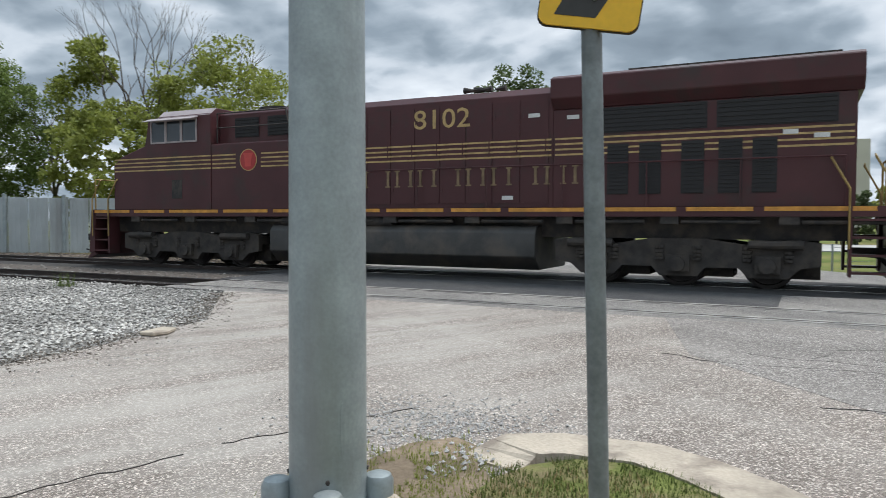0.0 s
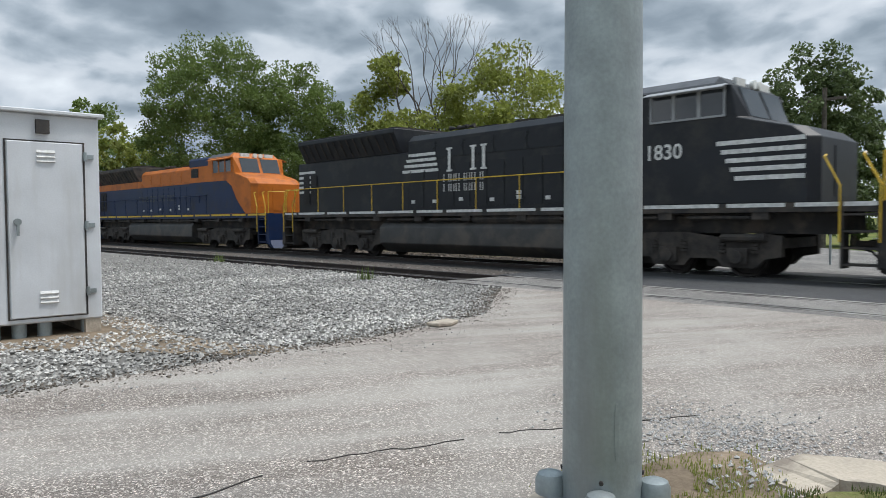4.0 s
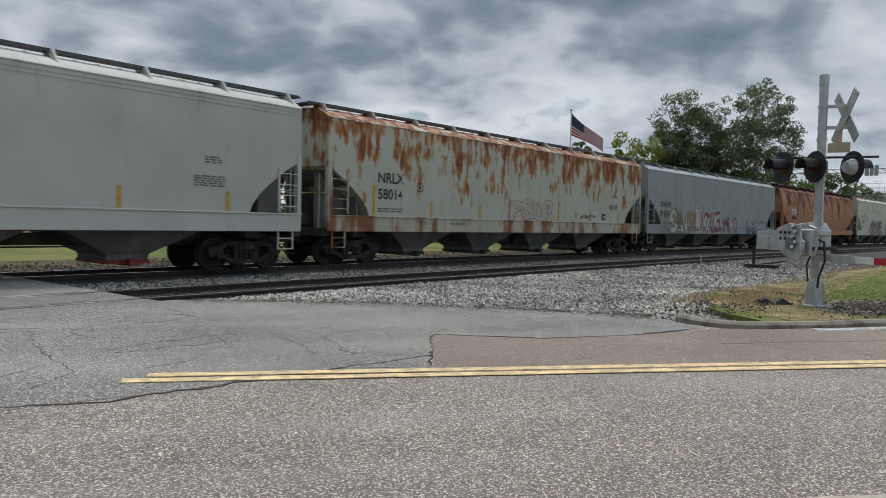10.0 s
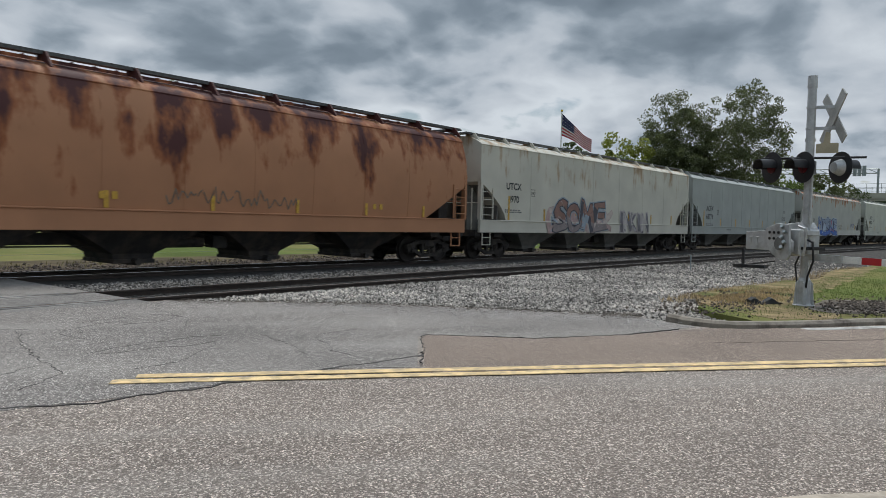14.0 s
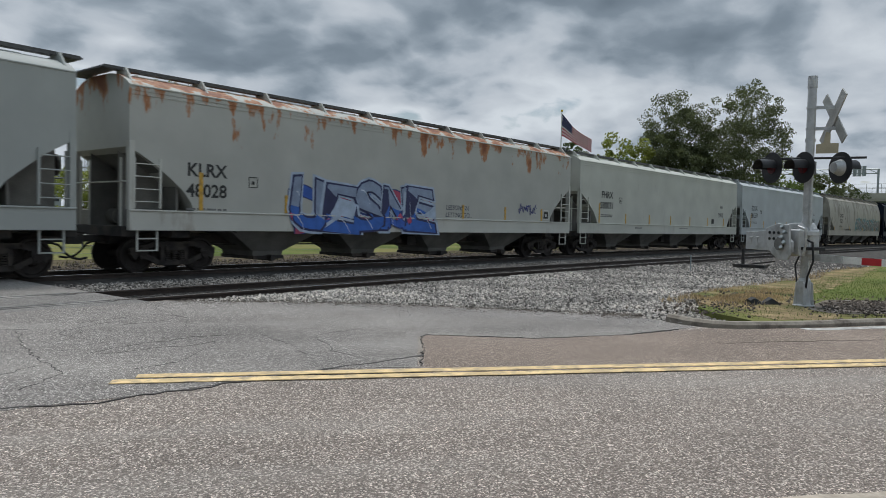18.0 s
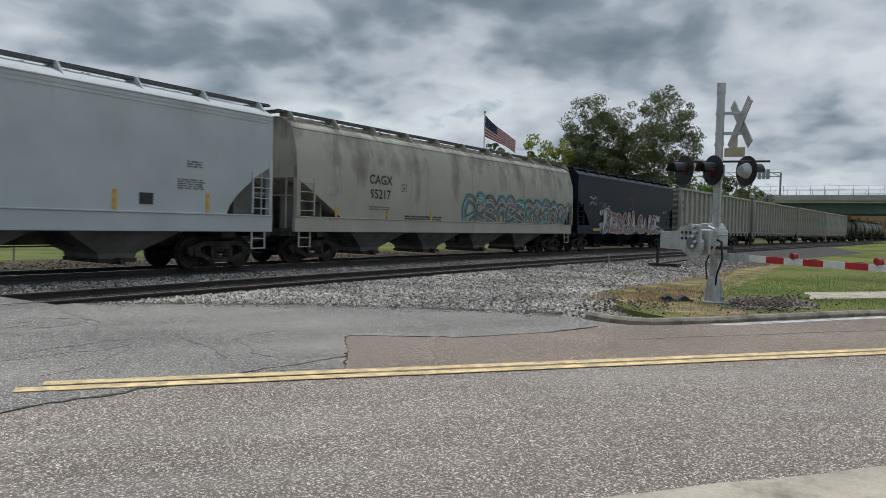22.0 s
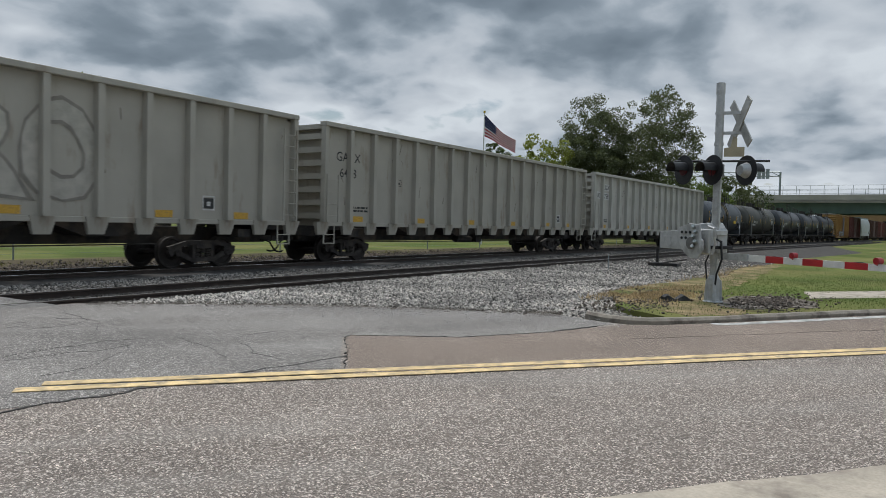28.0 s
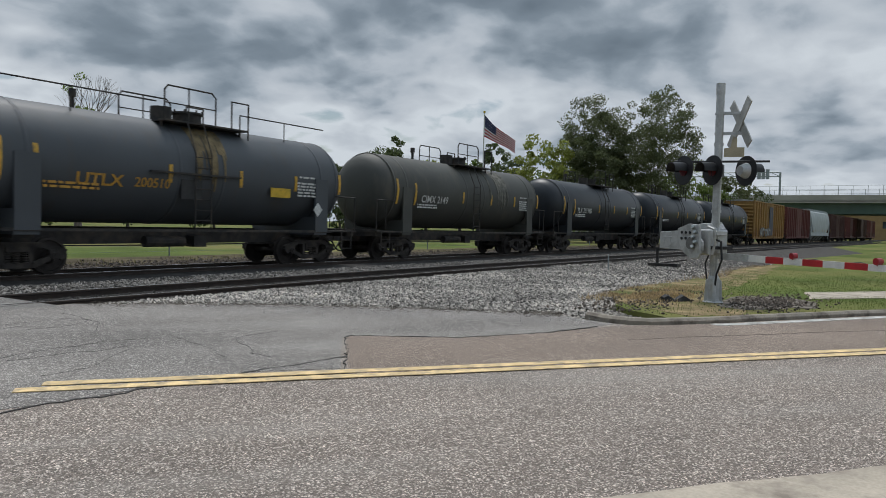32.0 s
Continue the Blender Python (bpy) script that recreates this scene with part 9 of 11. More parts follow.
def cabinet():
    t = thing("signal_cabinet", "silver-grey steel signal cabinet with a locked door", "equipment cabinet", at=pose(-10.65, 3.03, 0.0))
    SIL = mat("silver grey cabinet paint", (0.62, 0.635, 0.655), 0.5, 0.0, var=0.08, scale=2, bump=0.05, dirt=(0.5, 0.5, 0.49), dirt_amt=0.25, dirt_scale=1.5, streak=True)
    W, D, z0, z1 = 2.7, 1.8, 0.16, 2.92
    bm = bmesh.new()
    box(bm, -D, 0, -W, 0, z0, z1)
    part("housing", bm, SIL, t, bevel=0.02)
    bm = bmesh.new()
    prism(bm, [(-D - 0.1, z1), (0.08, z1), (0.08, z1 + 0.05), (-D / 2, z1 + 0.18), (-D - 0.1, z1 + 0.05)], -W - 0.08, 0.06)
    part("roof", bm, SIL, t, bevel=0.01)
    # door proud of the front, with louvres, hinges and lock
    bm = bmesh.new()
    box(bm, 0.0, 0.03, -1.12, -0.22, 0.24, 2.55)
    door = part("door", bm, SIL, t, bevel=0.01)
    bm = bmesh.new()
    for a, b, c, d in ((-1.15, -0.19, 2.555, 2.57), (-1.15, -0.19, 0.225, 0.235), (-1.15, -1.13, 0.235, 2.555), (-0.21, -0.19, 0.235, 2.555)):
        box(bm, 0.0, 0.012, a, b, c, d)
    part("door_gap", bm, BLACK, door)
    for z in (0.42, 2.28):
        for k in range(3):
            bm = bmesh.new()
            prism(bm, [(0.03, z + k * 0.06), (0.055, z + k * 0.06 + 0.01), (0.03, z + k * 0.06 + 0.045)], -0.78, -0.56)
            part("louvre", bm, WHITE_P, door)
    for z in (0.55, 1.45, 2.38):
        bm = bmesh.new()
        tube(bm, (0.045, -0.19, z - 0.06), (0.045, -0.19, z + 0.06), 0.022, 10)
        box(bm, 0.0, 0.03, -0.22, -0.08, z - 0.03, z + 0.03)
        part("hinge", bm, GALV, door)
    bm = bmesh.new()
    tube(bm, (0.03, -1.02, 1.5), (0.07, -1.02, 1.5), 0.045, 14)
    box(bm, 0.05, 0.08, -1.035, -1.005, 1.32, 1.48)
    part("lock_handle", bm, GALV, door)
    bm = bmesh.new()
    box(bm, 0.0, 0.06, -0.78, -0.62, 2.66, 2.84)
    part("vent_hood", bm, BLACK, t)
    for y in (-0.2, -0.7, -1.0, -1.3, -1.9, -2.5):
        bm = bmesh.new()
        tube(bm, (-0.15, y, -0.1), (-0.15, y, z0), 0.09 if y not in (-0.2, -2.5) else 0.05, 12)
        part("conduit", bm, GALV, t, smooth=0.6)
    bm = bmesh.new()
    box(bm, -D, -0.02, -0.22, -0.02, -0.1, z0 - 0.002)
    box(bm, -D, -0.02, -W + 0.02, -W + 0.22, -0.1, z0 - 0.002)
    part("footing", bm, CONCRETE, t)


cabinet()


def crossing_gate():
    base = Vector((15.22, 3.13, 0.03))
    t = thing("crossing_gate", "silver crossing signal mast with lowered red and white gate", "crossing gate", at=pose(*base))
    SIL = mat("aluminium paint", (0.50, 0.51, 0.51), 0.4, 0.3, var=0.15, scale=5, bump=0.08, dirt=(0.3, 0.3, 0.29), dirt_amt=0.3, dirt_scale=3)
    BLK = mat("black signal paint", (0.015, 0.015, 0.017), 0.45, var=0.2, scale=5)
    REDG = mat("red gate stripe", (0.42, 0.02, 0.025), 0.45, var=0.15, scale=5, bump=0.0)
    WHG = mat("white gate stripe", (0.68, 0.68, 0.66), 0.5, var=0.1, scale=5, bump=0.0)
    lamp = mat("dark red signal lens", (0.10, 0.006, 0.009), 0.3, var=0.2)
    right = Vector((0.21, -0.978, 0))      # across the view of the road corner
    back = -Vector((RD.x, RD.y, 0))        # faces up the road, over the tracks
    bm = bmesh.new()
    tube(bm, (0, 0, 0.5), (0, 0, 4.28), 0.08, 18)
    part("mast", bm, SIL, t, smooth=0.6)
    bm = bmesh.new()
    tube(bm, (0, 0, 4.2), (0, 0, 4.42), 0.088, 18)
    part("mast_cap", bm, SIL, t, smooth=0.6)
    bm = bmesh.new()
    for k in range(4):
        a = math.pi / 2 * k + 0.3
        m = Matrix.Rotation(a, 4, "Z")
        prism(bm, [(0.05, 0.0), (0.18, 0.0), (0.15, 0.46), (0.05, 0.55)], -0.03, 0.03)
        for v in bm.verts[-8:]:
            v.co = m @ v.co
    rings = [[(r * math.cos(2 * math.pi * i / 16), r * math.sin(2 * math.pi * i / 16), z) for i in range(16)] for z, r in ((0, 0.2), (0.04, 0.2), (0.05, 0.13), (0.1, 0.12), (0.5, 0.115), (0.56, 0.09))]
    loft(bm, rings)
    part("foot", bm, SIL, t, bevel=0.006)
    # crossbuck blades on brackets, seen from behind and aslant
    face = Vector((-0.62, 0.78, 0)).normalized()
    side = Vector((-face.y, face.x, 0))
    for k, ang in enumerate((50, -50)):
        d = side * math.cos(radians(ang)) + Vector((0, 0, 1)) * math.sin(radians(ang))
        bm = bmesh.new()
        m = Matrix((( *(d), ), ( *(face), ), ( *(d.cross(face)), ))).transposed().to_4x4()
        box(bm, -0.58, 0.58, -0.012, 0.012, -0.105, 0.105, Matrix.Translation(face * (-0.1 - 0.03 * k) + right * 0.28 + Vector((0, 0, 3.62))) @ m)
        part("crossbuck_blade", bm, mat("weathered aluminium sign back", (0.36, 0.36, 0.34), 0.5, 0.3, var=0.2, scale=4, dirt=(0.5, 0.5, 0.48), dirt_amt=0.3), t, bevel=0.004)
    bm = bmesh.new()
    for z in (3.82, 3.42):
        bm = bmesh.new()
        box(bm, 0, 0.5, -0.02, 0.02, z - 0.03, z + 0.03, Matrix.Rotation(math.atan2(right.y, right.x), 4, "Z"))
        tube(bm, (0, 0, z - 0.02), (0, 0, z + 0.02), 0.092, 14)
        part("crossbuck_bracket", bm, SIL, t)
    bm = bmesh.new()
    mr = Matrix.Rotation(math.atan2(right.y, right.x), 4, "Z")
    prism(bm, [(0.1, 2.95), (0.48, 2.95), (0.48, 3.14), (0.34, 3.14), (0.34, 3.32), (0.26, 3.36), (0.22, 3.14), (0.1, 3.12)], -0.012, 0.012)
    for v in bm.verts:
        v.co = mr @ v.co
    part("track_count_plate", bm, mat("tan back of a small sign", (0.42, 0.37, 0.26), 0.6, var=0.15, scale=4), t)
    # flashing lamps: two face up the road, one is seen from behind
    bm = bmesh.new()
    tube(bm, right * -0.85 + Vector((0, 0, 2.86)), right * 0.95 + Vector((0, 0, 2.86)), 0.022, 8)
    box(bm, -0.12, 0.12, -0.1, 0.1, 2.55, 2.8)
    part("lamp_arm", bm, BLK, t)
    for off, f in ((-0.55, back), (0.0, back), (0.43, -back)):
        c = right * off + f * 0.12 + Vector((0, 0, 2.68))
        bm = bmesh.new()
        tube(bm, c, c + f * 0.012, 0.30, 32)
        disc = part("lamp_disc", bm, BLK, t, smooth=0.6)
        bm = bmesh.new()
        tube(bm, c - f * 0.15, c - f * 0.002, 0.10, 20, 0.16)
        part("lamp_housing", bm, SIL if off > 0.3 else BLK, disc, smooth=0.6)
        bm = bmesh.new()
        tube(bm, c + f * 0.012, c + f * 0.03, 0.115, 20)
        part("lens", bm, lamp, disc, smooth=0.6)
        # hood: upper half of a tube that juts out
        bm = bmesh.new()
        s2 = Vector((-f.y, f.x, 0))
        rr = []
        for d in (0.012, 0.32):
            rr.append([c + f * d + s2 * (0.15 * math.cos(a)) + Vector((0, 0, 0.15 * math.sin(a))) for a in [math.pi * (-0.05 + 1.1 * k / 14) for k in range(15)]])
        ro = [[c + (p - c) * 1.0 + (p - c - f * f.dot(p - c)).normalized() * 0.008 for p in ring] for ring in rr]
        loft(bm, [rr[0] + ro[0][::-1], rr[1] + ro[1][::-1]])
        part("hood", bm, BLK, disc, smooth=0.6)
    # bands, junction box and conduit on the mast
    for z in (0.75, 1.62, 1.86, 2.45, 3.2):
        bm = bmesh.new()
        tube(bm, (0, 0, z - 0.03), (0, 0, z + 0.03), 0.094, 18)
        part("mast_band", bm, SIL, t, smooth=0.6)
    bm = bmesh.new()
    pipe(bm, [(-0.09, -0.06, 0.4), (-0.1, -0.07, 1.0), (-0.1, -0.07, 2.5), (-0.06, -0.05, 2.66)], 0.018, 6)
    part("conduit", bm, SIL, t)
    bm = bmesh.new()
    pipe(bm, [(0.05, 0.12, 0.98), (0.12, 0.2, 0.8), (0.1, 0.16, 0.5), (0.02, 0.13, 0.2)], 0.016, 6)
    part("cable_loop", bm, BLK, t)
    # gate mechanism, counterweights, arm
    perp = -Vector((RN.x, RN.y, 0))
    mg = Matrix.Rotation(math.atan2(perp.y, perp.x), 4, "Z")
    bm = bmesh.new()
    box(bm, -0.36, 0.12, -0.24, 0.22, 0.98, 1.5, mg)
    part("gate_mechanism", bm, SIL, t, bevel=0.03)
    for z in (1.06, 1.42):
        bm = bmesh.new()
        box(bm, -0.12, 0.2, -0.13, 0.13, z - 0.05, z + 0.05, mg)
        part("mounting_clamp", bm, SIL, t, bevel=0.012)
    bm = bmesh.new()
    prism(bm, [(-0.34, 1.5), (-0.28, 1.6), (0.0, 1.62), (0.1, 1.5)], -0.2, 0.18)
    for v in bm.verts:
        v.co = mg @ v.co
    part("mechanism_cover", bm, SIL, t, bevel=0.01)
    bm = bmesh.new()
    tube(bm, mg @ Vector((-0.2, -0.46, 1.2)), mg @ Vector((-0.2, -0.39, 1.2)), 0.12, 18)
    part("shaft_hub", bm, mat("dark grease-stained casting", (0.16, 0.16, 0.155), 0.6, 0.3, var=0.3), t)
    bm = bmesh.new()
    for k in range(6):
        q = mg @ Vector((-0.32 + 0.12 * (k % 3), 0.22, 1.3 + 0.1 * (k // 3)))
        q2 = mg @ Vector((-0.32 + 0.12 * (k % 3), 0.26, 1.3 + 0.1 * (k // 3)))
        tube(bm, q, q2, 0.03, 8)
    part("mechanism_bolt", bm, BLK, t)
    bm = bmesh.new()
    prism(bm, [(-1.35, 1.06), (-1.35, 1.42), (-0.62, 1.46), (-0.2, 1.42), (0.05, 1.25), (0.05, 1.05), (-0.2, 0.98), (-0.62, 1.06)], -0.36, -0.30)
    prism(bm, [(-0.66, 1.5), (-0.3, 1.6), (0.02, 1.58), (0.06, 1.0), (0.0, 0.9), (-0.25, 0.9), (-0.45, 1.0), (-0.58, 1.15), (-0.66, 1.3)], -0.41, -0.36)
    for k in range(2):
        box(bm, -1.22 + 0.2 * k, -1.12 + 0.2 * k, -0.372, -0.36, 1.3, 1.33)
        box(bm, -1.18 + 0.2 * k, -1.16 + 0.2 * k, -0.372, -0.36, 1.18, 1.3)
    prism(bm, [(-1.35, 1.06), (-1.35, 1.46), (-0.62, 1.46), (-0.62, 1.06)], 0.30, 0.36)
    for v in bm.verts:
        v.co = mg @ v.co
    part("counterweight", bm, SIL, t, bevel=0.008)
    for k in range(6):
        bm = bmesh.new()
        q = Vector((-0.52 + 0.13 * (k % 3), -0.41, 1.3 + 0.12 * (k // 3)))
        tube(bm, mg @ q, mg @ (q + Vector((0, -0.015, 0))), 0.03, 8)
        part("quadrant_bolt", bm, BLK, t)
    for k in range(5):
        bm = bmesh.new()
        q = Vector((-0.12 + 0.07 * (k % 2), -0.43, 1.12 + 0.1 * k))
        tube(bm, mg @ q, mg @ (q + Vector((0.02, -0.05, 0.03))), 0.035, 10)
        part("clamp_nut", bm, GALV, t, smooth=0.7)
    bm = bmesh.new()
    pipe(bm, [mg @ Vector(p) for p in ((0.15, -0.3, 1.55), (0.34, -0.3, 1.5), (0.36, -0.3, 1.2), (0.3, -0.3, 1.0))], 0.025, 8)
    part("conduit_bend", bm, SIL, t, smooth=0.8)
    bm = bmesh.new()
    pipe(bm, [mg @ Vector(p) for p in ((0.12, -0.1, 1.3), (0.3, -0.1, 1.25), (0.34, -0.1, 0.9), (0.2, -0.1, 0.6), (0.1, -0.05, 0.3))], 0.02, 6)
    box(bm, 0.02, 0.28, -0.2, 0.2, 1.1, 1.16, mg)
    part("cable", bm, BLK, t)
    x = 0.15
    k = 0
    bm = bmesh.new()
    box(bm, 0.1, 0.95, -0.03, 0.03, 0.9, 1.03, mg)
    part("arm_root", bm, SIL, t)
    for k in range(16):
        a, b = 0.98 + k * 0.43, 0.98 + (k + 1) * 0.43
        s0, s1 = 0.062 - k * 0.0015, 0.062 - (k + 1) * 0.0015
        bm = bmesh.new()
        loft(bm, [[tuple(mg @ Vector(p)) for p in ((a, -0.02, 0.96 - s0), (a, 0.02, 0.96 - s0), (a, 0.02, 0.96 + s0), (a, -0.02, 0.96 + s0))], [tuple(mg @ Vector(p)) for p in ((b, -0.02, 0.96 - s1), (b, 0.02, 0.96 - s1), (b, 0.02, 0.96 + s1), (b, -0.02, 0.96 + s1))]])
        part("arm_stripe", bm, WHG if k % 2 == 0 else REDG, t)
    ARM_LAMP = mat("bright red arm lamp", (0.34, 0.02, 0.028), 0.3, var=0.2)
    for a in (2.05, 3.72, 6.6):
        bm = bmesh.new()
        c = mg @ Vector((a, 0, 1.06))
        tube(bm, c - mg.to_3x3() @ Vector((0, 0.05, 0)), c + mg.to_3x3() @ Vector((0, 0.05, 0)), 0.055, 14)
        tube(bm, c - Vector((0, 0, 0.07)), c, 0.025, 8)
        part("arm_lamp", bm, ARM_LAMP, t, smooth=0.7)
    bm = bmesh.new()
    pipe(bm, [mg @ Vector((0.4 + 0.3 * i, 0.03, 1.0 + 0.03 * math.sin(i * 2.1))) for i in range(22)], 0.008, 5)
    part("arm_cable", bm, BLK, t)


crossing_gate()


def small_siding_things():
    t = thing("derail_lever", "small dark iron lever stand beside the siding", "track lever", at=pose(30.6, 8.6, -0.04))
    bm = bmesh.new()
    box(bm, -0.06, 0.06, -0.05, 0.05, 0, 0.75)
    part("post", bm, BLACK, t)
    bm = bmesh.new()
    box(bm, -0.3, 0.3, -0.9, 0.3, 0, 0.12)
    tube(bm, (0, -0.2, 0.12), (0.1, -1.2, 0.3), 0.03, 8)
    part("lever", bm, BLACK, t)
    t = thing("marker_stake", "thin grey marker stake in the gravel", "stake", at=pose(26.5, 9.3, -0.05))
    bm = bmesh.new()
    tube(bm, (0, 0, -0.1), (0, 0, 0.55), 0.025, 8)
    part("shaft", bm, GALV, t)
    t = thing("pale_slab", "flat pale stone slab lying on the asphalt edge", "stone", at=pose(-7.66, 6.75, 0.008, 0, 0, 20))
    bm = bmesh.new()
    prism(bm, [(-0.17, -0.22), (0.05, -0.28), (0.16, -0.1), (0.12, 0.2), (-0.1, 0.26)], 0, 0.05, "z")
    part("slab", bm, CONCRETE, t, bevel=0.012)


small_siding_things()


def rubber_scrap():
    t = thing("rubber_scrap", "crumpled piece of black rubber lying in dry grass", "debris", at=pose(14.9, 3.8, 0.05, 0, 0, -50))
    bm = bmesh.new()
    rings = []
    for i in range(9):
        x = -0.28 + 0.07 * i
        h = 0.09 + 0.05 * math.sin(i * 1.3)
        rings.append([(x, -0.14 + 0.03 * math.sin(i * 2.1), 0), (x, -0.1, h * 0.8), (x, 0.03 * math.cos(i), h), (x, 0.12, h * 0.6), (x, 0.15 + 0.02 * math.cos(i * 1.7), 0)])
    loft(bm, rings)
    part("scrap", bm, HOSE, t, smooth=0.5)


rubber_scrap()


# ---- plants ----
BARK = mat("grey-brown bark", (0.10, 0.085, 0.07), 0.95, var=0.35, scale=6, bump=0.8, bscale=20)


def leaf_mat(name, col, var=0.45):
    return island_mat(name, col, var, 0.6, sheen=0.42)


LEAF_MID = leaf_mat("mid green leaves", (0.145, 0.20, 0.05), 0.2)
LEAF_LIGHT = leaf_mat("yellow-green leaves", (0.25, 0.28, 0.06), 0.22)
LEAF_DARK = leaf_mat("dark green leaves", (0.095, 0.125, 0.048), 0.25)
LEAF_CEDAR = leaf_mat("grey-green cedar leaves", (0.11, 0.15, 0.055), 0.3)
LEAF_OAK = leaf_mat("dull dark green leaves", (0.13, 0.15, 0.068), 0.2)


def leaves_mesh(name, clusters, per, leaf, material, seed):
    """Many small leaf blades gathered in clumps."""
    rng = np.random.default_rng(seed)
    C = np.array([c[:3] for c in clusters], dtype=float)
    Rr = np.array([c[3] for c in clusters], dtype=float)
    n = len(C) * per
    idx = np.repeat(np.arange(len(C)), per)
    d = rng.normal(size=(n, 3))
    d /= np.linalg.norm(d, axis=1)[:, None]
    rad = Rr[idx][:, None] * rng.uniform(0.35, 1.05, (n, 1)) ** 0.6
    p = C[idx] + d * rad * np.array([1, 1, 0.75])
    a = rng.normal(size=(n, 3))
    a /= np.linalg.norm(a, axis=1)[:, None]
    b = np.cross(a, rng.normal(size=(n, 3)))
    b /= np.linalg.norm(b, axis=1)[:, None]
    s = leaf * rng.uniform(0.6, 1.4, (n, 1))
    v = np.stack([p - a * s, p + b * s * 0.55, p + a * s, p - b * s * 0.55], 1).reshape(-1, 3)
    f = np.arange(n * 4).reshape(-1, 4)
    me = bpy.data.meshes.new(name)
    me.from_pydata(v.tolist(), [], f.tolist())
    me.materials.append(material)
    return me


def tree(name, label, x, y, h, w, material, seed, crown_from=0.3, clumps=90, per=90, leaf=0.16, open_=0.0, shape="round", bare=0, group="", z=-0.15, lobes=None, clump=(0.06, 0.13)):
    rng = random.Random(seed)
    t = thing(name, label, "tree", group, at=pose(x, y, z, 0, 0, math.degrees(math.atan2(-x, y))))
    bm = bmesh.new()
    r0 = h * 0.022 + 0.05
    tips = []

    def limb(p, d, length, r, depth):
        k = 3
        for i in range(k):
            q = p + d * (length / k)
            tube(bm, p, q, r, 7 if depth < 2 else 5, r * 0.82, caps=False)
            p, r = q, r * 0.82
            d = (d + Vector((rng.uniform(-0.2, 0.2), rng.uniform(-0.2, 0.2), rng.uniform(-0.02, 0.16)))).normalized()
        if depth >= 3 or length < 0.5:
            tips.append(p)
            return
        n = 3 if depth < 2 else 2
        for i in range(n):
            a = rng.uniform(0, 6.28)
            nd = (d * 0.8 + Vector((math.cos(a), math.sin(a), rng.uniform(0.0, 0.5))) * 0.75).normalized()
            limb(p, nd, length * rng.uniform(0.6, 0.8), r * 0.72, depth + 1)
    limb(Vector((0, 0, 0)), Vector((rng.uniform(-0.05, 0.05), rng.uniform(-0.05, 0.05), 1)).normalized(), h * max(0.2, crown_from), r0, 0)
    part("trunk", bm, BARK, t, smooth=1.2)
    cl = []
    lobes = lobes or [(0, 0, 1.0, 1.0)]
    tries = 0
    while len(cl) < clumps and tries < 20000:
        tries += 1
        lx, lz, sx, sz = rng.choice(lobes)
        a, b, c = rng.uniform(-1, 1), rng.uniform(-1, 1), rng.uniform(-1, 1)
        q = a * a + b * b + c * c
        if shape == "cone":
            c01 = (c + 1) / 2
            if a * a + b * b > (1.02 - c01) ** 1.3:
                continue
        elif q > 1 or q < 0.12:
            continue
        px, py = lx * w / 2 + a * w / 2 * sx, b * w / 2 * sx
        pz = h * (crown_from + (1 - crown_from) * ((c * sz + 1) / 2)) + lz * h
        if open_ and noise.noise((px * 0.35 + seed, py * 0.35, pz * 0.35)) < open_ - 0.45:
            continue
        cl.append((px, py, pz * 0.97, w * rng.uniform(*clump)))
    me = leaves_mesh("crown", cl, per, leaf, material, seed)
    part("crown", me, None, t)
    if bare:
        bm = bmesh.new()

        def twig(p, d, length, r, depth):
            q = p + d * length
            tube(bm, p, q, r, 5, r * 0.6, caps=False)
            if depth > 4:
                return
            for i in range(2):
                nd = (d + Vector((rng.uniform(-0.55, 0.55), rng.uniform(-0.55, 0.55), rng.uniform(-0.05, 0.3)))).normalized()
                twig(q, nd, length * 0.74, r * 0.6, depth + 1)
        for i in range(bare):
            a = rng.uniform(0, 6.28)
            twig(Vector((rng.uniform(-0.8, 0.8), 0, h * 0.45)), Vector((0.35 * math.cos(a), 0.35 * math.sin(a), 1)).normalized(), h * 0.17, 0.09, 0)
        part("bare_branch", bm, BARK, t)
    return t


def polar(az, d):
    return -d * math.sin(radians(az)), d * math.cos(radians(az))


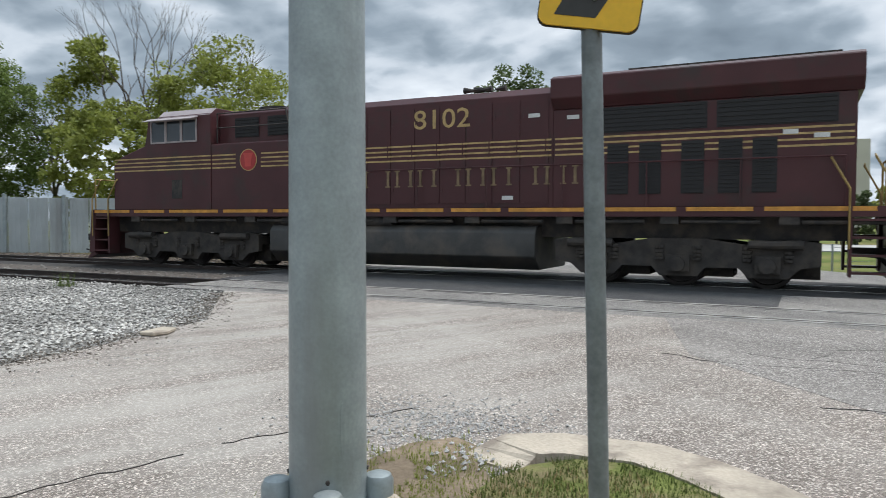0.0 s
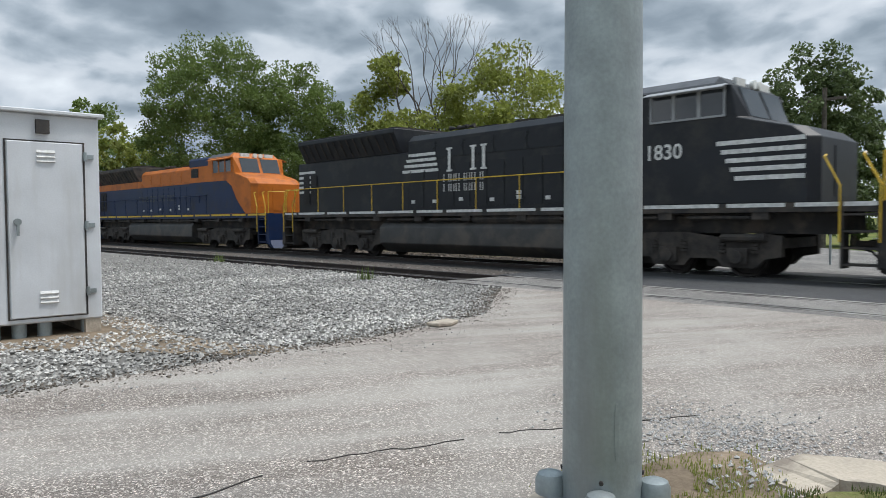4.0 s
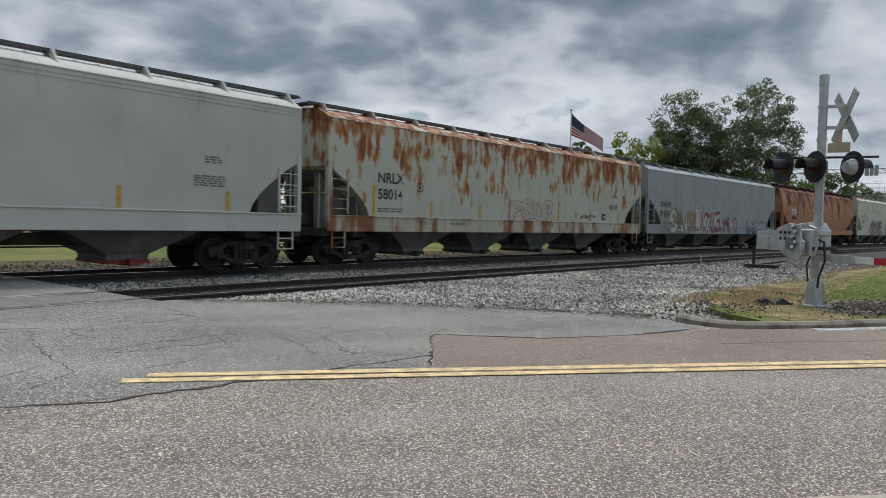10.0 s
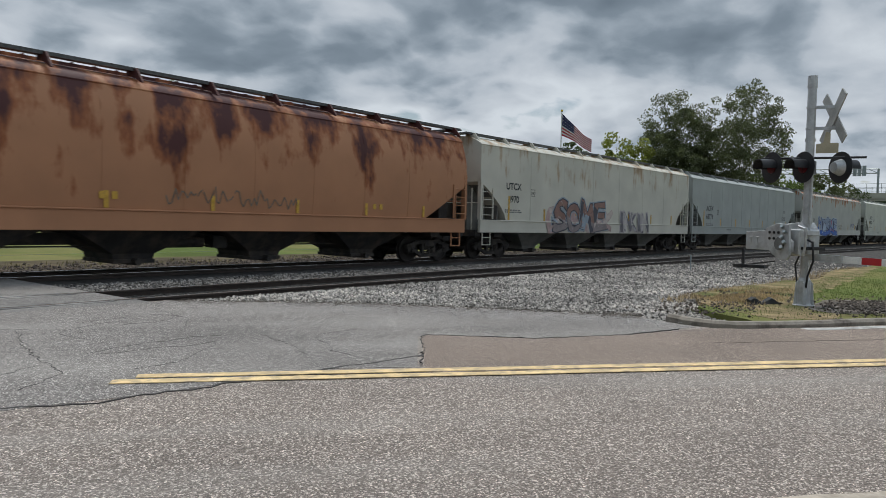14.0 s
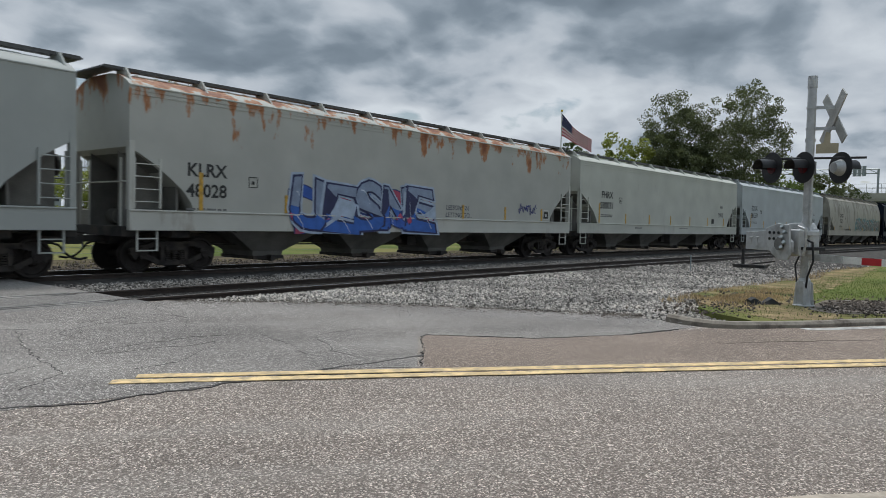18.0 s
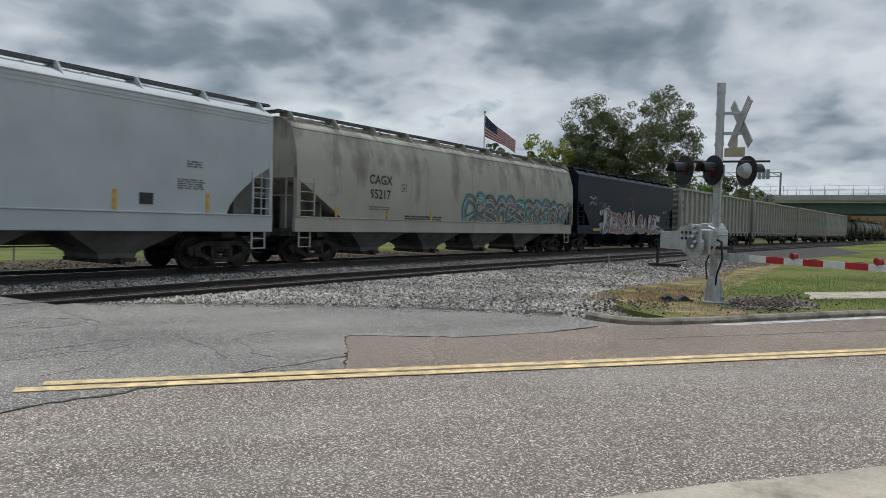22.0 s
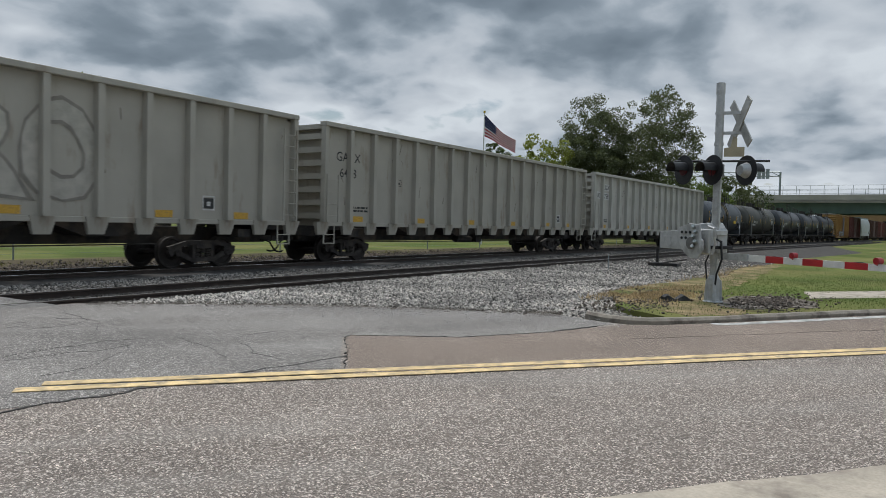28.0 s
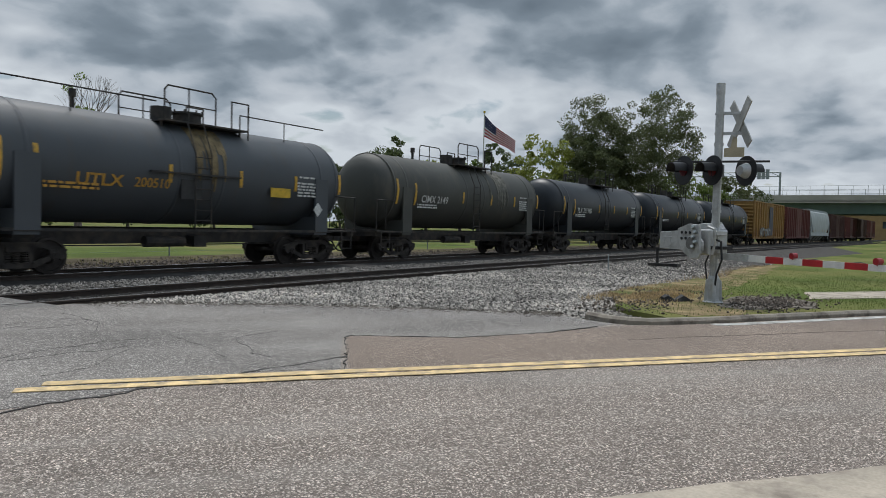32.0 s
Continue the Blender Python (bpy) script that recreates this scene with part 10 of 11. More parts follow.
def plant_all():
    g = "trees behind the tracks"
    tree("tree", "large full-crowned green tree behind the tracks", *polar(66.3, 56), 15.9, 10.2, LEAF_MID, 1, 0.06, 300, 170, 0.1, group=g, clump=(0.05, 0.11))
    tree("tree", "large full-crowned green tree behind the tracks", *polar(60.2, 54), 13.2, 9.2, LEAF_MID, 2, 0.05, 270, 170, 0.1, group=g, clump=(0.05, 0.11))
    tree("tree", "thin-crowned yellow-green tree with dead branches", *polar(43.8, 50), 13.8, 9.8, LEAF_LIGHT, 3, 0.18, 180, 110, 0.14, open_=0.3, bare=3, group=g)
    tree("tree", "thin-crowned yellow-green tree with dead branches", *polar(49.4, 52), 16.4, 7.6, LEAF_LIGHT, 4, 0.3, 110, 100, 0.14, open_=0.35, bare=6, group=g, lobes=[(-0.9, -0.02, 0.6, 0.6), (0.6, -0.15, 0.9, 0.7)])
    tree("tree", "low bushy yellow-green tree", *polar(52.0, 47), 9.6, 6.4, LEAF_LIGHT, 5, 0.05, 100, 80, 0.16, group=g)
    tree("bare_tree", "small leafless tree behind the tracks", *polar(55.5, 56), 11.2, 3.0, LEAF_MID, 6, 0.3, 3, 20, 0.12, bare=5, group=g)
    tree("tree", "green tree far behind the tracks", *polar(74.5, 75), 13.9, 9.0, LEAF_MID, 7, 0.05, 120, 90, 0.18, group=g)
    tree("tree", "light green bushy tree behind the tracks", *polar(71.8, 62), 9.6, 7.0, LEAF_LIGHT, 8, 0.05, 80, 80, 0.17, group=g)
    tree("tree", "green tree behind the tracks", *polar(78.5, 85), 11, 9.0, LEAF_MID, 9, 0.1, 80, 80, 0.18, group=g)
    tree("tree", "dark green tree behind the tracks", *polar(63, 70), 9.5, 12, LEAF_DARK, 10, 0.03, 90, 80, 0.18, group=g)
    tree("cedar_tree", "dark upright evergreen with an uneven top", *polar(21.8, 46), 12.2, 6.4, LEAF_CEDAR, 11, 0.06, 240, 110, 0.12, group=g, lobes=[(0, 0, 0.8, 1), (0, 0, 0.9, 0.9), (0.45, -0.06, 0.6, 0.85), (-0.4, -0.1, 0.7, 0.8)])
    tree("cedar_tree", "dark evergreen shrub beside the taller one", *polar(24.6, 48), 9.4, 4.4, LEAF_CEDAR, 12, 0.04, 110, 80, 0.14, group=g)
    tree("cedar_tree", "dark evergreen shrub beside the taller one", *polar(18.9, 48), 9.8, 3.8, LEAF_CEDAR, 13, 0.04, 100, 80, 0.14, group=g)
    g = "rounded shrubs before the hotel"
    for i, (az, d, h, w, m) in enumerate(((6.0, 62, 4.6, 4.2, LEAF_DARK), (0.6, 62, 4.9, 4.0, LEAF_DARK), (-2.8, 63, 4.4, 3.8, LEAF_DARK), (3.4, 66, 4.7, 4.2, LEAF_LIGHT), (8.0, 66, 4.4, 4.0, LEAF_LIGHT))):
        tree("shrub", "rounded dark shrub on the lawn" if m is LEAF_DARK else "yellow-green bush on the lawn", *polar(az, d), h, w, m, 20 + i, 0.02, 60, 90, 0.13, group=g)
    tree("bare_tree", "thin half-leafless tree behind the lawn", *polar(-30.8, 62), 12.6, 4.5, LEAF_MID, 31, 0.3, 10, 30, 0.12, bare=5, group=g)
    g = "trees beyond the lawn"
    for i, (az, d, h, w, m) in enumerate(((12, 110, 10.5, 12, LEAF_DARK), (9.4, 115, 10.6, 10, LEAF_DARK), (-6.3, 75, 6.4, 6.5, LEAF_LIGHT), (-9.0, 80, 5.4, 5.5, LEAF_DARK), (-11.8, 78, 6.1, 6.0, LEAF_DARK), (-14.0, 78, 5.8, 5.4, LEAF_DARK), (-16.5, 84, 6.8, 6.5, LEAF_DARK), (-19.5, 90, 6.0, 7.0, LEAF_DARK),
                                           (-25, 110, 9.5, 10, LEAF_LIGHT), (-29, 120, 9.0, 11, LEAF_MID), (-34, 120, 9.5, 11, LEAF_DARK), (-40, 110, 8.5, 11, LEAF_MID), (-46, 100, 8.5, 10, LEAF_DARK), (16, 95, 6.5, 8, LEAF_MID), (28, 100, 8, 9, LEAF_MID), (33, 90, 7.5, 9, LEAF_LIGHT), (38, 85, 6.5, 8, LEAF_MID))):
        tree("tree", "dark green tree beyond the lawn" if m is LEAF_DARK else "green tree beyond the lawn", *polar(az, d), h, w, m, 40 + i, 0.04, 60, 70, 0.2, group=g)
    g = "trees down the line"
    tree("oak_tree", "big spreading tree with a forked trunk", *polar(-72.0, 82), 18.0, 15.6, LEAF_OAK, 60, 0.2, 640, 110, 0.1, open_=0.2, group=g, clump=(0.03, 0.06), lobes=[(-0.52, 0.04, 0.46, 0.72), (-0.4, -0.05, 0.5, 0.7), (0.36, 0.05, 0.64, 0.82), (0.4, 0.0, 0.6, 0.85), (0.36, -0.1, 0.62, 0.6)])
    tree("tree", "dark leafy undergrowth tree down the line", *polar(-69.2, 80), 12.2, 8.0, LEAF_OAK, 61, 0.05, 130, 100, 0.13, group=g, clump=(0.05, 0.1))
    tree("tree", "yellow-green bushy tree down the line", *polar(-65.2, 78), 12.2, 7.5, LEAF_LIGHT, 62, 0.05, 80, 90, 0.16, group=g)
    tree("tree", "dark green tree down the line", *polar(-61.9, 84), 12.0, 5.5, LEAF_DARK, 63, 0.05, 60, 80, 0.16, group=g)
    for i, (az, d, h, w, m) in enumerate(((-73.5, 95, 8.6, 10, LEAF_OAK), (-76.4, 92, 10.0, 9, LEAF_MID), (-79.4, 105, 9.6, 8, LEAF_OAK), (-80.6, 150, 10.5, 9, LEAF_DARK), (-53.4, 88, 13.0, 7.5, LEAF_DARK), (-56.3, 92, 10.2, 7.0, LEAF_LIGHT), (-59, 95, 10.8, 9, LEAF_MID), (-49.5, 92, 9.0, 7, LEAF_DARK), (-67.0, 95, 12.2, 11, LEAF_MID), (-82.4, 230, 12.5, 10, LEAF_DARK))):
        tree("tree", "dark green tree down the line" if m is LEAF_DARK else "green tree down the line", *polar(az, d), h, w, m, 70 + i, 0.04, 60, 80, 0.19, group=g)


plant_all()


def blades(name, spots, label, h, material, seed, w=0.006, lean=0.5, cat="grass", z=0.06):
    rng = np.random.default_rng(seed)
    p = np.array(spots, dtype=float)
    n = len(p)
    a = rng.uniform(0, 6.28, n)
    hh = h * rng.uniform(0.5, 1.5, n)
    dx, dy = np.cos(a), np.sin(a)
    ln = hh * rng.uniform(0.1, lean, n)
    zz = p[:, 2] if p.shape[1] > 2 else np.full(n, z)
    v = np.zeros((n, 3, 3))
    v[:, 0] = np.stack([p[:, 0] - dy * w, p[:, 1] + dx * w, zz], 1)
    v[:, 1] = np.stack([p[:, 0] + dy * w, p[:, 1] - dx * w, zz], 1)
    v[:, 2] = np.stack([p[:, 0] + dx * ln, p[:, 1] + dy * ln, zz + hh], 1)
    me = bpy.data.meshes.new(name)
    me.from_pydata(v.reshape(-1, 3).tolist(), [], np.arange(n * 3).reshape(-1, 3).tolist())
    me.materials.append(material)
    return tagged(new(name, me), label, cat, kind="stuff")


def grow_grass():
    rng = random.Random(21)
    G1 = leaf_mat("fresh grass blades", (0.115, 0.155, 0.036))
    LEAF_WEED = leaf_mat("track weeds", (0.13, 0.125, 0.045))
    G2 = leaf_mat("dry straw grass", (0.42, 0.31, 0.165))
    isl, weeds, dry, verge, far = [], [], [], [], []
    while len(isl) < 13000:
        x, y = rng.uniform(-2.1, 2.0), rng.uniform(2.2, 4.42)
        r = math.hypot(x + 0.95, y - 3.6)
        if (r < 0.66 or y < 3.5) and x > -1.58 and 0.633 * x + 0.774 * y < 2.84 and noise.noise((x * 2.6, y * 2.6, 4)) > -0.28:
            isl.append((x, y, 0.06))
    while len(weeds) < 1800:
        x, y = rng.gauss(-2.0, 0.3), rng.gauss(3.6, 0.35)
        if math.hypot(x + 2.17, y - 2.96) > 0.34 and x < -1.5 and noise.noise((x * 3, y * 3, 2)) > -0.2:
            weeds.append((x, y, 0.01))
    while len(dry) < 4200:
        x, y = rng.gauss(16.2, 1.2), rng.gauss(4.6, 0.5)
        if 3.6 < y < 5.5 and x > 13.6 and noise.noise((x * 1.1, y * 1.1, 6)) > -0.15:
            dry.append((x, y, 0.04))
    for _ in range(2500):
        dry.append((rng.uniform(18, 34), 4.9 + rng.gauss(0, 0.3), 0.0))
    while len(verge) < 22000:
        x = 12.3 + abs(rng.gauss(0, 9))
        y = rng.uniform(-8, 4.6)
        if y > 2.5 - (x - 12.4) * 0.66 and y < 4.5 and math.hypot(x - 16.0, (y - 2.2) * 1.3) > 1.35 and (x > 17 or rng.random() < 0.35) and not (17.5 < x < 27 and abs(y - (1.7 - (x - 18.5) * 0.76)) < 0.5):
            verge.append((x, y, 0.05))
    while len(far) < 6000:
        x = rng.uniform(-60, 90)
        if -20 < x < 3:
            continue
        if noise.noise((x * 0.4, 0, 1)) > -0.1:
            far.append((x, track(x, rng.uniform(3.0, 5.6))[1], -0.1))
    blades("island_blades", isl, "short green grass blades inside the corner kerb", 0.034, G1, 1, 0.004)
    blades("island_straw", [p for i, p in enumerate(isl) if i % 3 == 0 and noise.noise((p[0] * 2.2, p[1] * 2.2, 1)) > -0.05], "dry straw blades among the corner grass", 0.035, G2, 8, 0.004)
    blades("pole_weeds", weeds, "weedy yellow-green grass round the pole foot", 0.035, LEAF_LIGHT, 2, 0.005)
    blades("dry_grass", dry, "dry straw-coloured grass beside the gravel", 0.075, G2, 3, 0.008, 0.9)
    blades("verge_blades", verge, "short green grass blades on the verge", 0.03, G1, 4, 0.006)
    blades("track_weeds", far, "brown and green weeds beyond the main track", 0.09, LEAF_WEED, 5, 0.012, 0.9)
    spots = []
    for cx, cy in ((-15.2, 10.7), (-26, 11.6), (-10.3, 1.0)):
        for _ in range(45):
            spots.append((cx + rng.gauss(0, 0.12), cy + rng.gauss(0, 0.12), -0.04))
    blades("gravel_weeds", spots, "small green weeds in the gravel", 0.28, LEAF_MID, 6, 0.01)


grow_grass()


# ---- far structures ----
def hotel():
    x, y = polar(2.4, 250)
    t = thing("hotel_building", "pale multi-storey hotel building with window rows", "building", at=pose(x, y, 0, 0, 0, 14))
    WALL = mat("cream concrete wall", (0.52, 0.49, 0.43), 0.85, var=0.08, scale=0.1, bump=0.1)
    WIN = mat("dark hotel window glass", (0.07, 0.08, 0.09), 0.15, var=0.2, scale=0.3, bump=0.0)
    bm = bmesh.new()
    box(bm, -28, 2, 0, 16, 0, 24.5)
    part("wing", bm, WALL, t)
    bm = bmesh.new()
    box(bm, 2, 26, -3, 18, 0, 27)
    part("wing", bm, WALL, t)
    bm = bmesh.new()
    box(bm, -7, 0, 2, 12, 24.5, 31)
    part("stair_tower", bm, WALL, t)
    bm = bmesh.new()
    box(bm, 8, 13, 2, 8, 27, 28.6)
    part("roof_plant", bm, WALL, t)
    bm = bmesh.new()
    box(bm, -1, 0.4, 4, 5, 31, 33.2)
    part("roof_mast", bm, WALL, t)
    bm = bmesh.new()
    box(bm, -1.5, -1.0, 0, 0.12, -0.9, 0.9)
    bm.free()
    bm = bmesh.new()
    box(bm, -1.3, 1.3, -0.12, 0.06, -0.85, 0.85)
    me = mesh_of(bm, "window", WIN)
    bm = bmesh.new()
    box(bm, -1.4, 1.4, -0.3, -0.05, -1.15, -0.9)
    sill = mesh_of(bm, "sill", WALL)
    for fl in range(8):
        z = 2.2 + fl * 2.95
        for k in range(8):
            w = part("window", me, None, t, at=pose(-26 + k * 3.55, 0, z))
            part("sill", sill, None, w)
        for k in range(3):
            w = part("window", me, None, t, at=pose(4 + k * 2.9, -3, z + 1.0))
            part("sill", sill, None, w)


hotel()


def tower_far(az, d, w, h, label):
    x, y = polar(az, d)
    t = thing("office_tower", label, "building", at=pose(x, y, 0, 0, 0, az))
    bm = bmesh.new()
    box(bm, -w / 2, w / 2, 0, w, 0, h)
    part("wall", bm, mat("blue-grey facade", (0.33, 0.36, 0.39), 0.6, var=0.08, scale=0.1), t)
    bm = bmesh.new()
    box(bm, -w / 5, w / 5, w * 0.2, w * 0.6, h, h * 1.08)
    part("roof_plant", bm, mat("blue-grey facade", (0.33, 0.36, 0.39)), t)
    for k in range(int(h / 4)):
        bm = bmesh.new()
        box(bm, -w / 2 + 0.6, w / 2 - 0.6, -0.1, 0.0, 2 + k * 4, 3.9 + k * 4)
        part("window", bm, GLASS_DARK, t)


tower_far(-22.2, 320, 16, 24, "blue-grey office tower far off")


def crane():
    x, y = polar(-25.2, 600)
    t = thing("tower_crane", "thin grey tower crane on the skyline", "crane", at=pose(x, y, 0, 0, 0, -25))
    M = mat("grey crane steel", (0.35, 0.35, 0.35), 0.6, 0.3)
    bm = bmesh.new()
    for dx in (-0.8, 0.8):
        for dy in (-0.8, 0.8):
            box(bm, dx - 0.2, dx + 0.2, dy - 0.2, dy + 0.2, 0, 66)
    for k in range(22):
        tube(bm, (-0.8, -0.8, 3 * k), (0.8, -0.8, 3 * k + 3), 0.15, 5)
    part("mast", bm, M, t)
    bm = bmesh.new()
    box(bm, -66, 14, -0.6, 0.6, 54, 54.4)
    for k in range(26):
        tube(bm, (-66 + 3 * k, 0, 54.2), (-64.5 + 3 * k, 0, 55.8), 0.15, 5)
        tube(bm, (-64.5 + 3 * k, 0, 55.8), (-63 + 3 * k, 0, 54.2), 0.15, 5)
    tube(bm, (-65, 0, 55.8), (8, 0, 55.8), 0.2, 5)
    part("jib", bm, M, t)


crane()


def overpass():
    t = thing("overpass", "concrete road overpass with green girders and a fence rail", "bridge", kind="structure")
    GREEN = mat("faded green girder paint", (0.085, 0.135, 0.105), 0.6, var=0.15, scale=0.5)
    CONC = mat("pale bridge concrete", (0.40, 0.385, 0.34), 0.85, var=0.15, scale=0.3)
    a, b = Vector((176, 46, 0)), Vector((158, -110, 0))
    d = (b - a).normalized()
    nrm = Vector((-d.y, d.x, 0))
    L = (b - a).length
    m = Matrix.Translation(a) @ Matrix(((d.x, nrm.x, 0, 0), (d.y, nrm.y, 0, 0), (0, 0, 1, 0), (0, 0, 0, 1)))
    bm = bmesh.new()
    for k in range(4):
        q = -6 + k * 4
        box(bm, 0, L, q - 0.15, q + 0.15, 5.6, 7.7, m)
        box(bm, 0, L, q - 0.4, q + 0.4, 5.5, 5.65, m)
    part("girder", bm, GREEN, t)
    bm = bmesh.new()
    box(bm, -20, L, -7.2, 7.2, 7.7, 8.2, m)
    part("deck", bm, CONC, t)
    for q in (-7.2, 6.9):
        bm = bmesh.new()
        box(bm, -20, L, q, q + 0.3, 7.9, 9.3, m)
        part("parapet", bm, CONC, t)
        bm = bmesh.new()
        for i in range(int(L / 2.6)):
            box(bm, i * 2.6, i * 2.6 + 0.07, q + 0.1, q + 0.17, 9.3, 11.2, m)
        for z in (10.2, 11.15):
            box(bm, 0, L, q + 0.1, q + 0.15, z, z + 0.05, m)
        part("fence_rail", bm, GALV, t)
    for s in (16, 62, 100):
        bm = bmesh.new()
        box(bm, s - 0.6, s + 0.6, -7, 7, 4.6, 5.5, m)
        part("pier_cap", bm, CONC, t)
        for q in (-5, 0, 5):
            bm = bmesh.new()
            c = m @ Vector((s, q, 0))
            tube(bm, (c.x, c.y, -0.2), (c.x, c.y, 4.6), 0.5, 16)
            part("pier", bm, CONC, t, smooth=0.6)
    bm = bmesh.new()
    for v in ((0,),):
        box(bm, -30, 0.5, -7.4, 7.4, -0.2, 7.7, m)
    part("abutment", bm, CONC, t)
    # sign gantry on the deck
    gx, gy = polar(-82.6, 170)
    g = thing("sign_gantry", "grey sign gantry seen from behind", "sign gantry")
    bm = bmesh.new()
    tube(bm, (gx, gy, 8.0), (gx, gy, 14.3), 0.22, 10)
    part("post", bm, GALV, g)
    bm = bmesh.new()
    for z in (13.4, 14.3):
        tube(bm, (gx, gy, z), (gx + 4, gy + 19, z + 0.5), 0.12, 6)
    for k in range(10):
        f0, f1 = k / 10, (k + 1) / 10
        tube(bm, (gx + 4 * f0, gy + 19 * f0, 13.4 + 0.5 * f0), (gx + 4 * f1, gy + 19 * f1, 14.3 + 0.5 * f1), 0.07, 5)
    part("arm", bm, GALV, g)
    bm = bmesh.new()
    for k in range(3):
        box(bm, gx + 0.2, gx + 0.35, gy + 2.2 + k * 0.85, gy + 2.9 + k * 0.85, 12.9, 15.0)
    part("sign_panel", bm, GALV, g)


overpass()


def brick_house():
    x, y = polar(-88.4, 250)
    t = thing("brick_house", "yellow-brown brick house with a pitched roof", "house", at=pose(x, y, 0, 0, 0, -88))
    BR = mat("yellow-brown brick wall", (0.34, 0.22, 0.11), 0.9, var=0.15, scale=0.6)
    bm = bmesh.new()
    box(bm, -11, 11, 0, 9, 0, 6.4)
    prism(bm, [(-11, 6.4), (11, 6.4), (0, 8.6)], 0, 9)
    part("wall", bm, BR, t)
    bm = bmesh.new()
    prism(bm, [(-11.6, 6.3), (-11.6, 6.6), (0, 9.0), (11.6, 6.6), (11.6, 6.3), (0, 8.65)], -0.5, 9.5)
    part("roof", bm, mat("dark shingle roof", (0.12, 0.08, 0.06), 0.9), t)
    for k in range(5):
        bm = bmesh.new()
        box(bm, -8.6 + k * 3.8, -7.4 + k * 3.8, -0.12, 0.05, 3.4, 5.4)
        part("window", bm, GLASS_DARK, t)


brick_house()


def sheds():
    x, y = polar(57.0, 40)
    t = thing("panel_fence", "pale grey panel fence beside the tracks", "fence", at=pose(x, y, -0.12, 0, 0, 40))
    PF = mat("pale grey fence panel", (0.40, 0.43, 0.43), 0.7, var=0.12, scale=0.8, bump=0.1, dirt=(0.3, 0.31, 0.3), dirt_amt=0.3, streak=True)
    for k in range(9):
        bm = bmesh.new()
        box(bm, -3.6 + k * 0.9, -2.74 + k * 0.9, 0, 0.06, 0, 2.7)
        for j in range(4):
            box(bm, -3.55 + k * 0.9 + j * 0.21, -3.47 + k * 0.9 + j * 0.21, -0.03, 0, 0.02, 2.68)
        part("panel", bm, PF, t)
    for k in range(4):
        bm = bmesh.new()
        box(bm, -3.7 + k * 2.6, -3.56 + k * 2.6, -0.1, 0.1, 0, 2.85)
        part("post", bm, GALV, t)
    x, y = polar(71.0, 58)
    t = thing("shed", "dark wooden shed with a rusty sloping roof", "shed", at=pose(x, y, -0.1, 0, 0, 55))
    SH = mat("dark weathered boards", (0.09, 0.07, 0.06), 0.9, var=0.3, scale=1.5, bump=0.4, per_object=0.25)
    bm = bmesh.new()
    for k in range(22):
        box(bm, -5.5 + k * 0.5, -5.02 + k * 0.5, -0.03 * (k % 2), 0.04, 0, 3.4)
    box(bm, -5.5, 5.5, 0.05, 5, 0, 3.4)
    part("wall", bm, SH, t)
    bm = bmesh.new()
    prism(bm, [(-0.6, 3.35), (5.4, 4.6), (5.4, 4.7), (-0.6, 3.45)], -6, 6, "x")
    part("roof", bm, mat("rusty roof sheet", (0.22, 0.11, 0.07), 0.8, var=0.3, scale=1.0), t)
    bm = bmesh.new()
    box(bm, 2.2, 3.4, -0.06, -0.03, 2.2, 2.8)
    part("notice", bm, WHITE_P, t)


sheds()


def lamp_posts():
    x, y = polar(0.4, 58)
    t = thing("street_lamp", "dark lamp post with a white globe", "street lamp", at=pose(x, y, -0.12))
    bm = bmesh.new()
    tube(bm, (0, 0, 0), (0, 0, 6.4), 0.09, 10, 0.06)
    tube(bm, (0, 0, 0), (0, 0, 0.8), 0.16, 10, 0.12)
    part("post", bm, BLACK, t)
    bm = bmesh.new()
    rings = [[(r * math.cos(2 * math.pi * i / 16), r * math.sin(2 * math.pi * i / 16), z) for i in range(16)] for z, r in ((6.4, 0.14), (6.55, 0.28), (6.8, 0.34), (7.05, 0.28), (7.2, 0.12), (7.35, 0.04))]
    loft(bm, rings)
    part("globe", bm, WHITE_P, t, smooth=0.9)
    x, y = polar(-1.6, 64)
    t = thing("street_lamp", "dark lamp post with two flat heads", "street lamp", at=pose(x, y, -0.12))
    bm = bmesh.new()
    tube(bm, (0, 0, 0), (0, 0, 5.6), 0.08, 10)
    part("post", bm, BLACK, t)
    bm = bmesh.new()
    box(bm, -0.5, 0.5, -0.15, 0.15, 5.55, 5.7)
    part("head", bm, BLACK, t)
    for az, d, h in ((20.9, 44, 8.6), (-13.4, 120, 10.0), (-46.5, 85, 9.0)):
        x, y = polar(az, d)
        t = thing("utility_pole", "weathered wooden utility pole", "utility pole", at=pose(x, y, -0.15))
        bm = bmesh.new()
        tube(bm, (0, 0, 0), (0, 0, h), 0.17, 10, 0.12)
        part("pole", bm, BARK, t)
        bm = bmesh.new()
        box(bm, -1.1, 1.1, -0.06, 0.06, h - 0.7, h - 0.55)
        part("crossarm", bm, BARK, t)


lamp_posts()


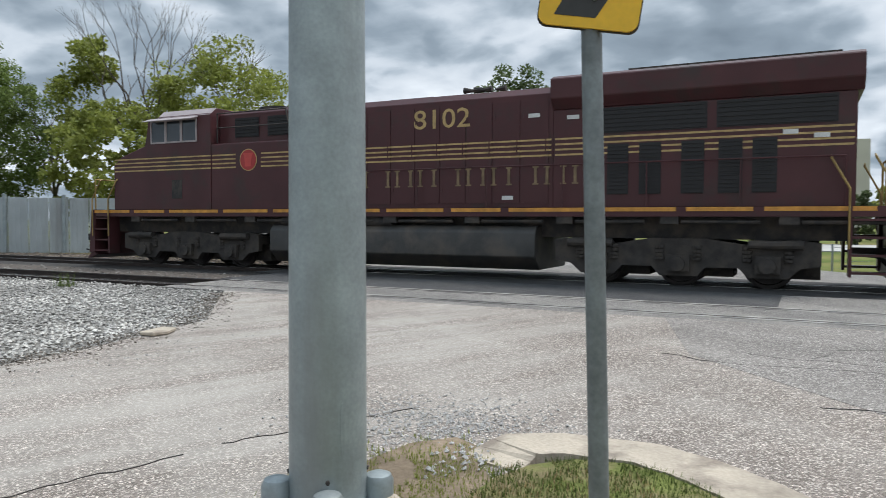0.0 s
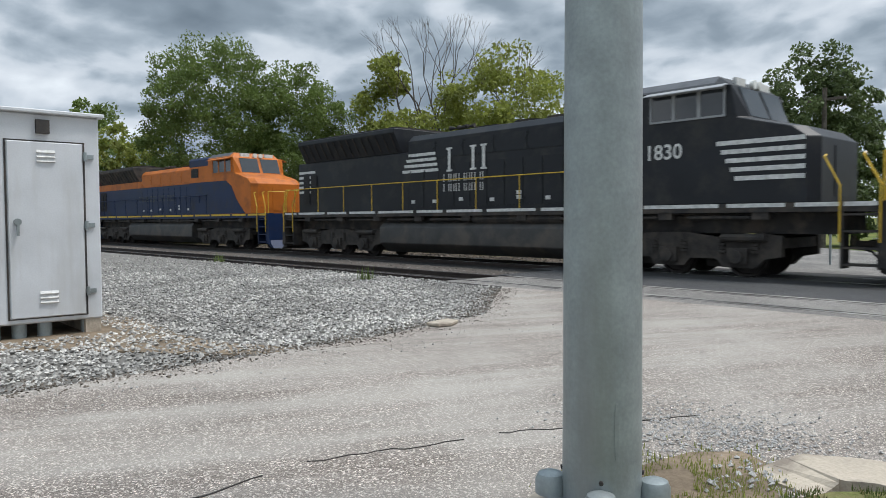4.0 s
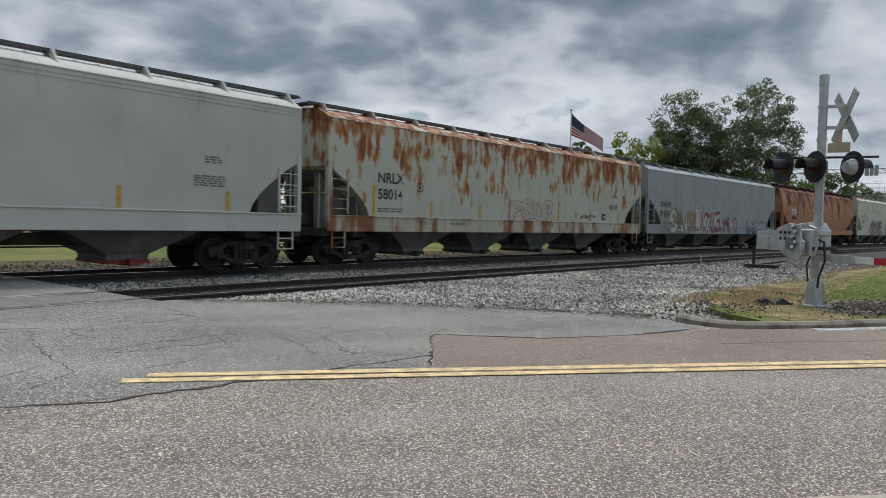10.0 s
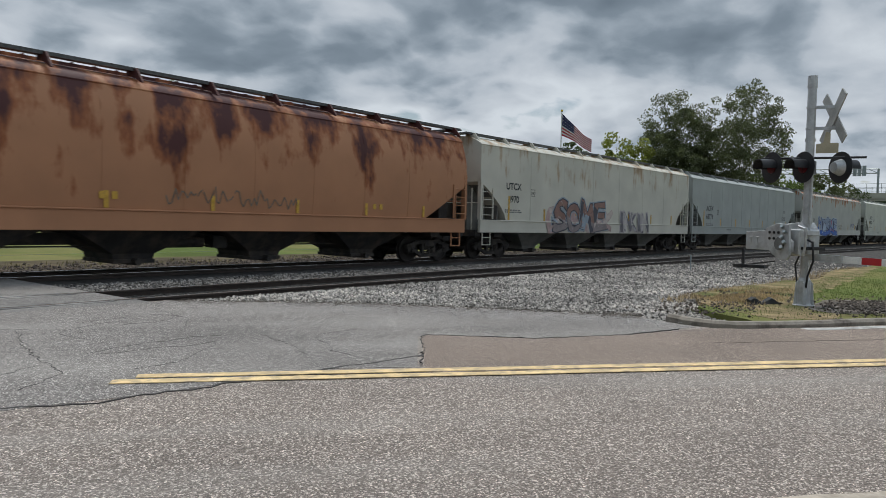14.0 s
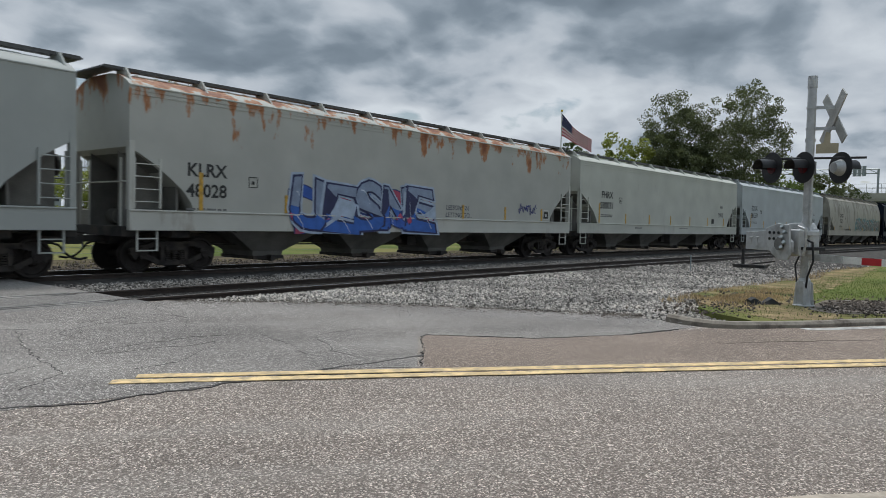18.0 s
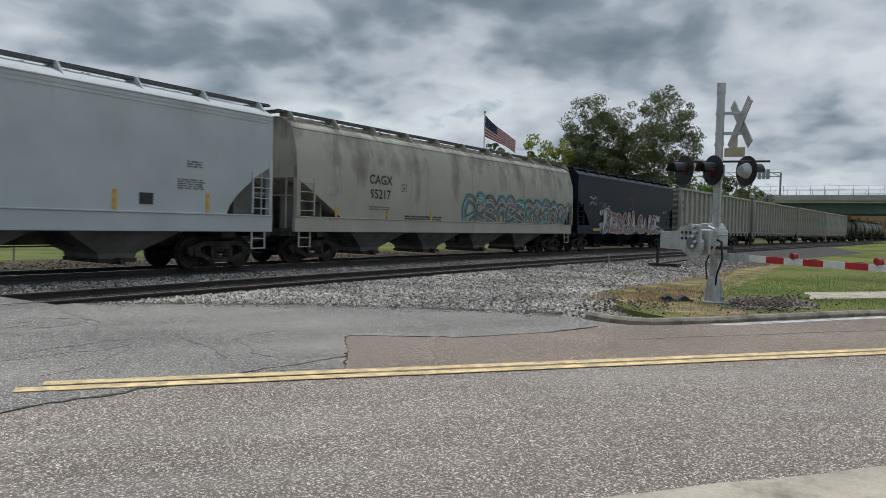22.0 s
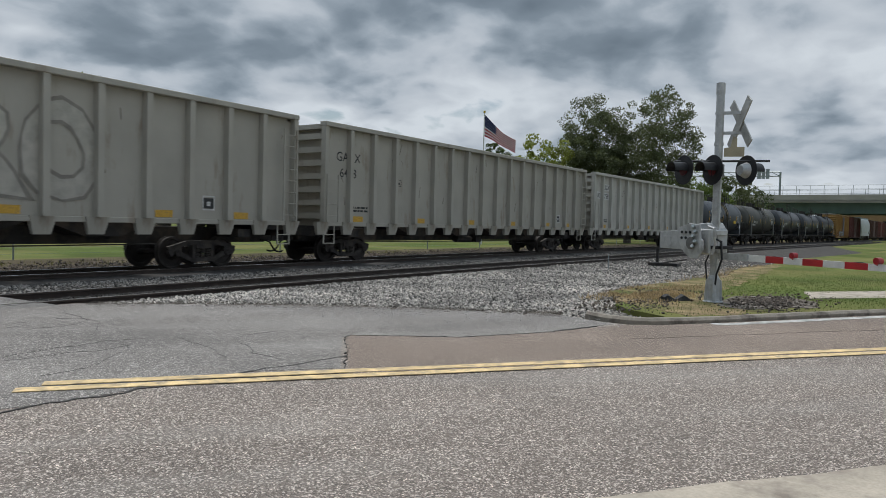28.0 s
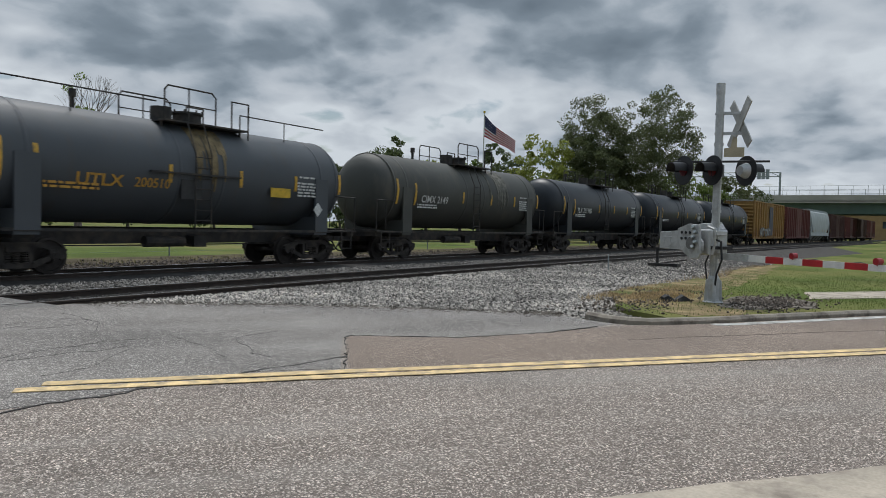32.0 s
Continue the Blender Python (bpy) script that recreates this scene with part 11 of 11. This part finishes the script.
def pedestrian_sign():
    x, y = polar(20.4, 26)
    t = thing("crosswalk_sign", "bright yellow-green diamond warning sign on a post", "traffic sign", at=pose(x, y, -0.05, 0, 0, 20))
    LIME = mat("fluorescent lime sheeting", (0.50, 0.68, 0.03), 0.4, var=0.05, bump=0.0)
    bm = bmesh.new()
    tube(bm, (0, 0.03, 0), (0, 0.03, 3.6), 0.035, 8)
    part("post", bm, GALV, t)
    bm = bmesh.new()
    prism(bm, [(0, 2.3), (0.48, 2.78), (0, 3.26), (-0.48, 2.78)], -0.02, 0.0)
    d = part("diamond", bm, LIME, t)
    bm = bmesh.new()
    prism(bm, [(-0.2, 2.72), (0.1, 2.72), (0.1, 2.62), (0.26, 2.78), (0.1, 2.94), (0.1, 2.84), (-0.2, 2.84)], -0.026, -0.021)
    part("arrow", bm, DARK_P, d)
    for z0, z1 in ((3.34, 3.62), (1.75, 2.2)):
        bm = bmesh.new()
        box(bm, -0.28 if z0 > 3 else -0.16, 0.28 if z0 > 3 else 0.16, -0.02, 0.0, z0, z1)
        p = part("plaque", bm, LIME, t)
        bm = bmesh.new()
        box(bm, -0.18 if z0 > 3 else -0.05, 0.18 if z0 > 3 else 0.05, -0.026, -0.021, z0 + 0.09, z1 - 0.09)
        part("plaque_mark", bm, DARK_P, p)


pedestrian_sign()


def wire_fence():
    t = thing("wire_fence", "low wire fence on thin posts along the lawn", "fence")
    bm = bmesh.new()
    tube(bm, (0, 0, -0.1), (0, 0, 0.95), 0.03, 6)
    me = mesh_of(bm, "post", GALV)
    for k in range(26):
        x = 0.6 + k * 6.1
        part("post", me, None, t, at=pose(x, track(x, 6.9)[1], -0.1))
    bm = bmesh.new()
    for z in (0.2, 0.42, 0.64, 0.84):
        pipe(bm, [(0.6 + k * 6.1, track(0.6 + k * 6.1, 6.9)[1], z - 0.1) for k in range(26)], 0.006, 4)
    part("wire", bm, GALV, t)


wire_fence()


# ---- flag ----
FLAG = []


def flagpole():
    x, y = polar(-60.7, 60)
    t = thing("flagpole", "tall white flagpole with a striped national flag", "flagpole", at=pose(x, y, -0.15))
    bm = bmesh.new()
    tube(bm, (0, 0, 0), (0, 0, 10.9), 0.07, 10, 0.04)
    part("pole", bm, WHITE_P, t)
    bm = bmesh.new()
    tube(bm, (0, 0, 10.9), (0, 0, 11.05), 0.09, 10)
    part("finial", bm, YELLOW_P, t)
    R_ = mat("flag red cloth", (0.40, 0.03, 0.045), 0.8, var=0.08, scale=3, bump=0.0)
    W_ = mat("flag white cloth", (0.62, 0.61, 0.60), 0.8, var=0.08, scale=3, bump=0.0)
    B_ = mat("flag blue cloth", (0.025, 0.03, 0.085), 0.8, var=0.08, scale=3, bump=0.0)
    f = thing("flag", "striped red and white flag with a dark blue corner, blowing", "flag", at=pose(x, y, -0.15))
    # eight stiff panels, each hinged where the one before it ends; the cloth droops and narrows towards its free end
    n, w = 8, 0.36

    def level(k, q):
        """Height of the cloth at seam k, a share q of the way up."""
        top = 10.72 - 0.335 * k + 0.012 * k * k
        low = 8.95 - 0.12 * k - 0.004 * k * k
        return low + (top - low) * q
    for k in range(n):
        def panel(q0, q1, x0=0.0, x1=1.0, y=0.008):
            bm = bmesh.new()
            za = [level(k + x, q) for x, q in ((x0, q0), (x1, q0), (x1, q1), (x0, q1))]
            prism(bm, [(x0 * w, za[0]), (x1 * w + 0.004, za[1]), (x1 * w + 0.004, za[2]), (x0 * w, za[3])], -y, y)
            return bm
        for s in range(13):
            if k < 3 and s >= 6:
                continue
            FLAG.append((part("stripe", panel(s / 13, (s + 1) / 13), R_ if s % 2 == 0 else W_, f), k))
        if k < 3:
            p = part("canton", panel(6 / 13, 1), B_, f)
            FLAG.append((p, k))
            for i in range(6):
                cx, cq = 0.25 + 0.5 * (i % 2), 6 / 13 + (7 / 13) * (0.2 + 0.3 * (i // 2))
                part("star", panel(cq - 0.012, cq + 0.012, cx - 0.06, cx + 0.06, 0.012), W_, p)


flagpole()

# ---- what moves ----
SPEED = 15.0


def flag_pose(k, t):
    """Place of the flag's k-th panel: a travelling wave along the cloth, sagging towards its free end."""
    x, y = 0.05, -0.03
    for i in range(k + 1):
        a = -34 + 20 * math.sin(2.6 * t - 0.85 * i) * min(1, 0.4 + i * 0.15) + 6 * math.sin(1.1 * t)
        if i == k:
            return pose(x, y, 0, 0, 0, a)
        x += 0.36 * math.cos(radians(a))
        y += 0.36 * math.sin(radians(a))


def motions():
    # every car follows the track at one speed
    for ob, u, flip in CARS:
        rows = []
        for k in range(0, 33, 4):
            x, y, h = track(u - SPEED * k)
            rows.append((k, pose(x, y, 0.012, 0, 0, h + (180 if flip else 0))))
        walk(ob, rows)
    # wheels roll: one key to each thirtieth of a second; wheels at like places share the motion
    done = {}
    for ob, dx, r, sgn in WHEELSETS:
        key = (dx, r, sgn)
        if key not in done:
            turn = -sgn * math.degrees(SPEED / r) / FPS
            walk(ob, [(k / FPS, pose(dx, 0, r, 0, turn * k, 0)) for k in range(0, 32 * FPS + 1)])
            done[key] = ob
        else:
            src = done[key].animation_data
            ob.rotation_mode = "QUATERNION"
            ob.animation_data_create()
            ob.animation_data.action = src.action
            ob.animation_data.action_slot = src.action_slot
    # the flag's panels swing in the wind
    for ob, k in FLAG:
        walk(ob, [(0.5 * i, flag_pose(k, 0.5 * i)) for i in range(65)])


motions()
